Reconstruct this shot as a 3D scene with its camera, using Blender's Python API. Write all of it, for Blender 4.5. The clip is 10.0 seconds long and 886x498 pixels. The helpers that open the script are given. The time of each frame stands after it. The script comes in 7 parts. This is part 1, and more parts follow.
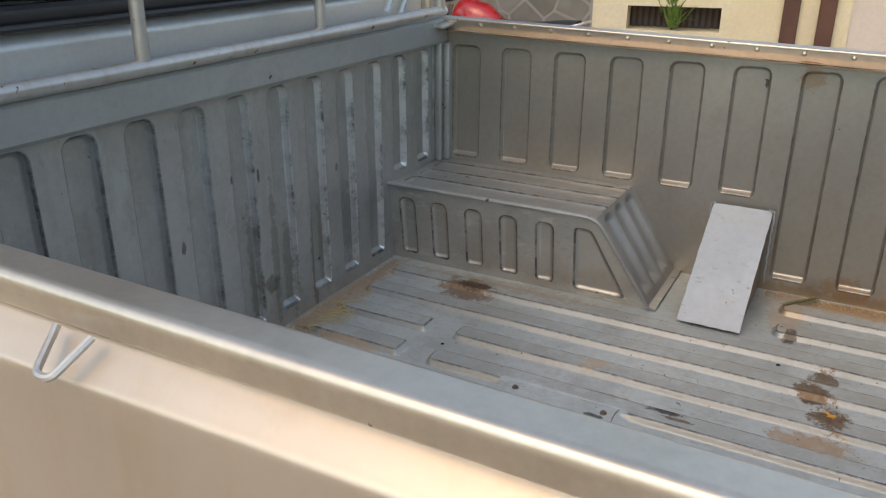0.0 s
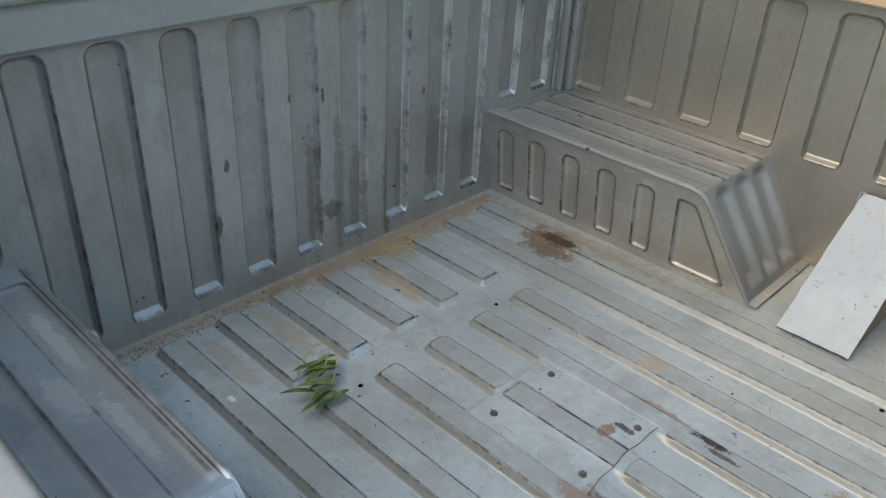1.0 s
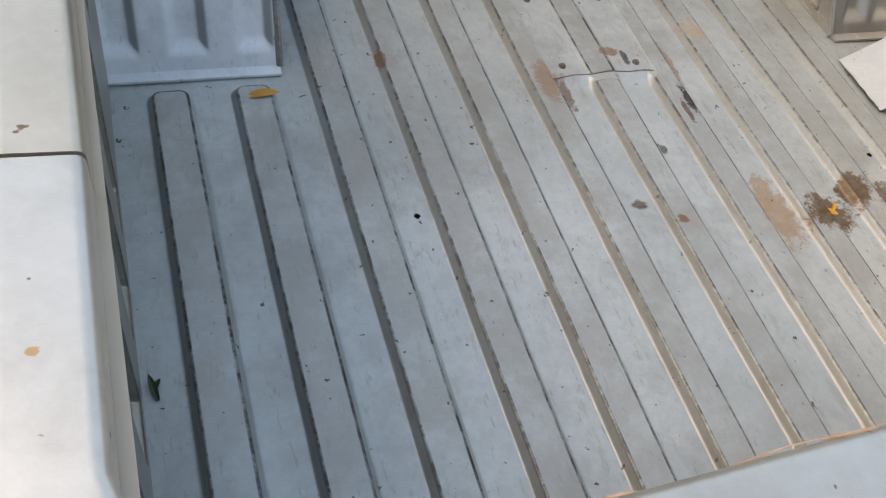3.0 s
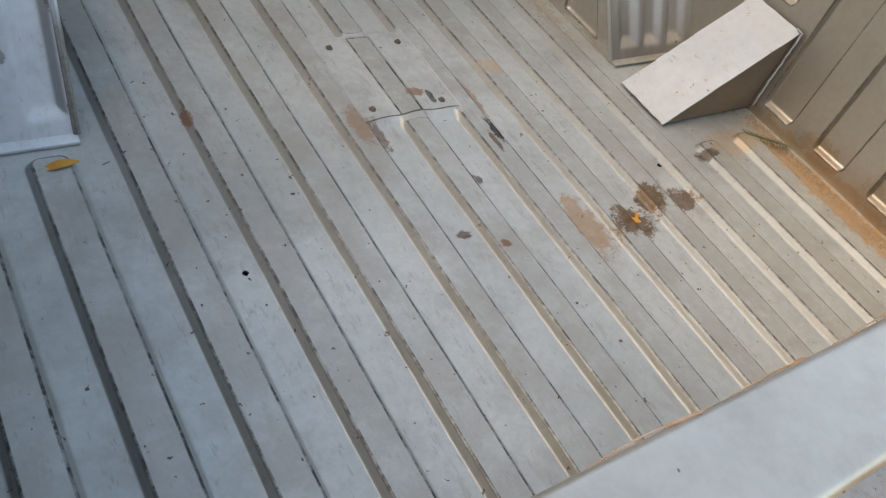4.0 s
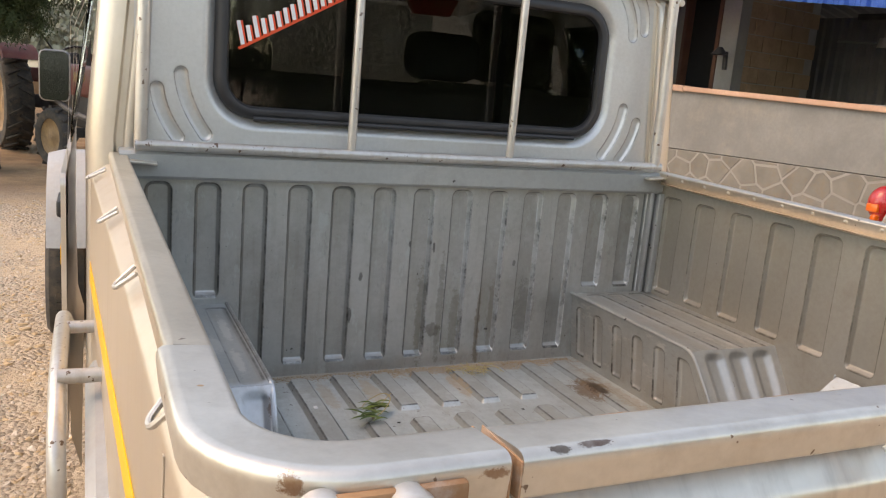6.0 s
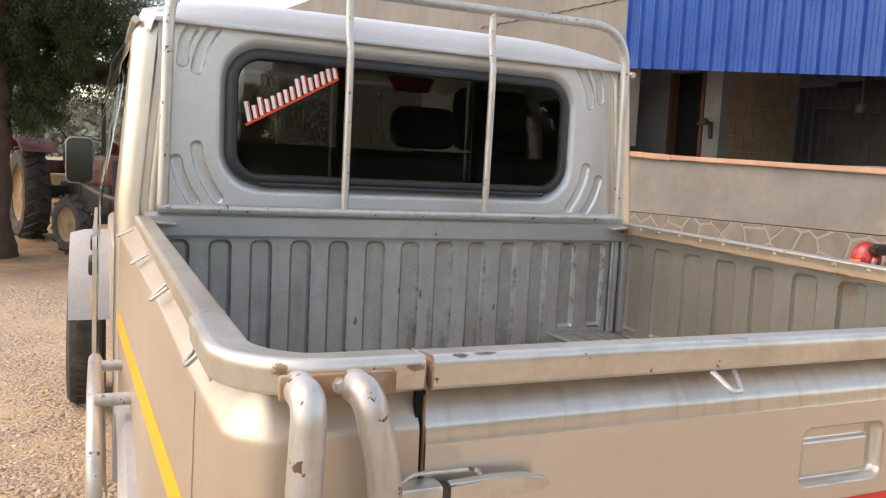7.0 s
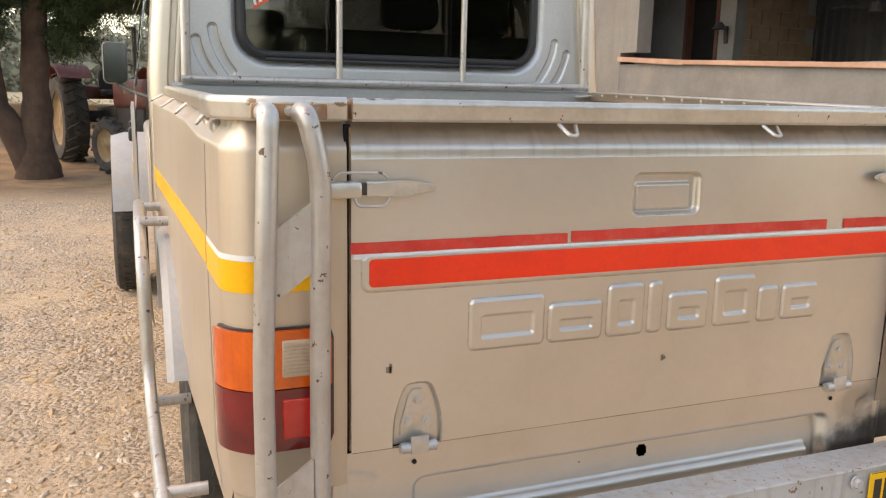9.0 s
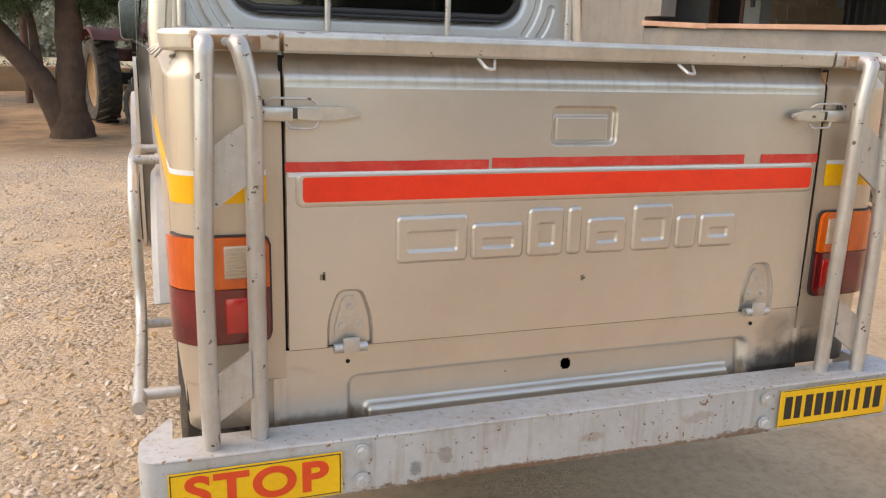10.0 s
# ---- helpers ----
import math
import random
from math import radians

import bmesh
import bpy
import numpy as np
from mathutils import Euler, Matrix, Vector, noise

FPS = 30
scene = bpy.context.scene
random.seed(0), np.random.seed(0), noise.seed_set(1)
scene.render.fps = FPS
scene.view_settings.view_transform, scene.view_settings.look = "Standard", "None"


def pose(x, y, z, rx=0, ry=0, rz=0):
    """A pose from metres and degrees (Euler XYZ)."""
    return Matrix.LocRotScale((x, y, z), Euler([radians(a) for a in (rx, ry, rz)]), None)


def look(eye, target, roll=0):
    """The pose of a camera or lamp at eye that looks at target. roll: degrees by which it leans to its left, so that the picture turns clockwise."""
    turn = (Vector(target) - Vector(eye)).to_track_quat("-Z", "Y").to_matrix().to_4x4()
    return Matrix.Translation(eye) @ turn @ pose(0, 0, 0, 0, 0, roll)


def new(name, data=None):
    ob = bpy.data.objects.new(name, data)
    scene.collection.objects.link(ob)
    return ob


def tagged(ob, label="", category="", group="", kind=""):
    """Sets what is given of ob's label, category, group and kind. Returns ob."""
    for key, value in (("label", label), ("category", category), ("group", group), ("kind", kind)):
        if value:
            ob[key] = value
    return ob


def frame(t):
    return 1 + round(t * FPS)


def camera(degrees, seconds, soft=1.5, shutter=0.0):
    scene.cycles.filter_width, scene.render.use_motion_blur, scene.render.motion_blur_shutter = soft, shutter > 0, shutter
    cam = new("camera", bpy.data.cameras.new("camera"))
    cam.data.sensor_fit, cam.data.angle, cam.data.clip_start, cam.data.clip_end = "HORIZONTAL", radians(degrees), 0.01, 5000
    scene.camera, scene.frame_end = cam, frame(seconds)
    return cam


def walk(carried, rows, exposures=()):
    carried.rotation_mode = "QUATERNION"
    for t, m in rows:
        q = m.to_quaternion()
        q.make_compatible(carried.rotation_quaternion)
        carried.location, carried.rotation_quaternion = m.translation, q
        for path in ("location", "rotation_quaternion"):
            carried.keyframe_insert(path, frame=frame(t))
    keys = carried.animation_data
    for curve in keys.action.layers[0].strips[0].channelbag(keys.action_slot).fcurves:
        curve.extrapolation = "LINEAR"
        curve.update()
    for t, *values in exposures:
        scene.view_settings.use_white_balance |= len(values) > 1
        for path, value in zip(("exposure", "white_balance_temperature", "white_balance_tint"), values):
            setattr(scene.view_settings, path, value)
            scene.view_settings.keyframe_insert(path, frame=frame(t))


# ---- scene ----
cam = camera(58.2, 10.0, soft=1.2)
PATH = [
    (0, (-1.122, 0.532, 1.598), (0.505, 1.418, 0.845), 0.1),
    (0.5, (-0.969, 0.461, 1.607), (0.502, 1.478, 0.711), 2.1),
    (1, (-0.822, 0.449, 1.649), (0.433, 1.628, 0.632), 2.9),
    (1.5, (-0.773, 0.344, 1.618), (0.246, 1.725, 0.591), 4.5),
    (2, (-0.715, 0.135, 1.622), (0.097, 1.591, 0.519), 6.7),
    (2.5, (-0.724, -0.002, 1.601), (0.001, 1.343, 0.311), 10.3),
    (3, (-0.725, -0.018, 1.621), (-0.072, 1.024, 0.044), 18.3),
    (3.2, (-0.708, 0.002, 1.618), (-0.063, 0.877, -0.061), 24.3),
    (4.3, (-0.752, -0.047, 1.623), (0.425, 0.999, 0.39), 17.5),
    (4.5, (-0.771, -0.073, 1.623), (0.443, 1.064, 0.512), 14.1),
    (5, (-0.8, -0.144, 1.605), (0.44, 1.157, 0.727), 10.5),
    (5.3, (-0.797, -0.23, 1.584), (0.334, 1.251, 0.858), 8.7),
    (5.5, (-0.81, -0.299, 1.578), (0.177, 1.326, 0.957), 7.7),
    (6, (-0.85, -0.433, 1.577), (-0.037, 1.351, 1.182), 4.9),
    (6.2, (-0.882, -0.499, 1.571), (-0.076, 1.301, 1.243), 4.1),
    (7.3, (-0.898, -0.835, 1.51), (-0.111, 0.993, 1.316), 2.6),
    (7.5, (-0.888, -0.91, 1.491), (-0.11, 0.922, 1.294), 2.4),
    (8, (-0.875, -1.025, 1.437), (-0.121, 0.816, 1.235), 1.3),
    (8.5, (-0.898, -1.114, 1.388), (-0.17, 0.73, 1.122), 1.2),
    (8.8, (-0.916, -1.188, 1.366), (-0.19, 0.645, 1.03), 1.4),
    (9, (-0.906, -1.232, 1.353), (-0.196, 0.599, 0.973), 1.2),
    (9.5, (-0.853, -1.32, 1.311), (-0.161, 0.501, 0.86), 1.3),
    (10, (-0.776, -1.466, 1.301), (-0.153, 0.379, 0.843), 1.5),
]
EXPOSURES = [(0.0, 1.22, 8150, 7), (0.5, 1.36, 7950, 3), (1.2, 1.65, 7900, 0), (2.0, 2.10, 8600, 3), (2.5, 1.98, 8900, 6), (3.0, 1.78, 9300, 8), (4.5, 1.64, 9300, 8), (5.5, 1.78, 9700, 12), (6.0, 1.84, 9800, 14), (7.5, 1.89, 9700, 17), (9.0, 1.78, 9800, 14), (10.0, 1.76, 9600, 14)]
walk(cam, [(t, look(eye, target, roll)) for t, eye, target, roll in PATH], EXPOSURES)

# ---- light ----
SUN_AZ, SUN_EL = -80.0, 52.0
world = bpy.data.worlds.new("world")
scene.world = world
world.use_nodes = True
wn = world.node_tree.nodes
sky = wn.new("ShaderNodeTexSky")
sky.sky_type, sky.sun_disc = "NISHITA", False
sky.sun_elevation, sky.sun_rotation = radians(SUN_EL), radians(SUN_AZ)
sky.air_density, sky.dust_density, sky.ozone_density = 1.0, 1.0, 1.0
wn["Background"].inputs[1].default_value = 0.15
world.node_tree.links.new(sky.outputs[0], wn["Background"].inputs[0])
sun_way = Vector((math.sin(radians(SUN_AZ)) * math.cos(radians(SUN_EL)), math.cos(radians(SUN_AZ)) * math.cos(radians(SUN_EL)), math.sin(radians(SUN_EL))))
sun = new("sun", bpy.data.lights.new("sun", "SUN"))
sun.data.energy, sun.data.angle, sun.data.color = 0.28, radians(35), (1.0, 0.66, 0.40)
sun.matrix_world = look(sun_way * 50, (0, 0, 0))

# ---- materials ----


def material(name):
    m = bpy.data.materials.new(name)
    m.use_nodes = True
    return m, m.node_tree.nodes, m.node_tree.links, m.node_tree.nodes["Principled BSDF"]


def noise_node(n, l, vec, scale, detail=4.0, rough=0.55, stretch=None):
    if stretch:
        mp = n.new("ShaderNodeMapping")
        mp.inputs["Scale"].default_value = stretch
        l.new(vec, mp.inputs["Vector"])
        vec = mp.outputs["Vector"]
    t = n.new("ShaderNodeTexNoise")
    t.inputs["Scale"].default_value, t.inputs["Detail"].default_value, t.inputs["Roughness"].default_value = scale, detail, rough
    l.new(vec, t.inputs["Vector"])
    return t.outputs["Fac"]


def ramp(n, l, fac, lo, hi):
    r = n.new("ShaderNodeMapRange")
    r.interpolation_type = "SMOOTHSTEP"
    r.inputs["From Min"].default_value, r.inputs["From Max"].default_value = lo, hi
    l.new(fac, r.inputs["Value"])
    return r.outputs["Result"]


def math_node(n, l, op, a, b):
    m = n.new("ShaderNodeMath")
    m.operation = op
    for i, v in enumerate((a, b)):
        if isinstance(v, (int, float)):
            m.inputs[i].default_value = v
        else:
            l.new(v, m.inputs[i])
    return m.outputs[0]


def mix(n, l, fac, a, b):
    m = n.new("ShaderNodeMix")
    m.data_type = "RGBA"
    for i, v in ((0, fac), (6, a), (7, b)):
        if isinstance(v, (int, float)):
            m.inputs[i].default_value = v
        elif isinstance(v, tuple):
            m.inputs[i].default_value = (*v, 1)
        else:
            l.new(v, m.inputs[i])
    return m.outputs[2]


def surface(name, base, alt, rough=0.5, metal=0.0, scale=3.0, grain=60.0, bump=0.15, grime=None, chips=None, spots=(), streak=None, vary=0.0, coat=0.0, edges=None, scratch=None, speck=0.22, lean=None, soft=()):
    """base to alt by a wide noise; grime: (colour, amount, scale); chips: (colour, threshold, scale) of small worn
    marks;
    spots: (x, y, z, rx, ry, rz, colour, strength) stains of ragged outline; streak: (colour, amount, stretch);
    edges: (offset, half width, colour, amount, top colour, top amount) lines along the pressed edges, dirt on the floor
    but painted crease shade elsewhere, and dirt on the ribs; scratch: (colour, amount, stretch);
    lean: (sign, shade colour, amount, light colour, amount, x where the light begins and is full) painted light and
    shade on the two slopes of each rib, with some real wear on the floor;
    soft: like spots, but with a feathered outline, for overspray and for painted shade."""
    m, n, l, p = material(name)
    tc = n.new("ShaderNodeTexCoord").outputs["Object"]
    wide = noise_node(n, l, tc, scale)
    fine = noise_node(n, l, tc, grain, 6.0, 0.65)
    col = mix(n, l, ramp(n, l, wide, 0.35, 0.65), base, alt)
    col = mix(n, l, math_node(n, l, "MULTIPLY", ramp(n, l, fine, 0.3, 0.75), speck), col, tuple(c * 0.62 for c in base))
    if vary:
        info = n.new("ShaderNodeObjectInfo").outputs["Random"]
        col = mix(n, l, math_node(n, l, "MULTIPLY", info, vary), col, tuple(c * 0.45 for c in base))
    if streak:
        s = noise_node(n, l, tc, 6.0, 5.0, 0.6, streak[2])
        col = mix(n, l, math_node(n, l, "MULTIPLY", ramp(n, l, s, 0.45, 0.75), streak[1]), col, streak[0])
    if grime:
        g = noise_node(n, l, tc, grime[2], 7.0, 0.7)
        col = mix(n, l, math_node(n, l, "MULTIPLY", ramp(n, l, g, 0.45, 0.72), grime[1]), col, grime[0])
    if scratch:
        sc = noise_node(n, l, tc, 9.0, 6.0, 0.75, scratch[2])
        col = mix(n, l, math_node(n, l, "MULTIPLY", ramp(n, l, sc, 0.565, 0.64), scratch[1]), col, scratch[0])
        sc = noise_node(n, l, tc, 23.0, 5.0, 0.7, scratch[2])
        col = mix(n, l, math_node(n, l, "MULTIPLY", ramp(n, l, sc, 0.605, 0.65), scratch[1] * 0.8), col, tuple(c * 0.45 for c in scratch[0]))
    # On the headboard, walls, arches, gate and cab these lines paint in crease shade.
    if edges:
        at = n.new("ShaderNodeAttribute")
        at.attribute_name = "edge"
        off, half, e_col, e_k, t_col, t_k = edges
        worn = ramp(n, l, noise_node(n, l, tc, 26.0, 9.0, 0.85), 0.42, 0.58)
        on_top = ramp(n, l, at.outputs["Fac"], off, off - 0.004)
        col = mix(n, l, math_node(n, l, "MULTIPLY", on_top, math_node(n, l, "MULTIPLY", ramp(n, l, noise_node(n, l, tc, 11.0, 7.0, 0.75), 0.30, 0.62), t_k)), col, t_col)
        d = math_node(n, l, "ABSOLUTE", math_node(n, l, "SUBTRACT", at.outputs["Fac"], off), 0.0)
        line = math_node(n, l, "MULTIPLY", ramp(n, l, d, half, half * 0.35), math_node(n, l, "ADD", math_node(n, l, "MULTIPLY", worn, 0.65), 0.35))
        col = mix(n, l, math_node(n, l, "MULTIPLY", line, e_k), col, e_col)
    # Paints light and shade onto the slopes by which way they face.
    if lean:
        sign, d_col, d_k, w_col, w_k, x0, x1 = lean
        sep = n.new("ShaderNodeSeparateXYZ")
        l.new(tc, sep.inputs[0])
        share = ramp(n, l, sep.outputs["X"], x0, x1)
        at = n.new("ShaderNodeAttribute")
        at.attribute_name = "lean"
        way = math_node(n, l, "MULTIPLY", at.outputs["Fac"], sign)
        patchy = ramp(n, l, noise_node(n, l, tc, 15.0, 8.0, 0.8), 0.38, 0.56)
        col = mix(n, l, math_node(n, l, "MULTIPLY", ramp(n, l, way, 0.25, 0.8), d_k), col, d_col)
        col = mix(n, l, math_node(n, l, "MULTIPLY", ramp(n, l, way, -0.2, -0.7), math_node(n, l, "MULTIPLY", math_node(n, l, "MULTIPLY", patchy, share), w_k)), col, w_col)
    rag = math_node(n, l, "MULTIPLY", math_node(n, l, "SUBTRACT", noise_node(n, l, tc, 42.0, 9.0, 0.85), 0.5), 3.4)
    mist = math_node(n, l, "MULTIPLY", math_node(n, l, "SUBTRACT", noise_node(n, l, tc, 24.0, 4.0, 0.6), 0.5), 0.9)
    for is_soft, (x, y, z, rx, ry, rz, c, k) in [(False, q) for q in spots] + [(True, q) for q in soft]:
        mp = n.new("ShaderNodeMapping")
        mp.vector_type = "POINT"
        mp.inputs["Location"].default_value = (-x / rx, -y / ry, -z / rz)
        mp.inputs["Scale"].default_value = (1 / rx, 1 / ry, 1 / rz)
        l.new(tc, mp.inputs["Vector"])
        ln = n.new("ShaderNodeVectorMath")
        ln.operation = "LENGTH"
        l.new(mp.outputs[0], ln.inputs[0])
        if is_soft:
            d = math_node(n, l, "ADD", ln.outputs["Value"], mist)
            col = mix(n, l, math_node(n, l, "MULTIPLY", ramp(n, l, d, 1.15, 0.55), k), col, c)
            continue
        d = math_node(n, l, "ADD", ln.outputs["Value"], rag)
        col = mix(n, l, math_node(n, l, "MULTIPLY", ramp(n, l, d, 1.02, 0.72), math_node(n, l, "MULTIPLY", math_node(n, l, "ADD", math_node(n, l, "MULTIPLY", fine, 0.7), 0.6), k)), col, c)
    hgt = fine
    if chips:
        c = ramp(n, l, noise_node(n, l, tc, chips[2], 3.0, 0.6), chips[1], chips[1] + 0.025)
        col = mix(n, l, c, col, chips[0])
        hgt = math_node(n, l, "SUBTRACT", fine, c)
        l.new(math_node(n, l, "MULTIPLY", math_node(n, l, "SUBTRACT", 1.0, c), metal), p.inputs["Metallic"])
    else:
        p.inputs["Metallic"].default_value = metal
    l.new(col, p.inputs["Base Color"])
    rr = n.new("ShaderNodeMapRange")
    rr.inputs["To Min"].default_value, rr.inputs["To Max"].default_value = rough - 0.08, rough + 0.12
    l.new(wide, rr.inputs["Value"])
    l.new(rr.outputs["Result"], p.inputs["Roughness"])
    p.inputs["Coat Weight"].default_value = coat
    b = n.new("ShaderNodeBump")
    b.inputs["Strength"].default_value, b.inputs["Distance"].default_value = bump, 0.002
    l.new(hgt, b.inputs["Height"])
    l.new(b.outputs[0], p.inputs["Normal"])
    return m


RUST = (0.16, 0.075, 0.03)
SAND = (0.42, 0.29, 0.17)
DARK = (0.03, 0.025, 0.02)
silver = surface("silver_paint", (0.60, 0.545, 0.475), (0.66, 0.60, 0.525), 0.35, 0.75, 2.5, 90, 0.03, ((0.42, 0.35, 0.27), 0.22, 3.0), coat=0.15, speck=0.07)
rim_paint = surface("worn_silver_paint", (0.595, 0.56, 0.505), (0.66, 0.625, 0.565), 0.34, 0.8, 4.0, 80, 0.08, ((0.33, 0.28, 0.22), 0.4, 9.0), ((0.13, 0.08, 0.05), 0.685, 52.0),
                    spots=((-0.739, -0.004, 1.338, 0.009, 0.02, 0.008, (0.22, 0.11, 0.05), 0.9), (-0.712, -0.017, 1.318, 0.014, 0.02, 0.012, (0.30, 0.17, 0.09), 0.8), (-0.665, -0.017, 1.320, 0.030, 0.02, 0.010, (0.30, 0.17, 0.09), 0.6), (-0.612, -0.016, 1.336, 0.012, 0.02, 0.005, (0.20, 0.11, 0.06), 0.8),
                           (-0.56, -0.012, 1.344, 0.008, 0.004, 0.01, (0.10, 0.07, 0.05), 0.9), (-0.53, -0.011, 1.344, 0.012, 0.004, 0.01, (0.12, 0.07, 0.05), 0.9), (-0.18, -0.004, 1.345, 0.014, 0.004, 0.01, (0.10, 0.06, 0.05), 0.9), (-0.775, 0.145, 1.346, 0.003, 0.0025, 0.01, (0.50, 0.26, 0.08), 0.8)))
side_paint = surface("side_rail_paint", (0.59, 0.52, 0.43), (0.65, 0.575, 0.48), 0.33, 0.82, 4.0, 80, 0.06, ((0.36, 0.30, 0.23), 0.35, 9.0), ((0.13, 0.08, 0.05), 0.72, 52.0))
pipe_paint = surface("pipe_paint", (0.49, 0.475, 0.45), (0.56, 0.545, 0.52), 0.34, 0.58, 6.0, 70, 0.12, ((0.35, 0.27, 0.2), 0.3, 9.0), ((0.11, 0.065, 0.04), 0.655, 50.0), streak=((0.30, 0.22, 0.15), 0.35, (9, 9, 1.3)))
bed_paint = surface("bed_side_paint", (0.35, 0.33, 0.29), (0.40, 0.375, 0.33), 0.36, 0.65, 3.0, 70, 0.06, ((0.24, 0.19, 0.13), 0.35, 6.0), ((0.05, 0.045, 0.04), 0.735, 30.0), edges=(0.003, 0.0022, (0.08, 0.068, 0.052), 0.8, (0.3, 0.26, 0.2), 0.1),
                    spots=((0.79, 0.45, 0.780, 0.1, 0.42, 0.026, (0.33, 0.22, 0.12), 0.6), (0.79, 0.36, 0.815, 0.1, 0.06, 0.05, (0.24, 0.17, 0.10), 0.35), (0.79, 0.52, 0.81, 0.1, 0.05, 0.035, (0.26, 0.17, 0.09), 0.5), (0.79, 0.66, 1.29, 0.1, 0.03, 0.03, (0.30, 0.16, 0.07), 0.5)))
# lean puts a shaded and a lit side of each rib into the colour.
head_paint = surface(
    "headboard_paint", (0.44, 0.442, 0.42), (0.50, 0.502, 0.48), 0.36, 0.7, 3.0, 70, 0.08, ((0.22, 0.20, 0.16), 0.30, 9.0), ((0.03, 0.027, 0.025), 0.725, 44.0),
    spots=((0.020, 1.585, 0.93, 0.014, 0.2, 0.16, (0.13, 0.12, 0.075), 0.45), (0.075, 1.585, 0.95, 0.012, 0.2, 0.18, (0.12, 0.11, 0.075), 0.4), (0.13, 1.585, 0.91, 0.016, 0.2, 0.13, (0.15, 0.13, 0.08), 0.4), (0.205, 1.585, 0.89, 0.012, 0.2, 0.14, (0.16, 0.10, 0.05), 0.55), (0.25, 1.585, 0.92, 0.010, 0.2, 0.12, (0.16, 0.13, 0.08), 0.35),
           (0.06, 1.585, 0.893, 0.03, 0.2, 0.02, (0.07, 0.05, 0.03), 0.5), (-0.195, 1.585, 0.943, 0.006, 0.2, 0.02, (0.04, 0.038, 0.036), 0.7), (-0.17, 1.585, 1.05, 0.005, 0.2, 0.014, (0.04, 0.04, 0.04), 0.7),
           (0.306, 1.585, 1.086, 0.006, 0.2, 0.012, (0.08, 0.08, 0.08), 0.6), (-0.03, 1.585, 1.144, 0.006, 0.2, 0.008, (0.03, 0.03, 0.03), 0.7), (0.042, 1.585, 1.135, 0.004, 0.2, 0.014, (0.03, 0.03, 0.03), 0.7), (0.36, 1.585, 0.93, 0.03, 0.2, 0.10, (0.16, 0.16, 0.15), 0.4)),
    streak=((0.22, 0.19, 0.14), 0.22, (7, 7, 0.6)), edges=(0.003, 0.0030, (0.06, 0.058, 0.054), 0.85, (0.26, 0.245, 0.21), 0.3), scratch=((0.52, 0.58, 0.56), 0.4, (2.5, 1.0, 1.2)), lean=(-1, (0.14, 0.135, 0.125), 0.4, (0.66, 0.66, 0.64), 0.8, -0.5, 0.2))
SCUFF = (0.30, 0.275, 0.23)
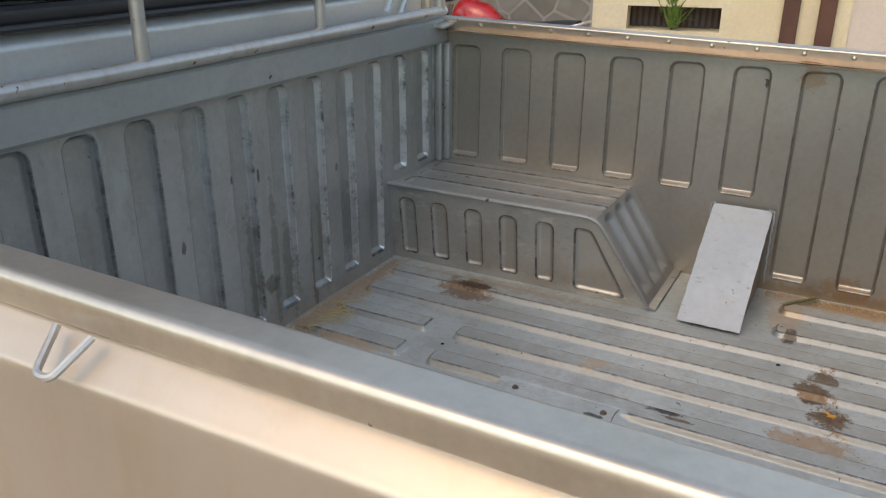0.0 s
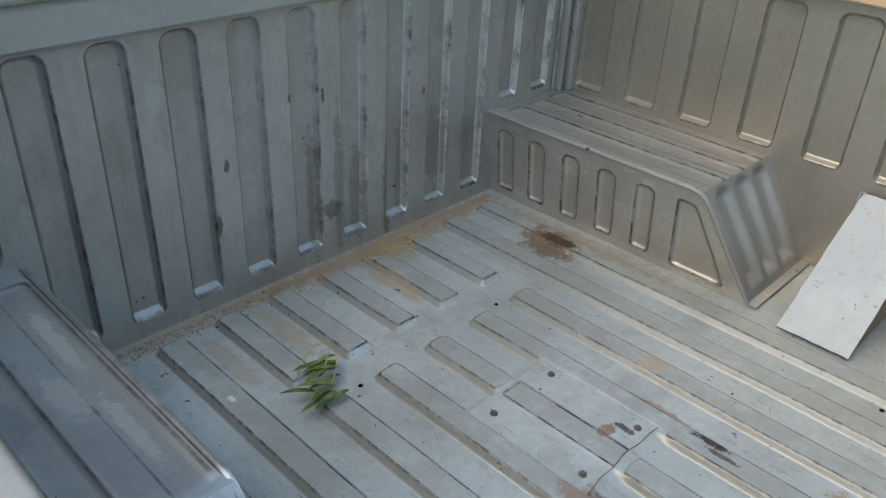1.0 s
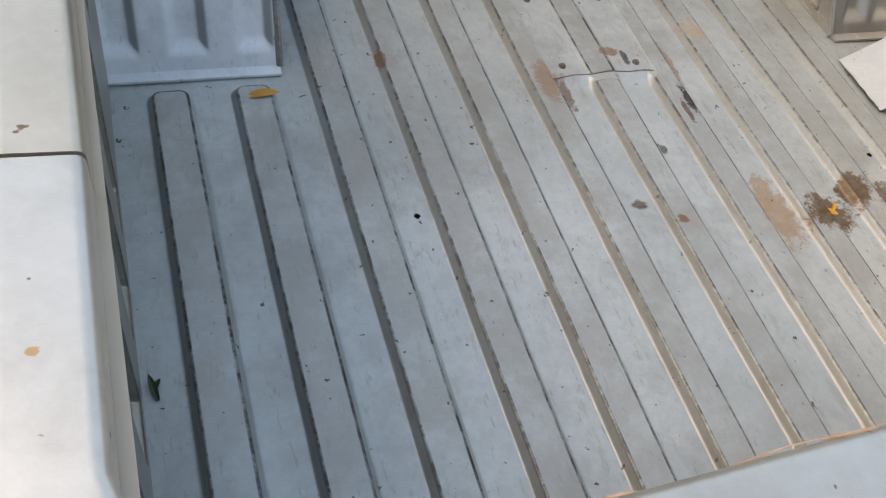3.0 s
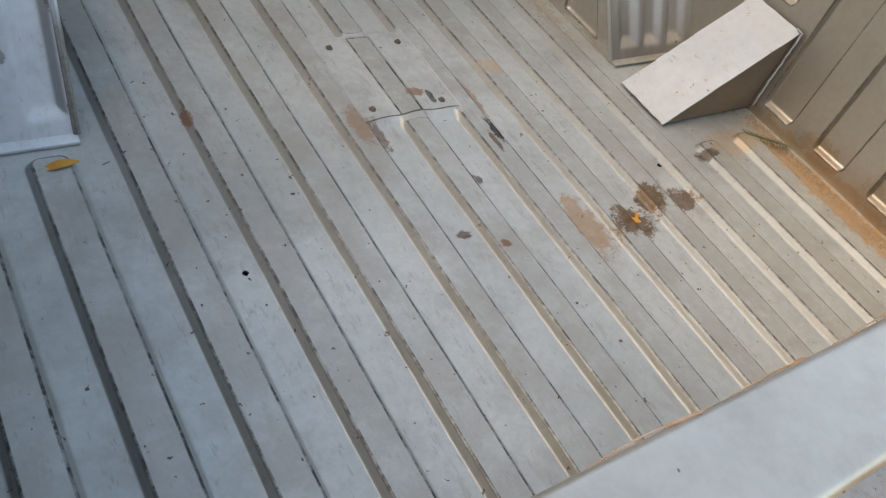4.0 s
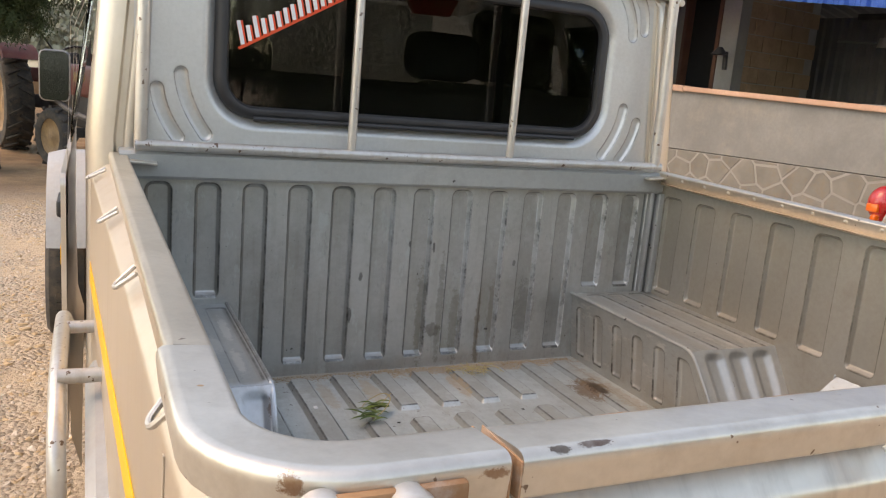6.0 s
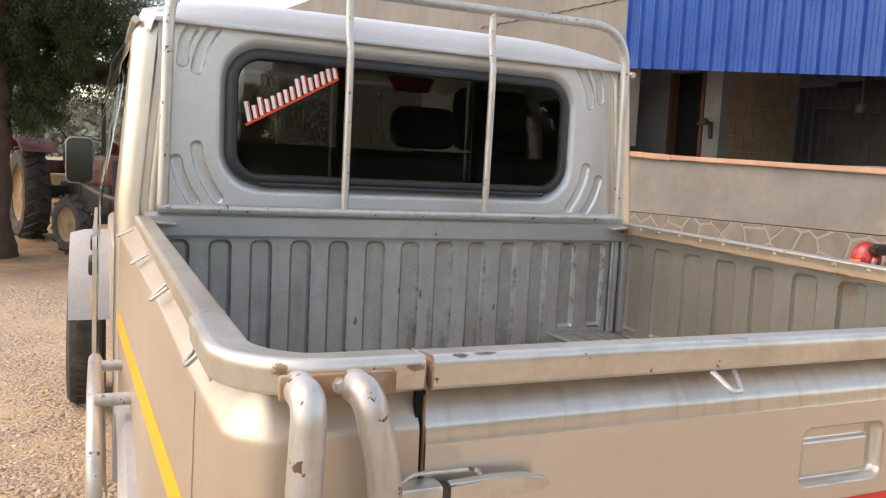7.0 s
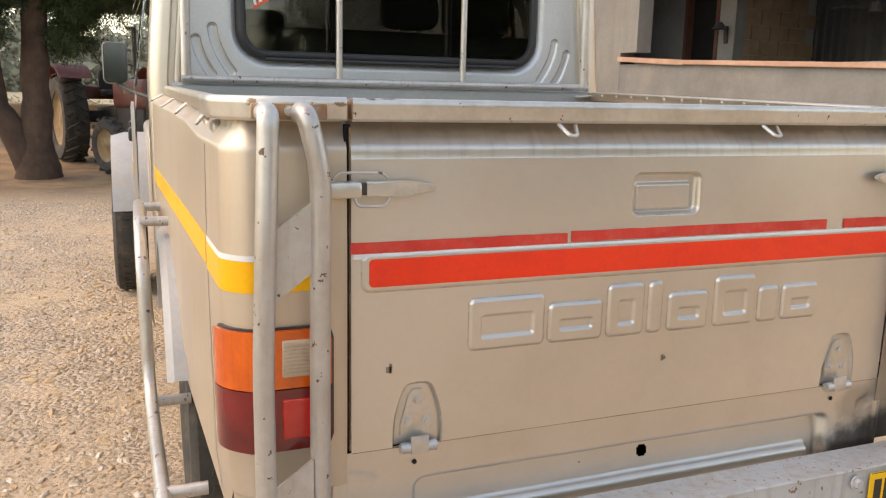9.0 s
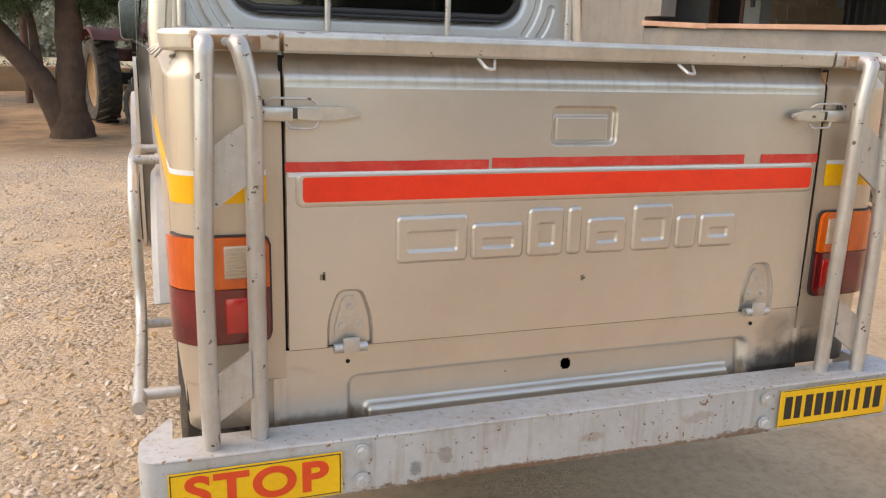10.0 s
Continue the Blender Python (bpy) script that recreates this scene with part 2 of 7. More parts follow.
# Rib slopes: shade painted on one side, light and bare wear on the other.
floor_paint = surface(
    "bed_floor_paint", (0.425, 0.468, 0.462), (0.525, 0.567, 0.558), 0.38, 0.36, 2.4, 75, 0.25, ((0.285, 0.285, 0.265), 0.62, 7.0), ((0.08, 0.06, 0.05), 0.69, 62.0),
    spots=((0.259, 0.501, 0.787, 0.055, 0.035, 0.1, (0.12, 0.065, 0.025), 0.95), (0.403, 0.519, 0.787, 0.042, 0.03, 0.1, (0.12, 0.07, 0.03), 0.9), (0.335, 0.535, 0.787, 0.032, 0.035, 0.1, (0.12, 0.07, 0.03), 0.95),
           (0.171, 0.523, 0.787, 0.035, 0.075, 0.1, (0.36, 0.22, 0.11), 0.75), (0.435, 1.314, 0.787, 0.055, 0.075, 0.1, (0.17, 0.10, 0.05), 0.85), (0.455, 1.30, 0.787, 0.02, 0.05, 0.1, (0.06, 0.035, 0.02), 0.9),
           (0.135, 0.76, 0.787, 0.010, 0.034, 0.1, (0.03, 0.022, 0.02), 1.0), (0.118, 0.735, 0.787, 0.006, 0.03, 0.1, (0.12, 0.07, 0.05), 0.9),
           (0.56, 0.601, 0.787, 0.028, 0.014, 0.1, (0.05, 0.035, 0.025), 0.9), (0.042, 0.669, 0.787, 0.008, 0.010, 0.1, (0.09, 0.075, 0.06), 0.9), (-0.054, 0.567, 0.787, 0.014, 0.010, 0.1, (0.10, 0.06, 0.045), 0.9),
           (-0.003, 0.526, 0.787, 0.010, 0.010, 0.1, (0.2, 0.1, 0.05), 0.9), (-0.369, 0.906, 0.787, 0.010, 0.020, 0.1, (0.19, 0.10, 0.06), 0.85), (0.038, 0.89, 0.790, 0.018, 0.014, 0.1, (0.25, 0.14, 0.08), 0.8),
           (0.062, 0.872, 0.790, 0.007, 0.018, 0.1, (0.05, 0.05, 0.05), 0.9), (-0.105, 0.83, 0.787, 0.02, 0.05, 0.1, (0.30, 0.18, 0.11), 0.7), (-0.075, 0.80, 0.787, 0.010, 0.04, 0.1, (0.16, 0.09, 0.06), 0.8),
           (0.15, 0.86, 0.787, 0.012, 0.07, 0.1, (0.30, 0.17, 0.09), 0.7), (0.24, 0.93, 0.787, 0.03, 0.03, 0.1, (0.48, 0.33, 0.2), 0.6),
           (0.20, 1.555, 0.787, 0.42, 0.045, 0.1, (0.40, 0.26, 0.14), 0.7), (-0.25, 1.57, 0.787, 0.30, 0.030, 0.1, (0.36, 0.26, 0.16), 0.6), (0.755, 0.40, 0.787, 0.05, 0.28, 0.1, (0.47, 0.30, 0.15), 0.85),
           (0.50, 1.25, 0.787, 0.035, 0.30, 0.1, (0.33, 0.24, 0.15), 0.5), (0.08, 1.43, 0.787, 0.02, 0.09, 0.1, (0.46, 0.33, 0.20), 0.6), (-0.17, 1.44, 0.787, 0.025, 0.10, 0.1, (0.42, 0.33, 0.22), 0.6),
           (-0.29, 1.43, 0.787, 0.02, 0.10, 0.1, (0.40, 0.33, 0.24), 0.6), (0.66, 0.62, 0.787, 0.10, 0.04, 0.1, (0.42, 0.28, 0.15), 0.5)),
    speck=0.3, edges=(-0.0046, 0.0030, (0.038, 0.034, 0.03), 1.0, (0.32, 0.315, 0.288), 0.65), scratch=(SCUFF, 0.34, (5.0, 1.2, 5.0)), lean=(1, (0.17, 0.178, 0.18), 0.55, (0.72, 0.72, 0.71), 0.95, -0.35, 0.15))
arch_paint = surface("wheel_arch_paint", (0.37, 0.375, 0.355), (0.44, 0.44, 0.415), 0.37, 0.6, 5.0, 70, 0.1, ((0.33, 0.28, 0.21), 0.45, 7.0), ((0.05, 0.04, 0.035), 0.71, 26.0), scratch=((0.60, 0.57, 0.52), 0.5, (3.0, 1.0, 3.0)), edges=(0.003, 0.0032, (0.06, 0.052, 0.045), 0.95, (0.4, 0.36, 0.3), 0.2))
arch_touched = surface("wheel_arch_paint_touched_up", (0.37, 0.38, 0.375), (0.43, 0.44, 0.43), 0.38, 0.55, 5.0, 70, 0.1, ((0.40, 0.35, 0.28), 0.4, 8.0), ((0.05, 0.04, 0.035), 0.715, 26.0),
                       spots=((-0.56, 1.40, 0.988, 0.012, 0.10, 0.1, (0.58, 0.57, 0.54), 0.8), (-0.60, 1.27, 0.988, 0.02, 0.06, 0.1, (0.56, 0.55, 0.52), 0.7), (-0.565, 1.17, 0.988, 0.012, 0.08, 0.1, (0.60, 0.58, 0.54), 0.7),
                          (-0.69, 1.27, 0.988, 0.05, 0.07, 0.1, (0.27, 0.28, 0.30), 0.6), (-0.70, 1.48, 0.988, 0.06, 0.04, 0.1, (0.45, 0.42, 0.37), 0.6)),
                       soft=((-0.65, 1.000, 0.985, 0.4, 0.038, 0.1, (0.57, 0.62, 0.67), 0.95), (-0.55, 1.015, 0.985, 0.05, 0.036, 0.1, (0.57, 0.62, 0.67), 0.9), (-0.70, 1.012, 0.985, 0.035, 0.030, 0.1, (0.57, 0.62, 0.67), 0.9)),
                       scratch=((0.50, 0.49, 0.46), 0.4, (3.0, 1.0, 3.0)), edges=(0.002, 0.0032, (0.08, 0.078, 0.075), 0.8, (0.40, 0.385, 0.35), 0.25), lean=(-1, (0.13, 0.13, 0.125), 0.5, (0.52, 0.52, 0.50), 0.3, -0.9, -0.8))
arch_slope = surface("arch_slope_paint", (0.37, 0.375, 0.355), (0.44, 0.44, 0.415), 0.36, 0.6, 5.0, 70, 0.1, ((0.33, 0.28, 0.21), 0.35, 7.0), ((0.05, 0.04, 0.035), 0.73, 30.0), streak=((0.58, 0.57, 0.54), 0.3, (6, 3, 0.8)))
# lean paints the shaded side of the grooves darker.
primer = surface("fresh_grey_paint", (0.68, 0.73, 0.765), (0.75, 0.79, 0.815), 0.42, 0.05, 5.0, 60, 0.1, ((0.42, 0.42, 0.40), 0.4, 9.0), ((0.07, 0.06, 0.06), 0.72, 30.0),
                 spots=((-0.721, 1.006, 0.966, 0.016, 0.008, 0.012, (0.03, 0.03, 0.03), 0.95), (-0.605, 0.962, 0.887, 0.008, 0.01, 0.012, (0.2, 0.2, 0.2), 0.8), (-0.53, 1.0, 0.95, 0.008, 0.02, 0.03, (0.12, 0.07, 0.05), 0.8), (-0.527, 0.925, 0.82, 0.006, 0.02, 0.018, (0.12, 0.07, 0.05), 0.8), (-0.527, 0.96, 0.885, 0.005, 0.02, 0.010, (0.10, 0.06, 0.05), 0.8)),
                 lean=(-1, (0.20, 0.215, 0.23), 0.8, (0.7, 0.73, 0.75), 0.3, -0.9, -0.8), scratch=((0.45, 0.45, 0.44), 0.3, (4.0, 3.0, 0.8)))
cover_paint = surface("white_grey_paint", (0.41, 0.45, 0.475), (0.47, 0.51, 0.53), 0.5, 0.05, 5.0, 50, 0.15, ((0.40, 0.385, 0.35), 0.4, 8.0), ((0.16, 0.13, 0.10), 0.69, 40.0), scratch=((0.36, 0.33, 0.28), 0.5, (2.0, 1.0, 2.0)))
brown_sheet = surface("bare_brown_sheet", (0.20, 0.16, 0.12), (0.26, 0.21, 0.16), 0.55, 0.2, 6.0, 60, 0.15, (SAND, 0.3, 9.0))
bumper_paint = surface("bumper_paint", (0.435, 0.455, 0.465), (0.50, 0.515, 0.52), 0.5, 0.2, 4.0, 50, 0.2, ((0.36, 0.30, 0.24), 0.4, 9.0), ((0.22, 0.11, 0.05), 0.645, 75.0), streak=((0.30, 0.20, 0.13), 0.4, (9, 9, 1.2)),
                       spots=((0.29, -0.1, 0.548, 0.045, 0.1, 0.014, (0.28, 0.19, 0.12), 0.4), (0.03, -0.1, 0.535, 0.03, 0.1, 0.012, (0.28, 0.19, 0.12), 0.4), (-0.30, -0.1, 0.54, 0.02, 0.1, 0.02, RUST, 0.45), (-0.36, -0.1, 0.52, 0.015, 0.1, 0.015, DARK, 0.5), (0.0, -0.1, 0.490, 0.5, 0.1, 0.008, RUST, 0.8), (0.42, -0.1, 0.494, 0.08, 0.1, 0.012, RUST, 0.8), (-0.2, -0.1, 0.492, 0.2, 0.1, 0.010, RUST, 0.7)))
cab_paint = surface("cab_silver_paint", (0.55, 0.55, 0.537), (0.60, 0.60, 0.587), 0.42, 0.6, 2.5, 90, 0.05, ((0.42, 0.38, 0.32), 0.25, 5.0), ((0.06, 0.05, 0.045), 0.76, 26.0), coat=0.15, edges=(0.003, 0.0024, (0.16, 0.15, 0.135), 0.8, (0.4, 0.38, 0.34), 0.1))
flange_paint = surface("flange_paint", (0.37, 0.38, 0.37), (0.43, 0.435, 0.42), 0.43, 0.5, 3.0, 70, 0.08, ((0.20, 0.18, 0.15), 0.35, 6.0), ((0.035, 0.03, 0.028), 0.725, 24.0))
# Streaks are grime; the soft dark band paints in the rail's shadow.
shoulder_paint = surface("shaded_grimy_paint", (0.58, 0.535, 0.475), (0.64, 0.59, 0.525), 0.32, 0.82, 2.5, 90, 0.05, ((0.40, 0.34, 0.27), 0.22, 3.0), coat=0.15, speck=0.07,
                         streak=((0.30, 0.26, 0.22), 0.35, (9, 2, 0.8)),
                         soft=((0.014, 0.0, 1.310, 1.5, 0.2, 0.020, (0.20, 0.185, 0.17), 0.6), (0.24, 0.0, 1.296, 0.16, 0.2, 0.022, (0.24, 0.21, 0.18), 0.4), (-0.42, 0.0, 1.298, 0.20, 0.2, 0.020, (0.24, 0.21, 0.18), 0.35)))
# Same silver, with the low sun's orange glow put into its colour.
flank_paint = surface("warm_flank_paint", (0.54, 0.458, 0.37), (0.59, 0.503, 0.41), 0.42, 0.70, 2.0, 90, 0.03, ((0.48, 0.345, 0.22), 0.4, 0.8), coat=0.1, speck=0.06,
                      # The dark lower corners have the bumper gap's shade painted in.
                      soft=((-0.70, 0.0, 0.575, 0.13, 0.1, 0.065, (0.12, 0.115, 0.105), 0.75), (-0.52, 0.0, 0.575, 0.12, 0.1, 0.045, (0.16, 0.15, 0.14), 0.65), (0.60, 0.0, 0.585, 0.14, 0.1, 0.085, (0.05, 0.048, 0.046), 0.9), (0.72, 0.0, 0.60, 0.14, 0.1, 0.10, (0.05, 0.048, 0.046), 0.85), (0.56, 0.0, 0.70, 0.05, 0.1, 0.05, (0.20, 0.18, 0.155), 0.45)), streak=((0.46, 0.34, 0.22), 0.25, (5, 5, 0.7)))
# The thin brown edge lines paint shade round the pressings.
gate_paint = surface("tailgate_paint", (0.595, 0.555, 0.50), (0.655, 0.61, 0.55), 0.33, 0.82, 1.6, 90, 0.03, ((0.44, 0.37, 0.29), 0.22, 2.5), ((0.10, 0.07, 0.05), 0.775, 30.0), coat=0.15, speck=0.06, edges=(0.0025, 0.0018, (0.22, 0.18, 0.14), 0.55, (0.6, 0.54, 0.46), 0.0))
# Soft patches darken the sill's ends, painting shade from behind the bumper.
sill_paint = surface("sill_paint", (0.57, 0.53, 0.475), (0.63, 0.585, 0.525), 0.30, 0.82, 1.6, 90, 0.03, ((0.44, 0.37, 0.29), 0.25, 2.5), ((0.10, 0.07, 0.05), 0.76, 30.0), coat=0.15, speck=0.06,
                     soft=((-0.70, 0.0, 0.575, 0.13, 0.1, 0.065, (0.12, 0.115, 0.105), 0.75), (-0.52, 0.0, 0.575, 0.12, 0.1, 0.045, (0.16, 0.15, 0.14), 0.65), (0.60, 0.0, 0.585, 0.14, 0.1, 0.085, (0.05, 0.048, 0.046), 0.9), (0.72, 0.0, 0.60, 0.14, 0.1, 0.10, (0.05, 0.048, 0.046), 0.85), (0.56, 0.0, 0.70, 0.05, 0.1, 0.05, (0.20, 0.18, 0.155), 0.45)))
grey_trim = surface("grey_plastic_trim", (0.34, 0.345, 0.35), (0.40, 0.405, 0.41), 0.55, 0.0, 4.0, 60, 0.15, (SAND, 0.25, 7.0))
black_rubber = surface("black_rubber", (0.018, 0.018, 0.02), (0.028, 0.028, 0.03), 0.45, 0.0, 5.0, 80, 0.1)
tyre_rubber = surface("dusty_tyre", (0.03, 0.029, 0.028), (0.06, 0.053, 0.045), 0.85, 0.0, 6.0, 60, 0.4, ((0.20, 0.15, 0.10), 0.4, 8.0))
steel = surface("bright_steel", (0.55, 0.54, 0.52), (0.65, 0.64, 0.62), 0.35, 0.8, 9.0, 80, 0.08)
red_tape = surface("red_reflective_tape", (0.92, 0.035, 0.006), (0.95, 0.045, 0.010), 0.45, 0.0, 5.0, 120, 0.06, ((0.60, 0.02, 0.01), 0.3, 16.0))
dull_red_tape = surface("faded_red_tape", (0.60, 0.028, 0.018), (0.70, 0.045, 0.03), 0.45, 0.0, 14.0, 120, 0.08, ((0.70, 0.22, 0.16), 0.3, 26.0))
white_tape = surface("white_tape", (0.70, 0.70, 0.70), (0.78, 0.78, 0.78), 0.4)
yellow_tape = surface("yellow_reflective_tape", (0.88, 0.42, 0.004), (0.92, 0.48, 0.008), 0.35, 0.0, 5.0, 120, 0.06, ((0.7, 0.4, 0.05), 0.3, 12.0))
sign_yellow = surface("sign_yellow", (0.86, 0.46, 0.015), (0.90, 0.52, 0.02), 0.45, 0.0, 6.0, 90, 0.05)
sign_red = surface("sign_red", (0.72, 0.055, 0.012), (0.78, 0.07, 0.015), 0.45)
ink = surface("black_ink", (0.02, 0.018, 0.015), (0.03, 0.025, 0.02), 0.5)
# Flat near-black filler: the darkness inside gaps, holes and the doorway is painted.
void = surface("dark_hole", (0.004, 0.004, 0.004), (0.006, 0.006, 0.006), 0.9)
rust_edge = surface("rusty_edge", (0.26, 0.13, 0.06), (0.36, 0.20, 0.10), 0.75, 0.0, 12.0, 70, 0.4, ((0.55, 0.53, 0.5), 0.5, 14.0))
seat_cloth = surface("seat_cloth", (0.26, 0.25, 0.235), (0.34, 0.325, 0.305), 0.85, 0.0, 5.0, 120, 0.3)
cab_lining = surface("cab_lining", (0.10, 0.10, 0.10), (0.14, 0.135, 0.13), 0.8)
roof_paint = surface("roof_paint", (0.50, 0.515, 0.52), (0.55, 0.565, 0.57), 0.33, 0.25, 2.0, 90, 0.04, ((0.5, 0.47, 0.42), 0.25, 5.0), coat=0.3)
plaster = surface("grey_cement_plaster", (0.20, 0.193, 0.178), (0.255, 0.245, 0.225), 0.9, 0.0, 1.2, 30, 0.4, ((0.24, 0.21, 0.18), 0.5, 2.2), streak=((0.15, 0.145, 0.135), 0.4, (1.5, 1.5, 0.25)))
parapet_plaster = surface("parapet_plaster", (0.178, 0.175, 0.167), (0.228, 0.224, 0.213), 0.9, 0.0, 1.6, 30, 0.4, ((0.32, 0.285, 0.235), 0.45, 2.2), streak=((0.17, 0.165, 0.155), 0.35, (1.5, 1.5, 0.3)))
cream = surface("cream_wall_paint", (0.66, 0.55, 0.36), (0.72, 0.62, 0.43), 0.85, 0.0, 1.5, 40, 0.25, ((0.55, 0.48, 0.36), 0.5, 2.5))
brown_wood = surface("dark_brown_paint", (0.09, 0.035, 0.022), (0.12, 0.05, 0.03), 0.6, 0.0, 4.0, 60, 0.2)
cap_stone = surface("pink_sandstone", (0.45, 0.27, 0.19), (0.53, 0.34, 0.25), 0.85, 0.0, 3.0, 40, 0.3, ((0.35, 0.25, 0.2), 0.4, 5.0))
clad_stone = surface("cladding_stone", (0.175, 0.163, 0.143), (0.23, 0.214, 0.187), 0.85, 0.0, 5.0, 40, 0.5, ((0.22, 0.16, 0.10), 0.4, 9.0), vary=0.35)
mortar = surface("pale_mortar", (0.26, 0.247, 0.222), (0.31, 0.293, 0.265), 0.9)
blue_sheet = surface("blue_painted_sheet", (0.03, 0.155, 0.60), (0.04, 0.18, 0.65), 0.38, 0.0, 2.0, 60, 0.1, ((0.14, 0.20, 0.45), 0.2, 4.0))
dim_sheet = surface("dull_roof_sheet", (0.085, 0.08, 0.075), (0.12, 0.11, 0.10), 0.6, 0.1, 2.0, 50, 0.2)
brick_mud = surface("brown_block_wall", (0.26, 0.17, 0.10), (0.33, 0.22, 0.14), 0.9, 0.0, 4.0, 30, 0.5)
bark = surface("bark", (0.065, 0.036, 0.024), (0.10, 0.058, 0.038), 0.95, 0.0, 6.0, 25, 0.9, ((0.05, 0.035, 0.025), 0.5, 9.0), streak=((0.04, 0.03, 0.022), 0.5, (5, 5, 0.8)))
leaf_green = surface("neem_leaf", (0.028, 0.046, 0.015), (0.048, 0.068, 0.022), 0.6, 0.0, 1.2, 20, 0.1)
dry_brush = surface("dry_brush", (0.16, 0.15, 0.08), (0.22, 0.20, 0.12), 0.9, 0.0, 0.3, 20, 0.1)
# Haze is mixed into this pale leaf colour.
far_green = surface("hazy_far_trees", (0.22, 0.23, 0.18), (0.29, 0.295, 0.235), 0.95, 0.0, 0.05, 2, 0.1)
fresh_leaf = surface("fresh_green_leaf", (0.12, 0.21, 0.04), (0.20, 0.30, 0.07), 0.5, 0.0, 30.0, 90, 0.1)
sprig_leaf = surface("sprig_leaf", (0.045, 0.085, 0.015), (0.15, 0.19, 0.04), 0.5, 0.0, 40.0, 90, 0.1)
dry_leaf = surface("dry_orange_leaf", (0.55, 0.24, 0.03), (0.62, 0.32, 0.05), 0.6, 0.0, 30.0, 90, 0.1)
straw_mat = surface("straw", (0.42, 0.32, 0.15), (0.5, 0.4, 0.2), 0.8)
tractor_red = surface("tractor_red", (0.13, 0.02, 0.015), (0.18, 0.032, 0.022), 0.5, 0.0, 4.0, 60, 0.1, ((0.2, 0.12, 0.08), 0.4, 6.0))
tractor_rim = surface("tractor_rim", (0.22, 0.13, 0.06), (0.33, 0.21, 0.10), 0.6, 0.0, 5.0, 60, 0.2, ((0.12, 0.07, 0.04), 0.6, 8.0))
rivet_iron = surface("rivet_iron", (0.14, 0.115, 0.095), (0.20, 0.17, 0.14), 0.5, 0.5, 9.0, 80, 0.1)
tractor_iron = surface("tractor_iron", (0.035, 0.03, 0.028), (0.06, 0.05, 0.045), 0.7, 0.2, 6.0, 50, 0.3)
moto_red = surface("motorcycle_red", (0.38, 0.010, 0.012), (0.46, 0.014, 0.014), 0.25, 0.0, 5.0, 90, 0.02, coat=0.6)
moto_orange = surface("motorcycle_orange", (0.66, 0.10, 0.008), (0.72, 0.14, 0.012), 0.3, 0.0, 5.0, 90, 0.02, coat=0.6)
seat_black = surface("black_vinyl", (0.02, 0.02, 0.021), (0.03, 0.03, 0.031), 0.6, 0.0, 5.0, 90, 0.1)
orange_lens = surface("orange_lens", (0.60, 0.085, 0.003), (0.80, 0.13, 0.005), 0.14, 0.0, 9.0, 150, 0.3, ((0.42, 0.05, 0.004), 0.6, 6.0), coat=0.8, streak=((0.45, 0.05, 0.003), 0.4, (22, 22, 0.5)))
red_lens = surface("dark_red_lens", (0.12, 0.004, 0.006), (0.20, 0.007, 0.008), 0.14, 0.0, 9.0, 150, 0.25, ((0.06, 0.002, 0.004), 0.6, 6.0), coat=0.8)
bright_red_lens = surface("bright_red_lens", (0.45, 0.014, 0.012), (0.55, 0.022, 0.018), 0.15, 0.0, 20.0, 150, 0.15, coat=0.7)
red_reflector = surface("red_lamp", (0.75, 0.03, 0.025), (0.8, 0.05, 0.04), 0.3, 0.0, 20.0, 150, 0.2)
clear_lens = surface("ribbed_clear_lens", (0.50, 0.38, 0.27), (0.58, 0.46, 0.34), 0.2, 0.0, 9.0, 150, 0.2, coat=0.6)


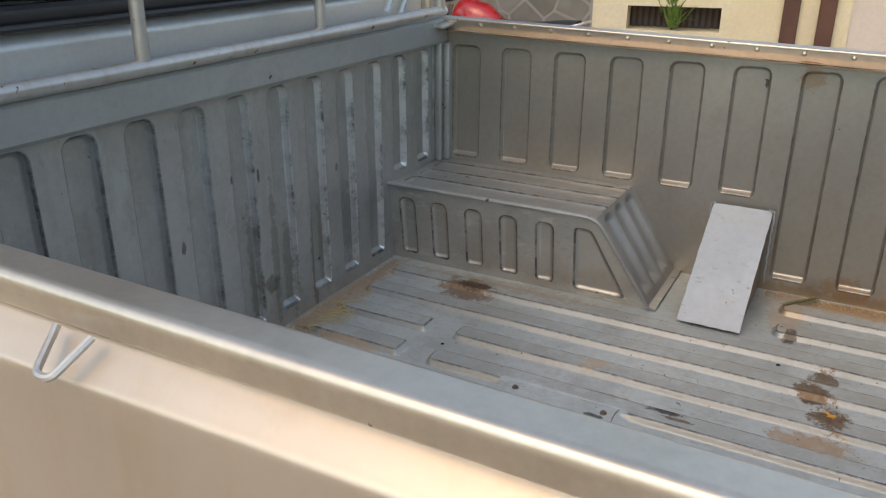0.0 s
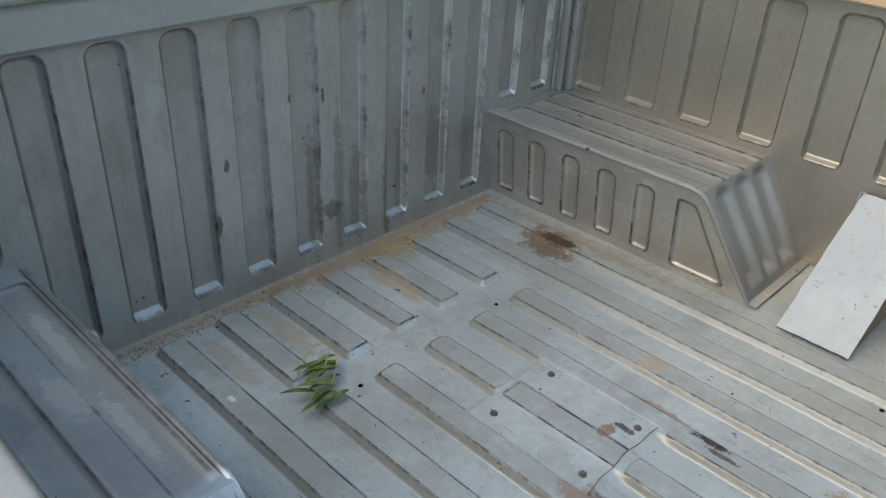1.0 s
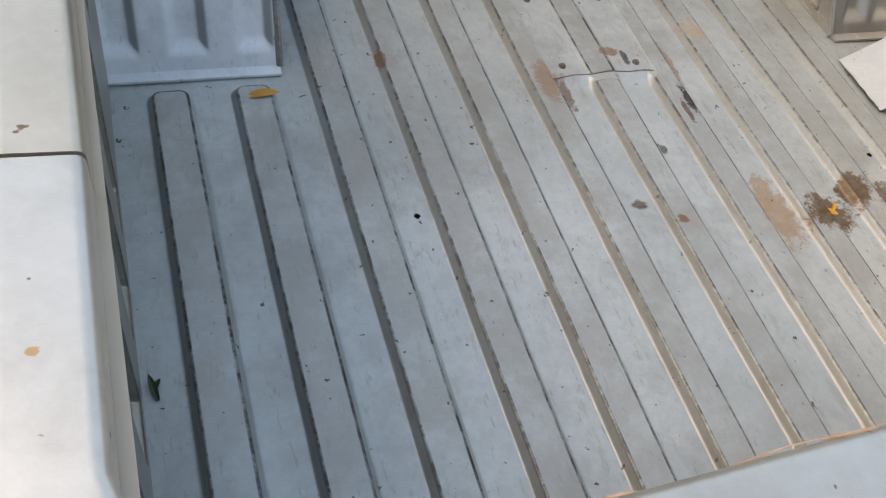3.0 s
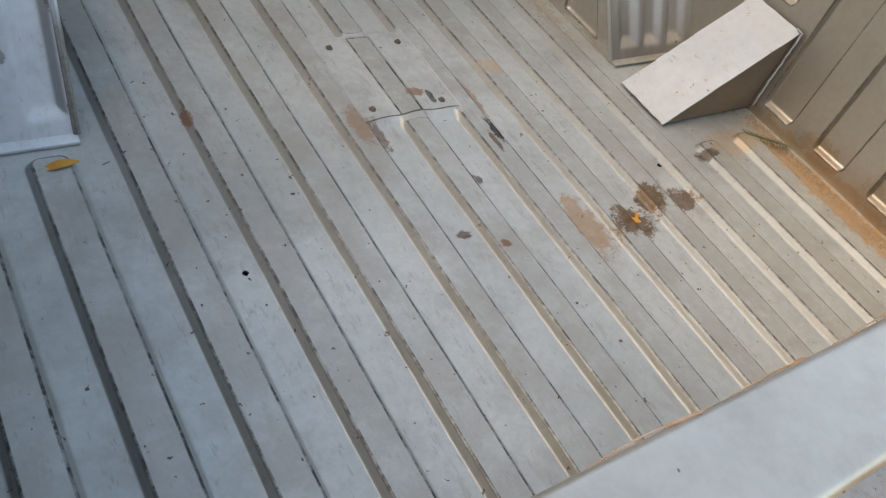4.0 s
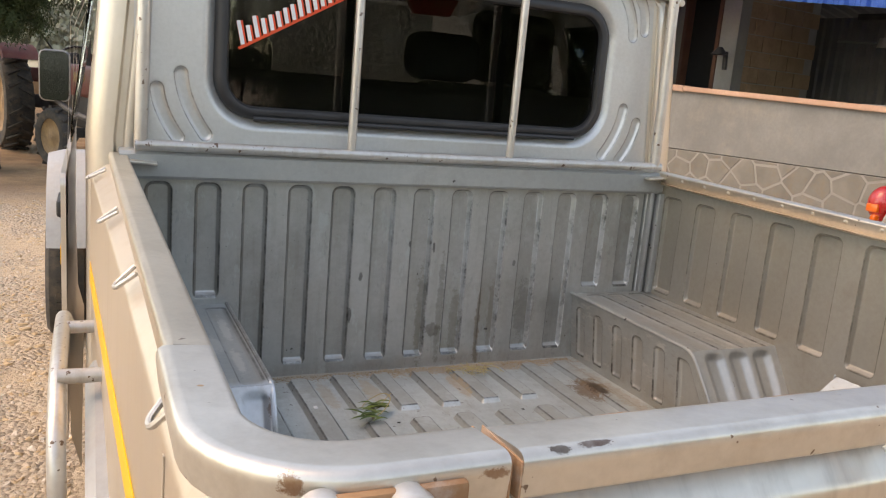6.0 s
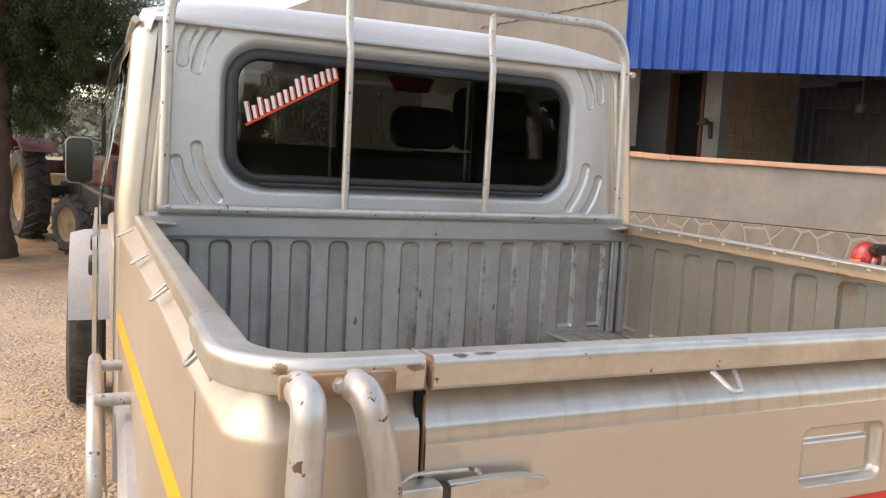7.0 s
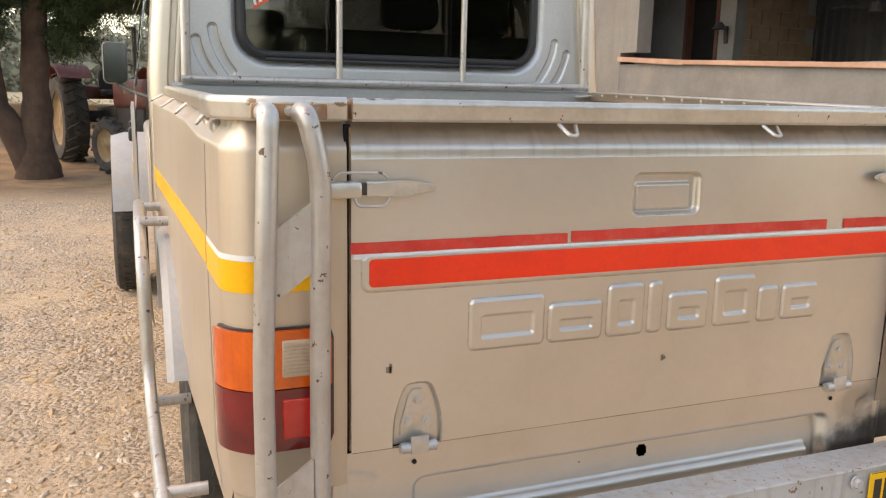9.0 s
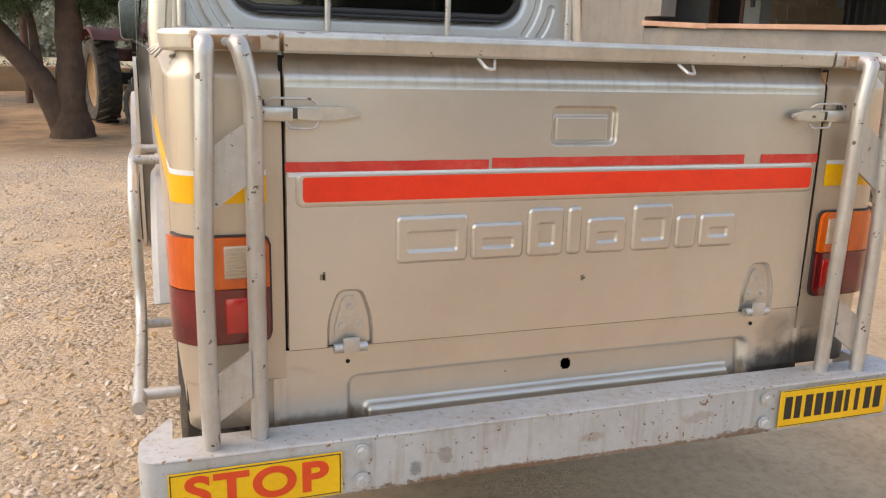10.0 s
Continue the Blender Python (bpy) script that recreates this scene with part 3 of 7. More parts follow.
def ground_material():
    m, n, l, p = material("gravel_and_sand")
    tc = n.new("ShaderNodeTexCoord").outputs["Object"]
    wide, mid, fine = noise_node(n, l, tc, 0.35), noise_node(n, l, tc, 2.2, 6, 0.65), noise_node(n, l, tc, 28, 8, 0.75)
    sand = mix(n, l, ramp(n, l, mid, 0.35, 0.7), (0.58, 0.445, 0.305), (0.46, 0.34, 0.225))
    v = n.new("ShaderNodeTexVoronoi")
    v.inputs["Scale"].default_value = 42
    l.new(tc, v.inputs["Vector"])
    stone = mix(n, l, v.outputs["Color"], (0.30, 0.24, 0.185), (0.72, 0.63, 0.53))
    cover = ramp(n, l, math_node(n, l, "ADD", mid, math_node(n, l, "MULTIPLY", wide, 0.5)), 0.55, 0.85)
    sx = n.new("ShaderNodeSeparateXYZ")
    l.new(tc, sx.inputs[0])
    left = ramp(n, l, math_node(n, l, "ADD", sx.outputs["X"], math_node(n, l, "MULTIPLY", wide, 2.4)), 1.2, -0.2)
    front = ramp(n, l, sx.outputs["Y"], 9.5, 7.5)
    stone_k = math_node(n, l, "MULTIPLY", math_node(n, l, "MULTIPLY", cover, left), front)
    # Brown earth round the tree, darkened to paint in the crown's shade.
    shaded_soil = mix(n, l, ramp(n, l, mid, 0.35, 0.65), (0.36, 0.225, 0.12), (0.21, 0.13, 0.07))
    sand = mix(n, l, ramp(n, l, sx.outputs["Y"], 7.0, 9.5), sand, shaded_soil)
    col = mix(n, l, math_node(n, l, "MULTIPLY", stone_k, 0.55), sand, stone)
    col = mix(n, l, math_node(n, l, "MULTIPLY", ramp(n, l, fine, 0.4, 0.75), 0.45), col, (0.19, 0.13, 0.085))
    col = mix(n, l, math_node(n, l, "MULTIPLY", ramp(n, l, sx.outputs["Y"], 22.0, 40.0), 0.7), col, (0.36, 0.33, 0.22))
    l.new(col, p.inputs["Base Color"])
    p.inputs["Roughness"].default_value = 0.95
    b = n.new("ShaderNodeBump")
    b.inputs["Strength"].default_value, b.inputs["Distance"].default_value = 1.0, 0.03
    l.new(math_node(n, l, "ADD", math_node(n, l, "MULTIPLY", fine, 0.5), math_node(n, l, "MULTIPLY", math_node(n, l, "SUBTRACT", 1.0, v.outputs["Distance"]), stone_k)), b.inputs["Height"])
    l.new(b.outputs[0], p.inputs["Normal"])
    return m


def glass_material(name, tint, gloss_rough=0.01):
    """A tinted pane: see-through, with Fresnel gloss."""
    m, n, l, p = material(name)
    n.remove(p)
    tr, gl, mx, fr = n.new("ShaderNodeBsdfTransparent"), n.new("ShaderNodeBsdfGlossy"), n.new("ShaderNodeMixShader"), n.new("ShaderNodeFresnel")
    tr.inputs["Color"].default_value = (*tint, 1)
    gl.inputs["Roughness"].default_value = gloss_rough
    fr.inputs["IOR"].default_value = 1.52
    l.new(fr.outputs[0], mx.inputs[0])
    l.new(tr.outputs[0], mx.inputs[1])
    l.new(gl.outputs[0], mx.inputs[2])
    l.new(mx.outputs[0], n["Material Output"].inputs["Surface"])
    return m


ground_mat = ground_material()
dark_glass = glass_material("tinted_glass", (0.29, 0.295, 0.29))
clear_glass = glass_material("clear_glass", (0.74, 0.76, 0.75))
mirror_mat = surface("mirror_glass", (0.36, 0.37, 0.38), (0.38, 0.39, 0.40), 0.09, 1.0, 1.0, 10, 0.0)
mirror_shell = surface("mirror_shell", (0.10, 0.10, 0.10), (0.15, 0.148, 0.145), 0.4, 0.0, 4.0, 60, 0.1, ((0.4, 0.34, 0.27), 0.3, 7.0))

# ---- building helpers ----


def link(name, me, mat, parent=None, label=""):
    ob = new(name, me)
    if not me.materials:
        me.materials.append(mat)
    if parent is not None:
        ob.parent = parent
        ob.matrix_parent_inverse = parent.matrix_world.inverted()
    if label:
        ob["label"] = label
    return ob


def part(name, bm, mat, parent=None, label="", smooth=True):
    me = bpy.data.meshes.new(name)
    bmesh.ops.recalc_face_normals(bm, faces=bm.faces)
    bm.to_mesh(me)
    bm.free()
    if smooth:
        me.shade_smooth()
        me.set_sharp_from_angle(angle=radians(38))
    return link(name, me, mat, parent, label)


def thing(name, place, label, category, group="", kind=""):
    ob = new(name)
    ob.empty_display_size = 0.1
    ob.location = place
    ob.matrix_world = Matrix.Translation(place)
    bpy.context.view_layer.update()
    return tagged(ob, label, category, group, kind)


def box(bm, a, b, bevel=0.0, seg=2, m=None):
    r = bmesh.ops.create_cube(bm, size=1)
    vs = r["verts"]
    for v in vs:
        v.co = Vector([a[i] + (v.co[i] + 0.5) * (b[i] - a[i]) for i in range(3)])
    if m is not None:
        bmesh.ops.transform(bm, matrix=m, verts=vs)
    if bevel:
        es = list({e for v in vs for e in v.link_edges})
        bmesh.ops.bevel(bm, geom=es, offset=bevel, segments=seg, affect="EDGES", profile=0.5)
    return bm


def abox(a, b, bevel=0.0, seg=2, m=None):
    return box(bmesh.new(), a, b, bevel, seg, m)


def cyl(bm, p0, p1, r0, r1=None, seg=16, caps=True):
    p0, p1 = Vector(p0), Vector(p1)
    d = p1 - p0
    m = Matrix.Translation((p0 + p1) / 2) @ d.to_track_quat("Z", "Y").to_matrix().to_4x4()
    bmesh.ops.create_cone(bm, cap_ends=caps, segments=seg, radius1=r0, radius2=r0 if r1 is None else r1, depth=d.length, matrix=m)
    return bm


def smooth_path(pts, bend=0.05, seg=5):
    """Rounds the corners of a polyline."""
    pts = [Vector(p) for p in pts]
    out = [pts[0]]
    for i in range(1, len(pts) - 1):
        a, b, c = pts[i - 1], pts[i], pts[i + 1]
        d = min(bend, (a - b).length * 0.45, (c - b).length * 0.45)
        p, q = b + (a - b).normalized() * d, b + (c - b).normalized() * d
        for k in range(seg + 1):
            t = k / seg
            out.append(p * (1 - t) ** 2 + b * 2 * t * (1 - t) + q * t * t)
    return out + [pts[-1]]


def tube(bm, pts, r, seg=12, closed=False, squash=1.0):
    """A round bar along a line of points."""
    pts = [Vector(p) for p in pts]
    n = len(pts)
    rings, up = [], None
    for i, p in enumerate(pts):
        a, b = pts[i - 1 if (i or closed) else 0], pts[(i + 1) % n if (closed or i < n - 1) else i]
        t = (b - a).normalized()
        if up is None:
            up = t.orthogonal().normalized()
        up = (up - t * up.dot(t)).normalized()
        side = t.cross(up)
        rad = r[i] if isinstance(r, (list, tuple)) else r
        rings.append([bm.verts.new(p + (up * math.cos(k * math.tau / seg) + side * math.sin(k * math.tau / seg) * squash) * rad) for k in range(seg)])
    for i in range(n if closed else n - 1):
        A, B = rings[i], rings[(i + 1) % n]
        for k in range(seg):
            bm.faces.new((A[k], A[(k + 1) % seg], B[(k + 1) % seg], B[k]))
    if not closed:
        bm.faces.new(rings[0][::-1])
        bm.faces.new(rings[-1])
    return bm


def sweep(path, profile, closed_profile=False, caps=True, tweak=None):
    """Carries a profile (outward, z) along a plan path of (x, y, nx, ny); tweak reshapes it by the way that the path faces."""
    bm = bmesh.new()
    rings = [[bm.verts.new((x + nx * d, y + ny * d, z)) for d, z in ((tweak(a, b, ny) for a, b in profile) if tweak else profile)] for x, y, nx, ny in path]
    k = len(profile)
    for A, B in zip(rings, rings[1:]):
        for j in range(k if closed_profile else k - 1):
            bm.faces.new((A[j], A[(j + 1) % k], B[(j + 1) % k], B[j]))
    if closed_profile and caps:
        bm.faces.new(rings[0])
        bm.faces.new(rings[-1][::-1])
    return bm


def corner_path(side_x, rear_y, r, front_y, end_x, sgn=-1, y_from=None, steps=9):
    """Plan line: along the flank from the front, round the rear corner, along the rear to end_x."""
    out = []
    y0 = front_y if y_from is None else y_from
    for k in range(7):
        out.append((side_x, y0 + (rear_y + r - y0) * k / 6, sgn, 0.0))
    for k in range(1, steps + 1):
        a = math.pi / 2 * k / steps
        nx, ny = sgn * math.cos(a), -math.sin(a)
        out.append((side_x - sgn * r + nx * r, rear_y + r + ny * r, nx, ny))
    if end_x is not None:
        out.append((end_x, rear_y, 0.0, -1.0))
    return out


def rounded_band(path, rows, lo, hi, lift, r_low, r_high, n=6):
    """A thin strip on the skin along a plan line, with rounded ends."""
    fine_path = []
    for a, b in zip(path, path[1:]):
        k = max(1, round(math.hypot(b[0] - a[0], b[1] - a[1]) / 0.004))
        fine_path += [tuple(p + (q - p) * i / k for p, q in zip(a, b)) for i in range(k)]
    fine_path.append(path[-1])
    at = [0.0]
    for a, b in zip(fine_path, fine_path[1:]):
        at.append(at[-1] + math.hypot(b[0] - a[0], b[1] - a[1]))
    bm = bmesh.new()
    rings = []
    for (x, y, nx, ny), s in zip(fine_path, at):
        e = min(s, at[-1] - s)
        cut = [r - math.sqrt(max(r * r - max(r - e, 0.0) ** 2, 0.0)) for r in (r_low, r_high)]
        rings.append([bm.verts.new((x + nx * d, y + ny * d, z)) for d, z in band(rows, lo + cut[0], hi - cut[1], lift, n)])
    k = len(rings[0])
    for A, B in zip(rings, rings[1:]):
        for j in range(k):
            bm.faces.new((A[j], A[(j + 1) % k], B[(j + 1) % k], B[j]))
    bm.faces.new(rings[0])
    bm.faces.new(rings[-1][::-1])
    return bm


def rr(cx, cz, hw, hh, r):
    """Rounded rectangle: the signed distance as a function of two arrays."""
    def f(u, v):
        qx, qz = np.abs(u - cx) - hw + r, np.abs(v - cz) - hh + r
        return np.hypot(np.maximum(qx, 0), np.maximum(qz, 0)) + np.minimum(np.maximum(qx, qz), 0) - r
    return f


def lipped(shape, lo, length, slope, axis=1):
    """The same outline with a long, gentle ramp at its lower end."""
    def f(u, v):
        return np.maximum(shape(u, v), slope * (1 - 2 * ((v if axis else u) - lo) / length))
    return f


def convex(pts, r):
    """A convex outline given in order, by its half-planes, softened by r."""
    def f(u, v):
        best = None
        cu, cv = sum(p[0] for p in pts) / len(pts), sum(p[1] for p in pts) / len(pts)
        for (au, av), (bu, bv) in zip(pts, pts[1:] + pts[:1]):
            nu, nv = bv - av, au - bu
            ln = math.hypot(nu, nv) * (1 if (cu - au) * nu + (cv - av) * nv < 0 else -1)
            d = ((u - au) * nu + (v - av) * nv) / ln
            best = d if best is None else np.logaddexp(best / r, d / r) * r
        return best
    return f


def capsule(pts, r):
    def f(u, v):
        best = None
        for (ax, az), (bx, bz) in zip(pts, pts[1:]):
            dx, dz = bx - ax, bz - az
            t = np.clip(((u - ax) * dx + (v - az) * dz) / (dx * dx + dz * dz), 0, 1)
            d = np.hypot(u - ax - t * dx, v - az - t * dz)
            best = d if best is None else np.minimum(best, d)
        return best - r
    return f


def lines(a, b, edges, step):
    """Grid lines from a to b, close together at the edges of the pressings."""
    near = [-0.022, -0.017, -0.0125, -0.009, -0.0065, -0.005, -0.0038, -0.0026, -0.0013, 0, 0.0013, 0.0026, 0.0038, 0.005, 0.0065, 0.009, 0.0125, 0.017, 0.022]
    c = np.unique(np.concatenate([np.linspace(a, b, max(2, round((b - a) / step) + 1))] + [np.array(near) + e for e in edges]))
    c = c[(c >= a) & (c <= b)]
    keep = [c[0]]
    for x in c[1:]:
        if x - keep[-1] > 0.0009:
            keep.append(x)
    return np.array(keep)


def scatter(name, shape, poses, mat, label, category, kind="stuff"):
    """Many small copies of one low shape in one mesh."""
    bm = bmesh.new()
    shape(bm)
    bm.verts.index_update()
    co = np.array([v.co for v in bm.verts])
    fs = [tuple(v.index for v in f.verts) for f in bm.faces]
    bm.free()
    vs, faces = [], []
    for m in poses:
        a = np.array(m)
        i = len(vs) * len(co)
        vs.append(co @ a[:3, :3].T + a[:3, 3])
        faces += [tuple(k + i for k in f) for f in fs]
    me = bpy.data.meshes.new(name)
    me.from_pydata(np.concatenate(vs).tolist(), [], faces)
    return tagged(link(name, me, mat), label, category, kind=kind)


def pressed(name, u0, u1, v0, v1, step, shapes, to_world, mat, parent, label="", cut=None, wave=0.0, slope=0.005, bow=None, fine=None, floor=None):
    """A pressed sheet: a fine mesh raised or sunk by shapes of (distance function, height); to_world maps (u, v, height) arrays to x, y, z."""
    if fine is None:
        us, vs = (np.linspace(a, b, max(2, round((b - a) / step) + 1)) for a, b in ((u0, u1), (v0, v1)))
    else:
        us, vs = lines(u0, u1, fine[0], step), lines(v0, v1, fine[1], step)
    nu, nv = len(us), len(vs)
    U, V = np.meshgrid(us, vs, indexing="ij")
    H = np.zeros_like(U)
    D = np.full_like(U, 0.05)
    for f, h in shapes:
        dist = f(U, V)
        D = np.minimum(D, dist)
        t = np.clip(0.5 - dist / (2 * slope), 0, 1)
        H += h * t * t * (3 - 2 * t)
    if floor is not None:
        D = np.where(floor[0](U, V) < 0.003, 0.05, D)
        k = np.clip(0.5 - floor[0](U, V) / 0.006, 0, 1)
        H = H * (1 - k) + floor[1] * k
    if wave:
        H += wave * (np.sin(U * 9.1 + 1.3) * np.sin(V * 7.3) + 0.6 * np.sin(U * 23.0 + V * 17.0))
    if bow is not None:
        H += bow(U, V)
    co = np.stack(to_world(U, V, H), -1).reshape(-1, 3)
    idx = np.arange(nu * nv).reshape(nu, nv)
    q = np.stack([idx[:-1, :-1], idx[1:, :-1], idx[1:, 1:], idx[:-1, 1:]], -1).reshape(-1, 4)
    if cut is not None:
        mid = (U[:-1, :-1] + U[1:, 1:]) / 2, (V[:-1, :-1] + V[1:, 1:]) / 2
        q = q[(cut(*mid) > 0).ravel()]
    me = bpy.data.meshes.new(name)
    me.vertices.add(len(co))
    me.vertices.foreach_set("co", co.astype(np.float32).ravel())
    me.loops.add(q.size)
    me.loops.foreach_set("vertex_index", q.astype(np.int32).ravel())
    me.polygons.add(len(q))
    me.polygons.foreach_set("loop_start", np.arange(0, q.size, 4, dtype=np.int32))
    me.update(calc_edges=True)
    me.validate()
    me.shade_smooth()
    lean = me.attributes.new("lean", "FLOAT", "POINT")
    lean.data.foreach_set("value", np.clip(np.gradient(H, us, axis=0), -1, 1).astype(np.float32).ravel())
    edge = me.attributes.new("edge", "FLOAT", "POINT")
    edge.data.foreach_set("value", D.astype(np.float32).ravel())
    return link(name, me, mat, parent, label)


def outline(cx, cz, hw, hh, r, seg=6):
    """Points of a rounded rectangle, in order."""
    out = []
    for qx, qz, a0 in ((1, 1, 0), (-1, 1, 90), (-1, -1, 180), (1, -1, 270)):
        for k in range(seg + 1):
            a = radians(a0 + 90 * k / seg)
            out.append((cx + qx * (hw - r) + math.cos(a) * r, cz + qz * (hh - r) + math.sin(a) * r))
    return out


def slab(points, to_world, thick):
    """A flat plate with the given outline, thick along the third coordinate of to_world."""
    bm = bmesh.new()
    a = [bm.verts.new(to_world(u, v, 0)) for u, v in points]
    b = [bm.verts.new(to_world(u, v, thick)) for u, v in points]
    bm.faces.new(a)
    bm.faces.new(b[::-1])
    for i in range(len(a)):
        j = (i + 1) % len(a)
        bm.faces.new((a[i], b[i], b[j], a[j]))
    return bm


def bolt(bm, at, way, r, h):
    at, way = Vector(at), Vector(way).normalized()
    cyl(bm, at, at + way * h * 0.35, r * 1.35, seg=14)
    cyl(bm, at + way * h * 0.35, at + way * h, r, r * 0.85, seg=6)
    return bm


def lathe(axis_pts, centre, axis, seg=32):
    """A turned shape: (radius, along) pairs about an axis."""
    bm = bmesh.new()
    m = Matrix.Translation(centre) @ Vector(axis).to_track_quat("Z", "Y").to_matrix().to_4x4()
    rings = [[bm.verts.new(m @ Vector((r * math.cos(k * math.tau / seg), r * math.sin(k * math.tau / seg), h))) for k in range(seg)] for r, h in axis_pts]
    for A, B in zip(rings, rings[1:]):
        for k in range(seg):
            bm.faces.new((A[k], A[(k + 1) % seg], B[(k + 1) % seg], B[k]))
    return bm

# ---- ground ----
GZ = -0.04


def ground_z(x, y):
    """The yard rises gently ahead of the truck, then lies level."""
    t = min(max(y - 1.5, 0.0), 14.0)
    return GZ + 0.026 * t


def build_ground():
    xs = np.concatenate([np.linspace(-600, -12, 12), np.linspace(-10, 12, 90), np.linspace(14, 600, 12)])
    ys = np.concatenate([np.linspace(-600, -6, 12), np.linspace(-4, 18, 90), np.linspace(20, 900, 24)])
    bm = bmesh.new()
    g = [[bm.verts.new((x, y, ground_z(x, y) + (0.02 * noise.noise((x * 0.7, y * 0.7, 0)) if abs(x) < 10 and -4 < y < 18 else 0))) for y in ys] for x in xs]
    for i in range(len(xs) - 1):
        for j in range(len(ys) - 1):
            bm.faces.new((g[i][j], g[i + 1][j], g[i + 1][j + 1], g[i][j + 1]))
    tagged(part("ground", bm, ground_mat), "dry sandy yard strewn with fine grey gravel", "ground", kind="structure")


build_ground()

# ---- the truck ----
truck = thing("pickup_truck", (0, 1.6, GZ), "silver double-cab pickup truck with an open pressed-steel load bed", "pickup truck")
MIR = 0.02


def flip(x, side):
    """side -1: the left flank as it is; +1: its mirror image on the right."""
    return x if side < 0 else MIR - x


PITCH = 0.1155
FLOOR_Z = 0.779

# bed floor with raised ribs
floor_shapes = []
for k in range(-6, 7):
    x = k * PITCH + 0.003
    if abs(k) <= 2:
        floor_shapes += [(lipped(rr(x, 1.42, 0.026, 0.122, 0.012), 1.296, 0.012, 0.0055), 0.012), (rr(x, 0.62, 0.026, 0.615, 0.014), 0.012)]
    elif abs(k) <= 4:
        floor_shapes.append((rr(x, 0.77, 0.027, 0.765, 0.016), 0.012))
    elif k < 0:
        floor_shapes.append((rr(x, 0.43, 0.028, 0.435, 0.016), 0.012))
    else:
        floor_shapes.append((rr(x, 0.31, 0.028, 0.325, 0.016), 0.012))
holes = [rr(x, y, 0.0045, 0.0045, 0.0045) for x, y in ((-0.396, 0.597), (-0.167, 1.236), (0.18, 1.242), (0.426, 0.607))]
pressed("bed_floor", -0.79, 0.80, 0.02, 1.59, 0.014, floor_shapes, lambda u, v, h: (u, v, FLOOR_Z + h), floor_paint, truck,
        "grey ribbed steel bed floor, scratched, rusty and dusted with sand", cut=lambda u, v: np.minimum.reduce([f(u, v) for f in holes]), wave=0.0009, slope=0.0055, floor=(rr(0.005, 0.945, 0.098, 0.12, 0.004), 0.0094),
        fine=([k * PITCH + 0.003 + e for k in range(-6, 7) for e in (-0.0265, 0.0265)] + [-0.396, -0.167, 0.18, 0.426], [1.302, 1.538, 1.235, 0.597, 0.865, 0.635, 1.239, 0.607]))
part("underbody", abox((-0.78, 0.04, 0.62), (0.79, 1.58, 0.765), 0.01), void, truck)

# riveted repair plate
plate = pressed("repair_plate", -0.0935, 0.1035, 0.825, 1.063, 0.006, [(rr(0.003, 0.94, 0.027, 0.118, 0.008), 0.0016)], lambda u, v, h: (u, v, FLOOR_Z + 0.0106 + h), floor_paint, truck, "flat riveted repair plate", slope=0.003,
                cut=lambda u, v: v - 0.838 - 0.0015 * np.sin(u * 90) - 0.003 * np.sin(u * 23 + 1), fine=([-0.024, 0.030], [1.058, 0.838]))
crack = [(x, 0.8372 + 0.0015 * math.sin(x * 90) + 0.003 * math.sin(x * 23 + 1), FLOOR_Z + 0.0105) for x in np.linspace(-0.093, 0.103, 40)]
part("plate_edge", tube(bmesh.new(), crack, 0.0007, 6), brown_sheet, plate, "rusty cut edge")
for x, y in ((-0.064, 1.033), (0.08, 1.031), (-0.065, 0.86), (0.077, 0.858)):
    part("rivet", bolt(bmesh.new(), (x, y, FLOOR_Z + 0.0104), (0, 0, 1), 0.0048, 0.005), rivet_iron, plate)

# headboard with sunk ribs
head_shapes = []
for k in range(-6, 7):
    lo = 0.812 if abs(k) <= 4 else 1.005
    head_shapes.append((lipped(rr(k * 0.1163 + 0.002, (lo + 1.296) / 2, 0.0275, (1.296 - lo) / 2, 0.017), lo, 0.016, 0.005), -0.015))
head_shapes += [(rr(0.76, 1.15, 0.006, 0.2, 0.005), -0.006)]
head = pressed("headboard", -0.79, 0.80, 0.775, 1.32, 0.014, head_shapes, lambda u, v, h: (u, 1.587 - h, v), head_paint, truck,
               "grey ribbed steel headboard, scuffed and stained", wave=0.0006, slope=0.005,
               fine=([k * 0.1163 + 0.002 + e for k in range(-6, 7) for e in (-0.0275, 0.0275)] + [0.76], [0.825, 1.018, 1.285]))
bm = bmesh.new()
prof = [(1.587, 1.306), (1.570, 1.308), (1.564, 1.315), (1.562, 1.366), (1.568, 1.374), (1.618, 1.376), (1.618, 1.30)]
rings = [[bm.verts.new((x, y, z)) for y, z in prof] for x in np.linspace(-0.785, 0.80, 24)]
for A, B in zip(rings, rings[1:]):
    for j in range(len(prof) - 1):
        bm.faces.new((A[j], A[j + 1], B[j + 1], B[j]))
part("top_flange", bm, flange_paint, head, "folded top flange")
for s in (-1, 1):
    bm = bmesh.new()
    box(bm, (flip(-0.775, s) - 0.011, 1.552, 0.99), (flip(-0.775, s) + 0.011, 1.586, 1.31), 0.004)
    box(bm, (flip(-0.748, s) - 0.006, 1.566, 0.99), (flip(-0.748, s) + 0.006, 1.586, 1.31), 0.003)
    part("corner_post", bm, flange_paint, head)

# flanks of the bed: inner wall, outer panel, rail
RIB_Y = [1.503 - 0.1447 * i for i in range(11)]
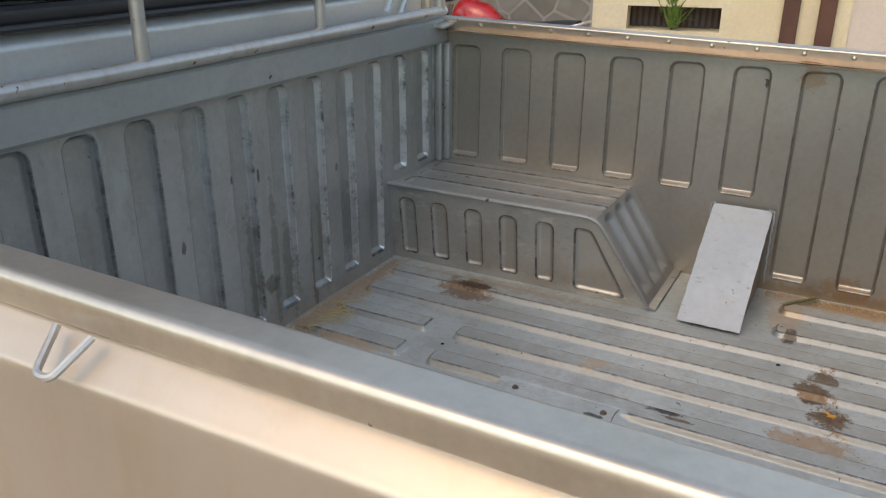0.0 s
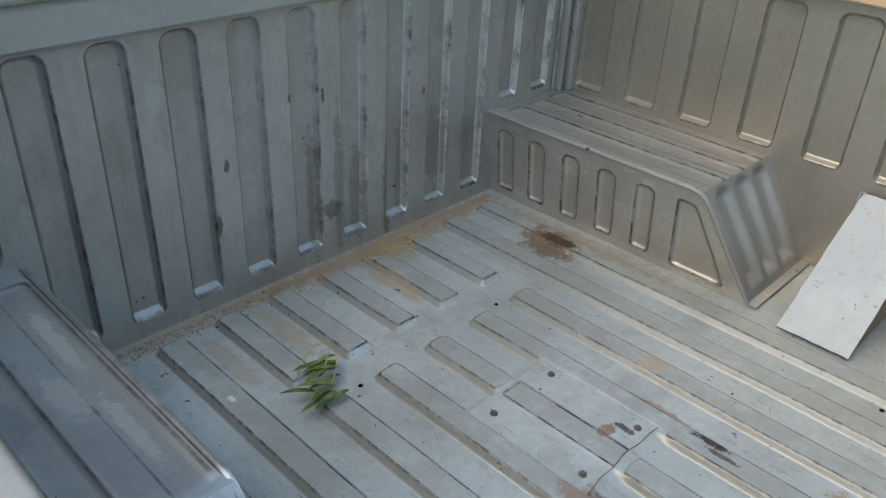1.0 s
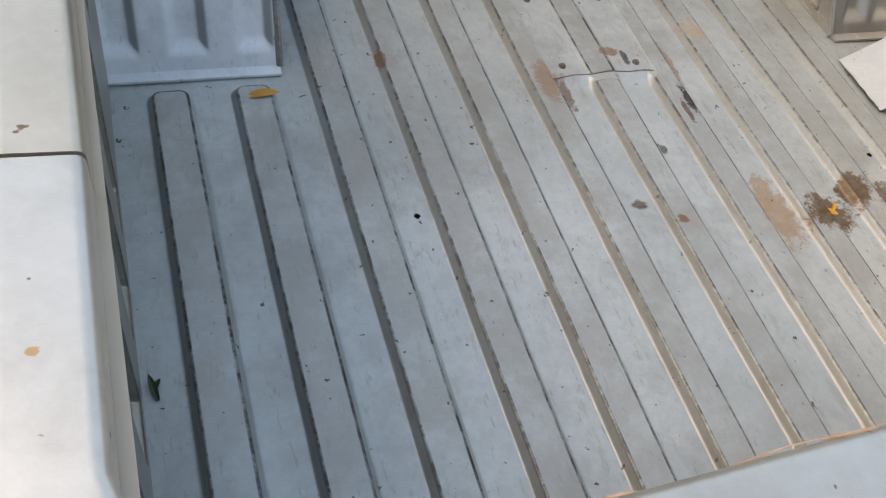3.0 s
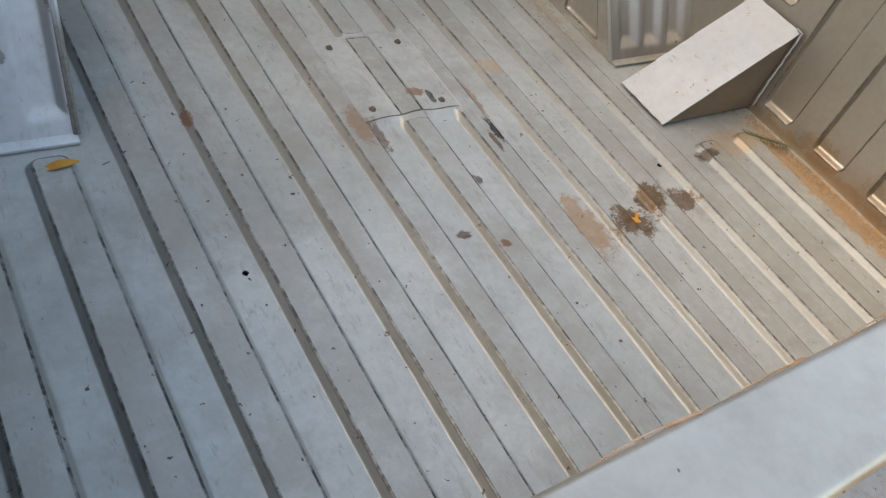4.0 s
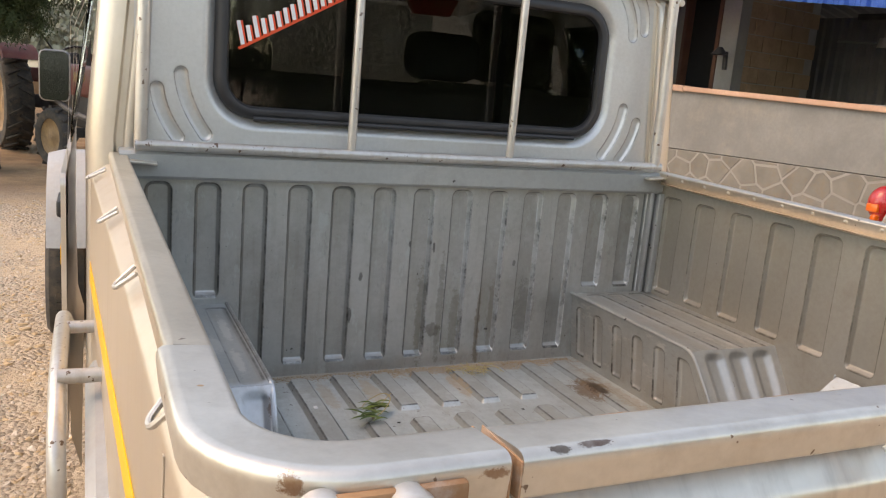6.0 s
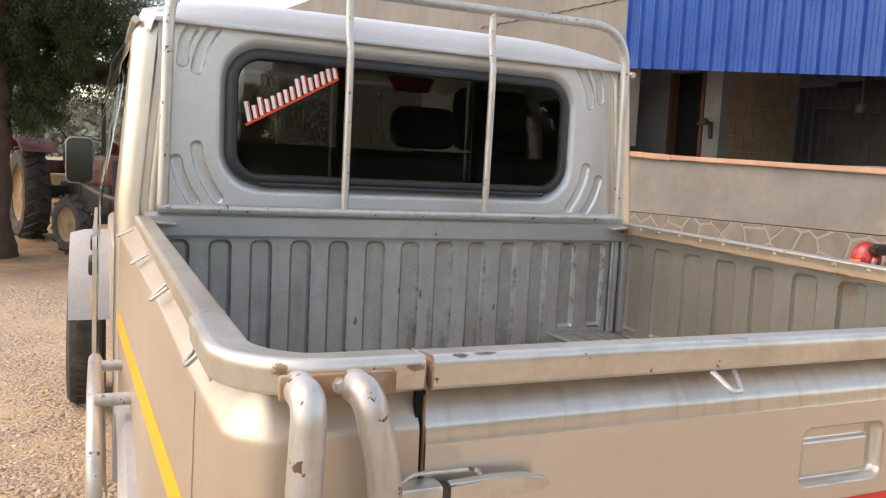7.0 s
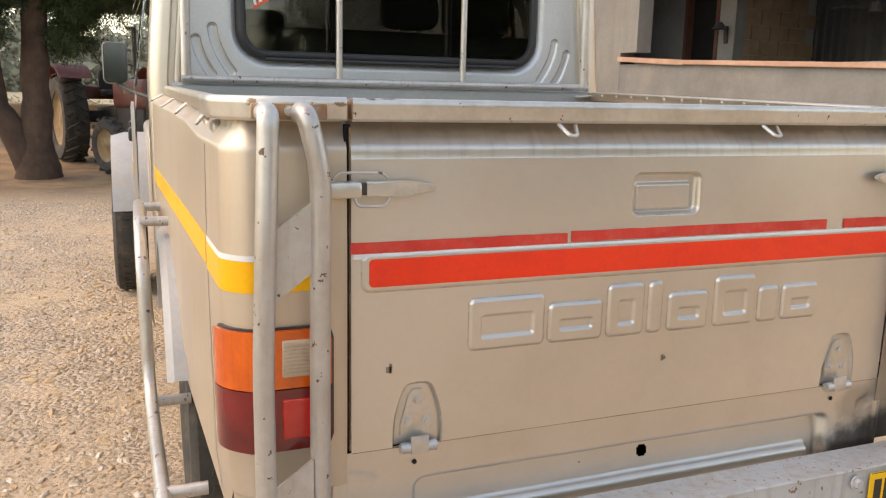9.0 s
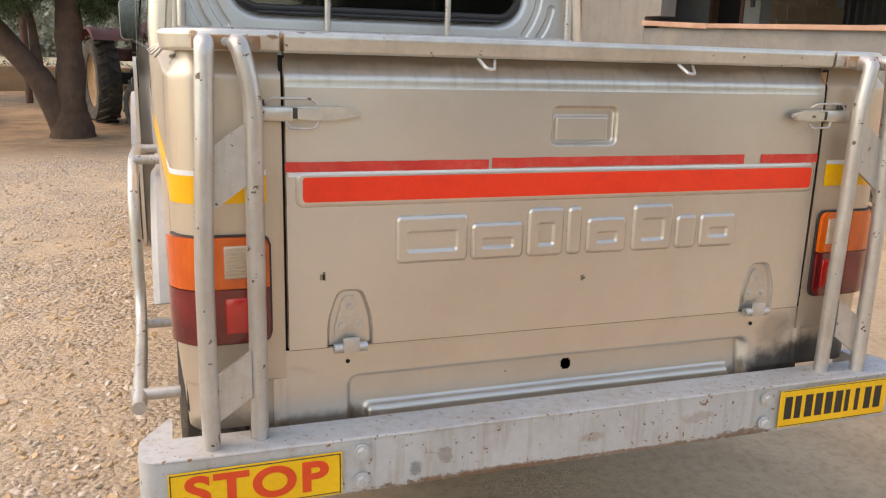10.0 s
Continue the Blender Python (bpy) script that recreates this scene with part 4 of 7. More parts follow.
def fillet(corners, hold=0.0012, n=4):
    """A closed outline of (u, v, radius) corners, rounded, with points beside each bend that keep the flats flat."""
    out = []
    for k, (u, v, r) in enumerate(corners):
        p = Vector((u, v))
        a, b = (Vector(corners[k - 1][:2]) - p).normalized(), (Vector(corners[(k + 1) % len(corners)][:2]) - p).normalized()
        t = r / math.tan(a.angle(b) / 2)
        p0, p1 = p + a * t, p + b * t
        arc = [p0.lerp(p, q / n).lerp(p.lerp(p1, q / n), q / n) for q in range(n + 1)]
        out += [tuple(q) for q in [p0 + a * hold, *arc, p1 + b * hold]]
    return out


RIM = fillet([(0.0, 1.315, 0.002), (0.0, 1.3435, 0.006), (0.0485, 1.3465, 0.010), (0.0450, 1.313, 0.0035), (0.038, 1.309, 0.002), (0.018, 1.311, 0.002)])
SKIN = [(-0.050, 1.316), (-0.030, 1.314), (-0.0255, 1.310), (-0.0235, 1.304), (-0.019, 1.297), (-0.012, 1.288), (-0.005, 1.2785), (-0.002, 1.2745), (0.0005, 1.2715), (0.002, 1.2685), (0.0028, 1.265), (0.003, 1.2605), (0.003, 1.252),
        (0.004, 1.18), (0.005, 1.10), (0.005, 1.03), (0.003, 0.85), (0.001, 0.70), (0.0008, 0.697), (-0.004, 0.692), (-0.0048, 0.688), (-0.008, 0.60)]


def lip_in(d, z, ny):
    """The rail is deeper along the rear, with a lower inner lip."""
    k = max(0.0, 1 - d / 0.03) * abs(ny)
    return d - 0.016 * k, z - 0.004 * k


SIDE_RIM = fillet([(0.0, 1.315, 0.002), (0.0, 1.3435, 0.005), (0.042, 1.3465, 0.009), (0.040, 1.318, 0.0035), (0.033, 1.314, 0.002), (0.018, 1.313, 0.002)])
RIGHT_RIM = fillet([(0.018, 1.309, 0.002), (0.006, 1.3465, 0.005), (0.044, 1.3485, 0.0055), (0.045, 1.318, 0.0035), (0.040, 1.312, 0.002), (0.030, 1.309, 0.002)])
RISE = {-1: 0.014, 1: 0.022}


def rising(bm, rise, ridge=None):
    """The top of the flank climbs a little towards the cab; on the skin the pressed ridge climbs most."""
    for v in bm.verts:
        along = max(0.0, v.co.y - 0.24)
        if ridge is None:
            v.co.z += rise * along
        else:
            near = min(1.0, along / 0.45)
            share = min(1.0, max(0.0, (v.co.z - 1.11) / 0.15))
            back = min(1.0, max(0.0, (1.316 - v.co.z) / 0.05))
            v.co.z += share * (rise * along + ridge * near * near * (3 - 2 * near) * back)
    return bm


def taper(bm, s):
    """The near flank widens a little towards the cab, from a tight rear corner."""
    if s < 0:
        for v in bm.verts:
            share = min(1.0, max(0.0, (-0.735 - v.co.x) / 0.045))
            v.co.x += share * (0.017 - 0.0365 * max(0.0, v.co.y))
    return bm


def profile_at(rows, lo, hi, lift, n=5):
    """A strip of the skin between two heights, lifted off it."""
    zs = sorted(((z, d) for d, z in rows))
    return [(float(np.interp(z, [a for a, _ in zs], [b for _, b in zs])) + lift, z) for z in np.linspace(hi, lo, n)]


def band(rows, lo, hi, lift, n=5):
    """The closed section of a thin tape on the skin."""
    return profile_at(rows, lo, hi, lift, n) + profile_at(rows, lo, hi, 0.0005, n)[::-1]


for s in (-1, 1):
    wall_x = flip(-0.770, s) if s < 0 else 0.800
    shift = 0.0 if s < 0 else 0.0055
    shapes = [(lipped(rr(y, (lo + 1.302) / 2, 0.0375, (1.302 - lo) / 2, 0.016), lo, 0.011, 0.003), -0.0125) for lo, y in ((1.003 if i <= 5 else 0.81, y + shift) for i, y in enumerate(RIB_Y))]
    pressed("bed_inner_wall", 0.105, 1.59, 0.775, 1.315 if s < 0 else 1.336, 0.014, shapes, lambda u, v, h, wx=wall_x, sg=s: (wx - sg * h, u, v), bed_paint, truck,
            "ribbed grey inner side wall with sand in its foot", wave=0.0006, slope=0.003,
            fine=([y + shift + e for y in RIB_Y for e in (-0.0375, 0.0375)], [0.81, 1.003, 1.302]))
    bend = corner_path(wall_x, 0.044, 0.062, 1.6, flip(-0.598, s) if s < 0 else 0.624, s, y_from=0.107)
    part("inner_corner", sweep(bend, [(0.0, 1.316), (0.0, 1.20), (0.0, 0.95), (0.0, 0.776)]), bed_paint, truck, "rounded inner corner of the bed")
    up = 0.0 if s < 0 else 0.014
    rim = SIDE_RIM if s < 0 else RIGHT_RIM
    path = corner_path(flip(-0.752, s), 0.030, 0.065, 1.60, flip(-0.598, s) if s < 0 else 0.624, s, y_from=0.239)
    seam = part("corner_rail", sweep(path, [(d, z + 0.001 if z > 1.32 else z) for d, z in RIM], True, tweak=lip_in), rim_paint, truck, "rounded corner piece of the bed rail, chipped")
    front = [(flip(-0.752 - (0.010 * (y - 0.24) if s < 0 else 0.0), s), y, s, 0.0) for y in np.linspace(1.60, 0.242, 14)]
    rail = part("side_rail", rising(sweep(front, rim, True), RISE[s]), side_paint, truck, "worn silver side rail of the bed")
    if s > 0:
        for y in np.arange(1.46, 0.3, -0.097):
            z = 1.3345 + RISE[s] * (y - 0.24)
            part("rivet", cyl(bmesh.new(), (0.7835, y, z), (0.7760, y, z + 0.0015), 0.0068, 0.0026, seg=10), side_paint, rail, "dimpled rivet")
        bmx = bmesh.new()
        tube(bmx, [(0.7885, y, 1.3130 + RISE[s] * (y - 0.24) + 0.0012 * math.sin(y * 40)) for y in np.linspace(1.58, 0.25, 60)], [0.0006 + 0.0016 * abs(noise.noise((y * 30, 2, 0))) + (0.003 if abs(y - 0.66) < 0.02 else 0.0) for y in np.linspace(1.58, 0.25, 60)], 6)
        part("rusty_seam", bmx, rust_edge, rail, "rusty weld seam under the rail")
    tabm = bmesh.new()
    box(tabm, (min(flip(-0.792, s), flip(-0.702, s)), 1.535, 1.349 + up * 0.7), (max(flip(-0.792, s), flip(-0.702, s)), 1.618, 1.356 + up * 0.7), 0.002, m=Matrix.Translation((flip(-0.75, s), 1.6, 1.352)) @ Matrix.Rotation(s * -0.07, 4, "Y") @ Matrix.Rotation(0.05, 4, "X") @ Matrix.Translation((-flip(-0.75, s), -1.6, -1.352)))
    part("bent_tab", tabm, rim_paint, rail, "bent sheet tab over the rail's end")
    skin = corner_path(flip(-0.80, s), 0.0, 0.055, 1.62, flip(-0.5955, s) if s < 0 else 0.6225, s)
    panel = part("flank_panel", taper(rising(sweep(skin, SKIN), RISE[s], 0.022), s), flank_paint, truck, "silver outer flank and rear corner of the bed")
    # yellow tape round the corner and along the flank
    part("yellow_tape", taper(sweep([p for p in corner_path(flip(-0.80, s), 0.0, 0.055, 1.60, flip(-0.625, s), s, y_from=0.20)], band(SKIN, 1.043, 1.093, 0.0022), True), s), yellow_tape, panel, "yellow reflective tape")
    part("white_tape", taper(sweep([p for p in corner_path(flip(-0.80, s), 0.0, 0.055, 1.60, flip(-0.625, s), s, y_from=0.20)], band(SKIN, 1.0935, 1.1025, 0.0020), True), s), white_tape, panel, "thin white edge over the yellow tape")
    part("yellow_tape", taper(sweep([(flip(-0.80, s), y, s, 0.0) for y in np.linspace(1.60, 0.215, 8)], band(SKIN, 1.049, 1.100, 0.0022), True), s), yellow_tape, panel, "yellow reflective tape")
    part("panel_seam", taper(sweep([(flip(-0.80, s), y, s, 0.0) for y in (0.204, 0.2075, 0.211)], band(SKIN, 0.62, 1.262, 0.0015, 9), True), s), silver, panel)
    # tie hooks of bent wire under the rail
    for y in (1.50, 1.005, 0.60, 0.195):
        x0, x1 = flip(-0.785 - 0.02 * y, s), flip(-0.800 - 0.036 * y, s)
        bmx = tube(bmesh.new(), smooth_path([(x0, y + 0.018, 1.318 + RISE[s] * (y - 0.2)), (x1, y + 0.006, 1.297 + RISE[s] * (y - 0.2)), (x1, y - 0.010, 1.297 + RISE[s] * (y - 0.2)), (x0, y - 0.020, 1.318 + RISE[s] * (y - 0.2))], 0.012), 0.0032, 8)
        part("tie_hook", bmx, pipe_paint, panel, "bent wire tie hook")
    # tail lamp
    lamp = rounded_band(corner_path(flip(-0.80, s), 0.0, 0.055, 0.1, flip(-0.6195, s), s, y_from=0.066), SKIN, 0.7755, 0.9855, 0.006, 0.021, 0.021)
    lamp = part("tail_lamp", taper(lamp, s), black_rubber, truck, "wrap-round tail lamp with orange and red lenses")
    lens = corner_path(flip(-0.80, s), 0.0, 0.055, 0.1, flip(-0.624, s), s, y_from=0.062)
    part("indicator_lens", taper(rounded_band(lens, SKIN, 0.886, 0.982, 0.014, 0.002, 0.018), s), orange_lens, lamp, "orange indicator lens")
    part("stop_lens", taper(rounded_band(lens, SKIN, 0.780, 0.884, 0.014, 0.018, 0.002), s), red_lens, lamp, "dark red stop lens")
    xa, xb = sorted((flip(-0.705, s), flip(-0.642, s)))
    part("reversing_lens", abox((xa, -0.0205, 0.905), (xb, -0.012, 0.967), 0.003), clear_lens, lamp, "ribbed clear reversing lens")
    bmx = bmesh.new()
    for i in range(9):
        box(bmx, (xa + 0.003, -0.0225, 0.910 + i * 0.0062), (xb - 0.003, -0.019, 0.913 + i * 0.0062))
    part("lens_rib", bmx, clear_lens, lamp)
    part("reflector", abox((xa, -0.0205, 0.800), (xb, -0.012, 0.868), 0.003), bright_red_lens, lamp, "bright red reflector")
    # rear corner guard of two bent bars
    bar_a = [(flip(-0.725, s), -0.012, 1.322), (flip(-0.725, s), -0.060, 1.322), (flip(-0.741, s), -0.066, 0.95), (flip(-0.741, s), -0.066, 0.60)]
    bar_b = [(flip(-0.672, s), -0.012, 1.322), (flip(-0.669, s), -0.054, 1.322), (flip(-0.649, s), -0.058, 1.24), (flip(-0.651, s), -0.052, 0.95), (flip(-0.652, s), -0.046, 0.60)]
    g = part("corner_guard", tube(bmesh.new(), smooth_path(bar_a, 0.05, 8), 0.0165, 16), pipe_paint, truck, "rear corner guard of bent steel bars, paint flaking")
    part("guard_bar", tube(bmesh.new(), smooth_path(bar_b, 0.05, 8), 0.0165, 16), pipe_paint, g)
    part("guard_bracket", abox((min(flip(-0.745, s), flip(-0.63, s)), -0.024, 1.312), (max(flip(-0.745, s), flip(-0.63, s)), -0.015, 1.336), 0.003), rust_edge, g, "rusty welded bracket")
    part("bracket_bolt", bolt(bmesh.new(), (flip(-0.688, s), -0.024, 1.325), (0, -1, 0), 0.0060, 0.008), pipe_paint, g)
    for z0, z1, z2, z3 in ((1.140, 1.190, 1.083, 1.030), (0.730, 0.780, 0.690, 0.640)):
        bmx = bmesh.new()
        vs = [bmx.verts.new((flip(x, s), y, z)) for y in (-0.062, -0.055) for x, z in ((-0.735, z0), (-0.665, z1), (-0.665, z2), (-0.735, z3))]
        for f in ((0, 1, 2, 3), (7, 6, 5, 4), (0, 4, 5, 1), (1, 5, 6, 2), (2, 6, 7, 3), (3, 7, 4, 0)):
            bmx.faces.new([vs[i] for i in f])
        part("gusset", bmx, pipe_paint, g, "slanted welded gusset plate", smooth=False)

# wheel arches inside the bed
LIP = 0.785
for s in (-1, 1):
    xi, xo = flip(-0.526, s), flip(-0.777 if s < 0 else -0.780, s)
    cols = (0.034, 0.129, 0.224) if s < 0 else (0.058, 0.130, 0.203)
    lean = 0.0 if s < 0 else 0.024
    top = 0.988
    yr, yt, yf = 0.905, 1.018 if s < 0 else 1.034, 1.587
    arch = part("wheel_arch", tube(bmesh.new(), smooth_path([(xi, yr, LIP), (xi - lean, yt, top), (xi - lean, yf, top)], 0.03), 0.0055, 8), arch_touched if s < 0 else arch_paint, truck, "boxed wheel arch with pressed ribs")

    def inner_map(u, v, h, s=s, xi=xi, lean=lean):
        return xi - s * h - lean * (v - LIP) / (top - LIP), u, v

    ribs = [(lipped(rr(y, 0.875, 0.019, 0.076, 0.013), 0.799, 0.010, 0.005), -0.009) for y in (1.536, 1.444, 1.348, 1.254, 1.160)]
    ribs.append((convex([(1.082, 0.800), (1.082, 0.952), (1.048, 0.952), (0.966, 0.800)], 0.004), -0.009))
    pressed("arch_side", yr, yf, LIP - 0.008, top, 0.004, ribs, inner_map, arch_paint, arch, "ribbed inner face",
            cut=lambda u, v: (u - yr) - (v - LIP) * (yt - yr) / (top - LIP), slope=0.005)
    wide = abs(xo - xi)
    tops = [(rr(w, 1.292 + (0.006 if s > 0 else 0.0), 0.022, 0.262, 0.008), -0.006) for w in cols]
    pressed("arch_top", 0.0, wide, yt, yf, 0.005, tops, lambda u, v, h, s=s, xi=xi, lean=lean, wide=wide: (xi + s * u - lean * (1 - u / wide), v, top + h), arch_touched if s < 0 else arch_paint, arch, "dusty grooved top", slope=0.006, wave=0.0006)
    slope_len = math.hypot(yt - yr, top - LIP)
    back = [(lipped(rr(w, slope_len / 2, 0.021, slope_len / 2 - 0.016, 0.014), 0.020, 0.026, 0.009), -0.012) for w in cols]
    pressed("arch_rear", 0.0, wide, 0.0, slope_len, 0.004, back,
            lambda u, v, h, s=s, xi=xi, lean=lean, wide=wide: (xi + s * u - lean * (1 - u / wide) * v / slope_len, yr + v / slope_len * (yt - yr) - h * 0.87, LIP + v / slope_len * (top - LIP) + h * 0.49),
            primer if s < 0 else arch_slope, arch, "rear slope repainted pale blue-grey" if s < 0 else "ribbed rear slope", slope=0.009 if s < 0 else 0.012)
    part("foot_flange", abox((min(xi + s * 0.0, xo), yr - 0.018, LIP - 0.004), (max(xi, xo), yr + 0.004, LIP + 0.001), 0.001), primer if s < 0 else arch_paint, arch)

# slanted cover beside the right arch
bm = bmesh.new()
vs = [bm.verts.new(p) for y in (0.702, 0.825) for p in ((0.523, y, 0.784), (0.796, y, 0.784), (0.796, y, 0.973), (0.785, y, 0.974))]
for f in ((0, 3, 2, 1), (4, 5, 6, 7), (0, 1, 5, 4), (1, 2, 6, 5), (2, 3, 7, 6)):
    bm.faces.new([vs[i] for i in f])
cover = part("slanted_cover", bm, brown_sheet, truck, "slanted sheet cover with a white-painted top", smooth=False)
bm = bmesh.new()
n3 = Vector((-0.192, 0, 0.27)).normalized()
a3, b3 = Vector((0.518, 0, 0.784)), Vector((0.790, 0, 0.977))
rim_pts = []
for (p, y), (q, y2) in zip(((a3, 0.698), (b3, 0.694), (b3, 0.828), (a3, 0.832)), ((b3, 0.694), (b3, 0.828), (a3, 0.832), (a3, 0.698))):
    for k in range(14):
        v = Vector((p.x, y, p.z)).lerp(Vector((q.x, y2, q.z)), k / 14)
        rim_pts.append(v + Vector((0.0, 0.0022 * noise.noise(v * 70), 0.0)) + (b3 - a3).normalized() * 0.002 * noise.noise(v * 55 + Vector((4, 0, 0))))
lo = [bm.verts.new(p + n3 * 0.0012) for p in rim_pts]
hi = [bm.verts.new(p + n3 * 0.0042) for p in rim_pts]
bm.faces.new(lo)
bm.faces.new(hi[::-1])
for k in range(len(lo)):
    bm.faces.new((lo[k], lo[(k + 1) % len(lo)], hi[(k + 1) % len(lo)], hi[k]))
part("cover_top", bm, cover_paint, cover, "white-grey painted top sheet", smooth=False)
for y in (0.691, 0.833):
    bead = [(0.787, y, 0.80 + 0.18 * k / 20) for k in range(21)] + [(0.787 - 0.012, y + (0.01 if y < 0.7 else -0.01), 0.986)]
    part("weld_bead", tube(bmesh.new(), [Vector(p) + Vector((0, 0.003 * noise.noise((k * 0.8, y * 9, 0)), 0)) for k, p in enumerate(bead)], [0.0016 + 0.0018 * abs(noise.noise((k * 1.3, 3, y))) for k in range(22)], 6), cover_paint, cover, "pale ragged sealing bead")

# tailgate
TX0, TX1 = -0.5885, 0.6165
tg_shapes = [
    (rr(0.017, 1.181, 0.073, 0.037, 0.012), -0.016), (rr(0.015, 1.175, 0.060, 0.024, 0.004), 0.006),
    *((convex([(cx - 0.043, 0.73), (cx - 0.043, 0.808), (cx - 0.022, 0.864), (cx + 0.022, 0.864), (cx + 0.043, 0.808), (cx + 0.043, 0.73)], 0.005), -0.011) for cx in (-0.470, 0.494)),
    (rr(0.02, 1.064, 0.589, 0.030, 0.012), 0.003),
]
for x0, x1, z1 in ((-0.377, -0.234, 1.005), (-0.221, -0.113, 0.985), (-0.098, -0.022, 1.012), (-0.008, 0.020, 1.012), (0.038, 0.127, 0.987), (0.147, 0.242, 1.012), (0.257, 0.305, 0.985), (0.318, 0.408, 0.985)):
    cx, hw, cz, hh = (x0 + x1) / 2, (x1 - x0) / 2, (0.916 + z1) / 2, (z1 - 0.916) / 2
    tg_shapes.append((rr(cx, cz, hw, hh, 0.008), 0.006))
    if hw > 0.03:
        tg_shapes.append((rr(cx, cz - 0.004, hw - 0.021, hh - 0.025, 0.004), -0.006))
gate = pressed("tailgate", TX0, TX1, 0.752, 1.250, 0.0021, tg_shapes, lambda u, v, h: (u, -0.004 - h, v), gate_paint, truck,
               "silver tailgate with red tape, pressed lettering blocks and a sunk grip", wave=0.0004, slope=0.0022)
xs = [(x, 0.0, 0.0, -1.0) for x in np.linspace(TX0, TX1, 20)]
part("gate_shoulder", sweep(xs, [(d, z) for d, z in SKIN if z > 1.2515] + [(0.0038, 1.2495)]), shoulder_paint, gate, "grimy shoulder with shade painted in under the rail")
part("gate_rail", sweep([(x, 0.030, 0.0, -1.0) for x in np.linspace(TX0, TX1, 20)], RIM, True, tweak=lip_in), rim_paint, gate, "worn top rail of the tailgate")
part("gate_inner", abox((TX0, 0.033, 0.775), (TX1, 0.040, 1.330), 0.002), bed_paint, gate)
for x, y, h in ((TX0 - 0.0006, 0.012, 0.04), (-0.5975, 0.012, 0.03), (TX1 + 0.0006, 0.012, 0.03)):
    part("rail_end", abox((x - 0.0008, -0.0165, 1.3125), (x + 0.0008, 0.0440, 1.3405), 0.0003), rust_edge, gate, "rusty cut end of the rail")
for x in (TX0 - 0.001, TX1):
    part("gate_edge", abox((x - 0.001, -0.001, 0.755), (x + 0.001, 0.032, 1.300), 0.0005), rust_edge, gate, "rusty edge of the tailgate")
for x0, x1 in ((TX0 - 0.0075, TX0 - 0.0012), (TX1 + 0.0012, TX1 + 0.0075)):
    part("gate_gap", abox((x0 - 0.002, 0.004, 0.755), (x1 + 0.002, 0.012, 1.305), 0.0), void, truck)


# Thin brown strip that paints the shadow line below the proud gate.
part("gate_gap", abox((TX0 + 0.002, -0.0022, 0.7498), (TX1 - 0.002, 0.003, 0.7520)), brown_sheet, truck, "dark shut line under the tailgate")
flakes = tube(bmesh.new(), [(x, 0.0460 + 0.0012 * math.sin(x * 61), 1.335 + 0.002 * math.sin(x * 37)) for x in np.linspace(-0.585, 0.61, 160)], [0.0005 + 0.0022 * max(0.0, noise.noise((x * 90, 0, 0)) + 0.5 * noise.noise((x * 21, 5, 0))) for x in np.linspace(-0.585, 0.61, 160)], 6)
part("rust_flake", flakes, rust_edge, gate, "rust flaking along the inner rail edge")

# red and white tape
tape_y = -0.0075


def tape(name, x0, x1, z0, z1, mat, y=tape_y, label="", rag=0.0):
    n = 24
    top_line = [(x0 + (x1 - x0) * i / n, z1 + rag * (random.random() - 0.5)) for i in range(n + 1)]
    bot = [(x1 - (x1 - x0) * i / n, z0 + rag * (random.random() - 0.5)) for i in range(n + 1)]
    return part(name, slab(top_line + bot, lambda u, v, t: (u, y - t, v), 0.0012), mat, gate, label, smooth=False)


part("red_tape", slab(outline(0.022, 1.06375, 0.581, 0.02325, 0.007), lambda u, v, t: (u, -0.0075 - t, v), 0.0012), red_tape, gate, "bright red reflective tape", smooth=False)
tape("upper_red_tape", -0.590, -0.192, 1.0970, 1.1155, dull_red_tape, -0.0048, "faded red tape, torn at the notch", 0.001)
tape("upper_red_tape", -0.184, 0.415, 1.0985, 1.1185, dull_red_tape, -0.0048, "faded red tape, torn at its end", 0.0012)
tape("upper_red_tape", 0.462, 0.617, 1.0985, 1.118, dull_red_tape, -0.0048, "faded red tape remnant", 0.0012)
tape("white_tape", -0.585, 0.600, 1.0885, 1.0965, white_tape, -0.0046, "thin white line of tape", 0.0004)
for x, z in ((-0.524, 0.895), (0.032, 0.861)):
    bm = bmesh.new()
    for i in range(5):
        a = random.random() * 3
        box(bm, (x + random.uniform(-0.008, 0.006), -0.0052, z + random.uniform(-0.008, 0.006)), (x + random.uniform(0.0, 0.008), -0.0042, z + random.uniform(0.0, 0.01)))
    part("scratch", bm, brown_sheet, gate)


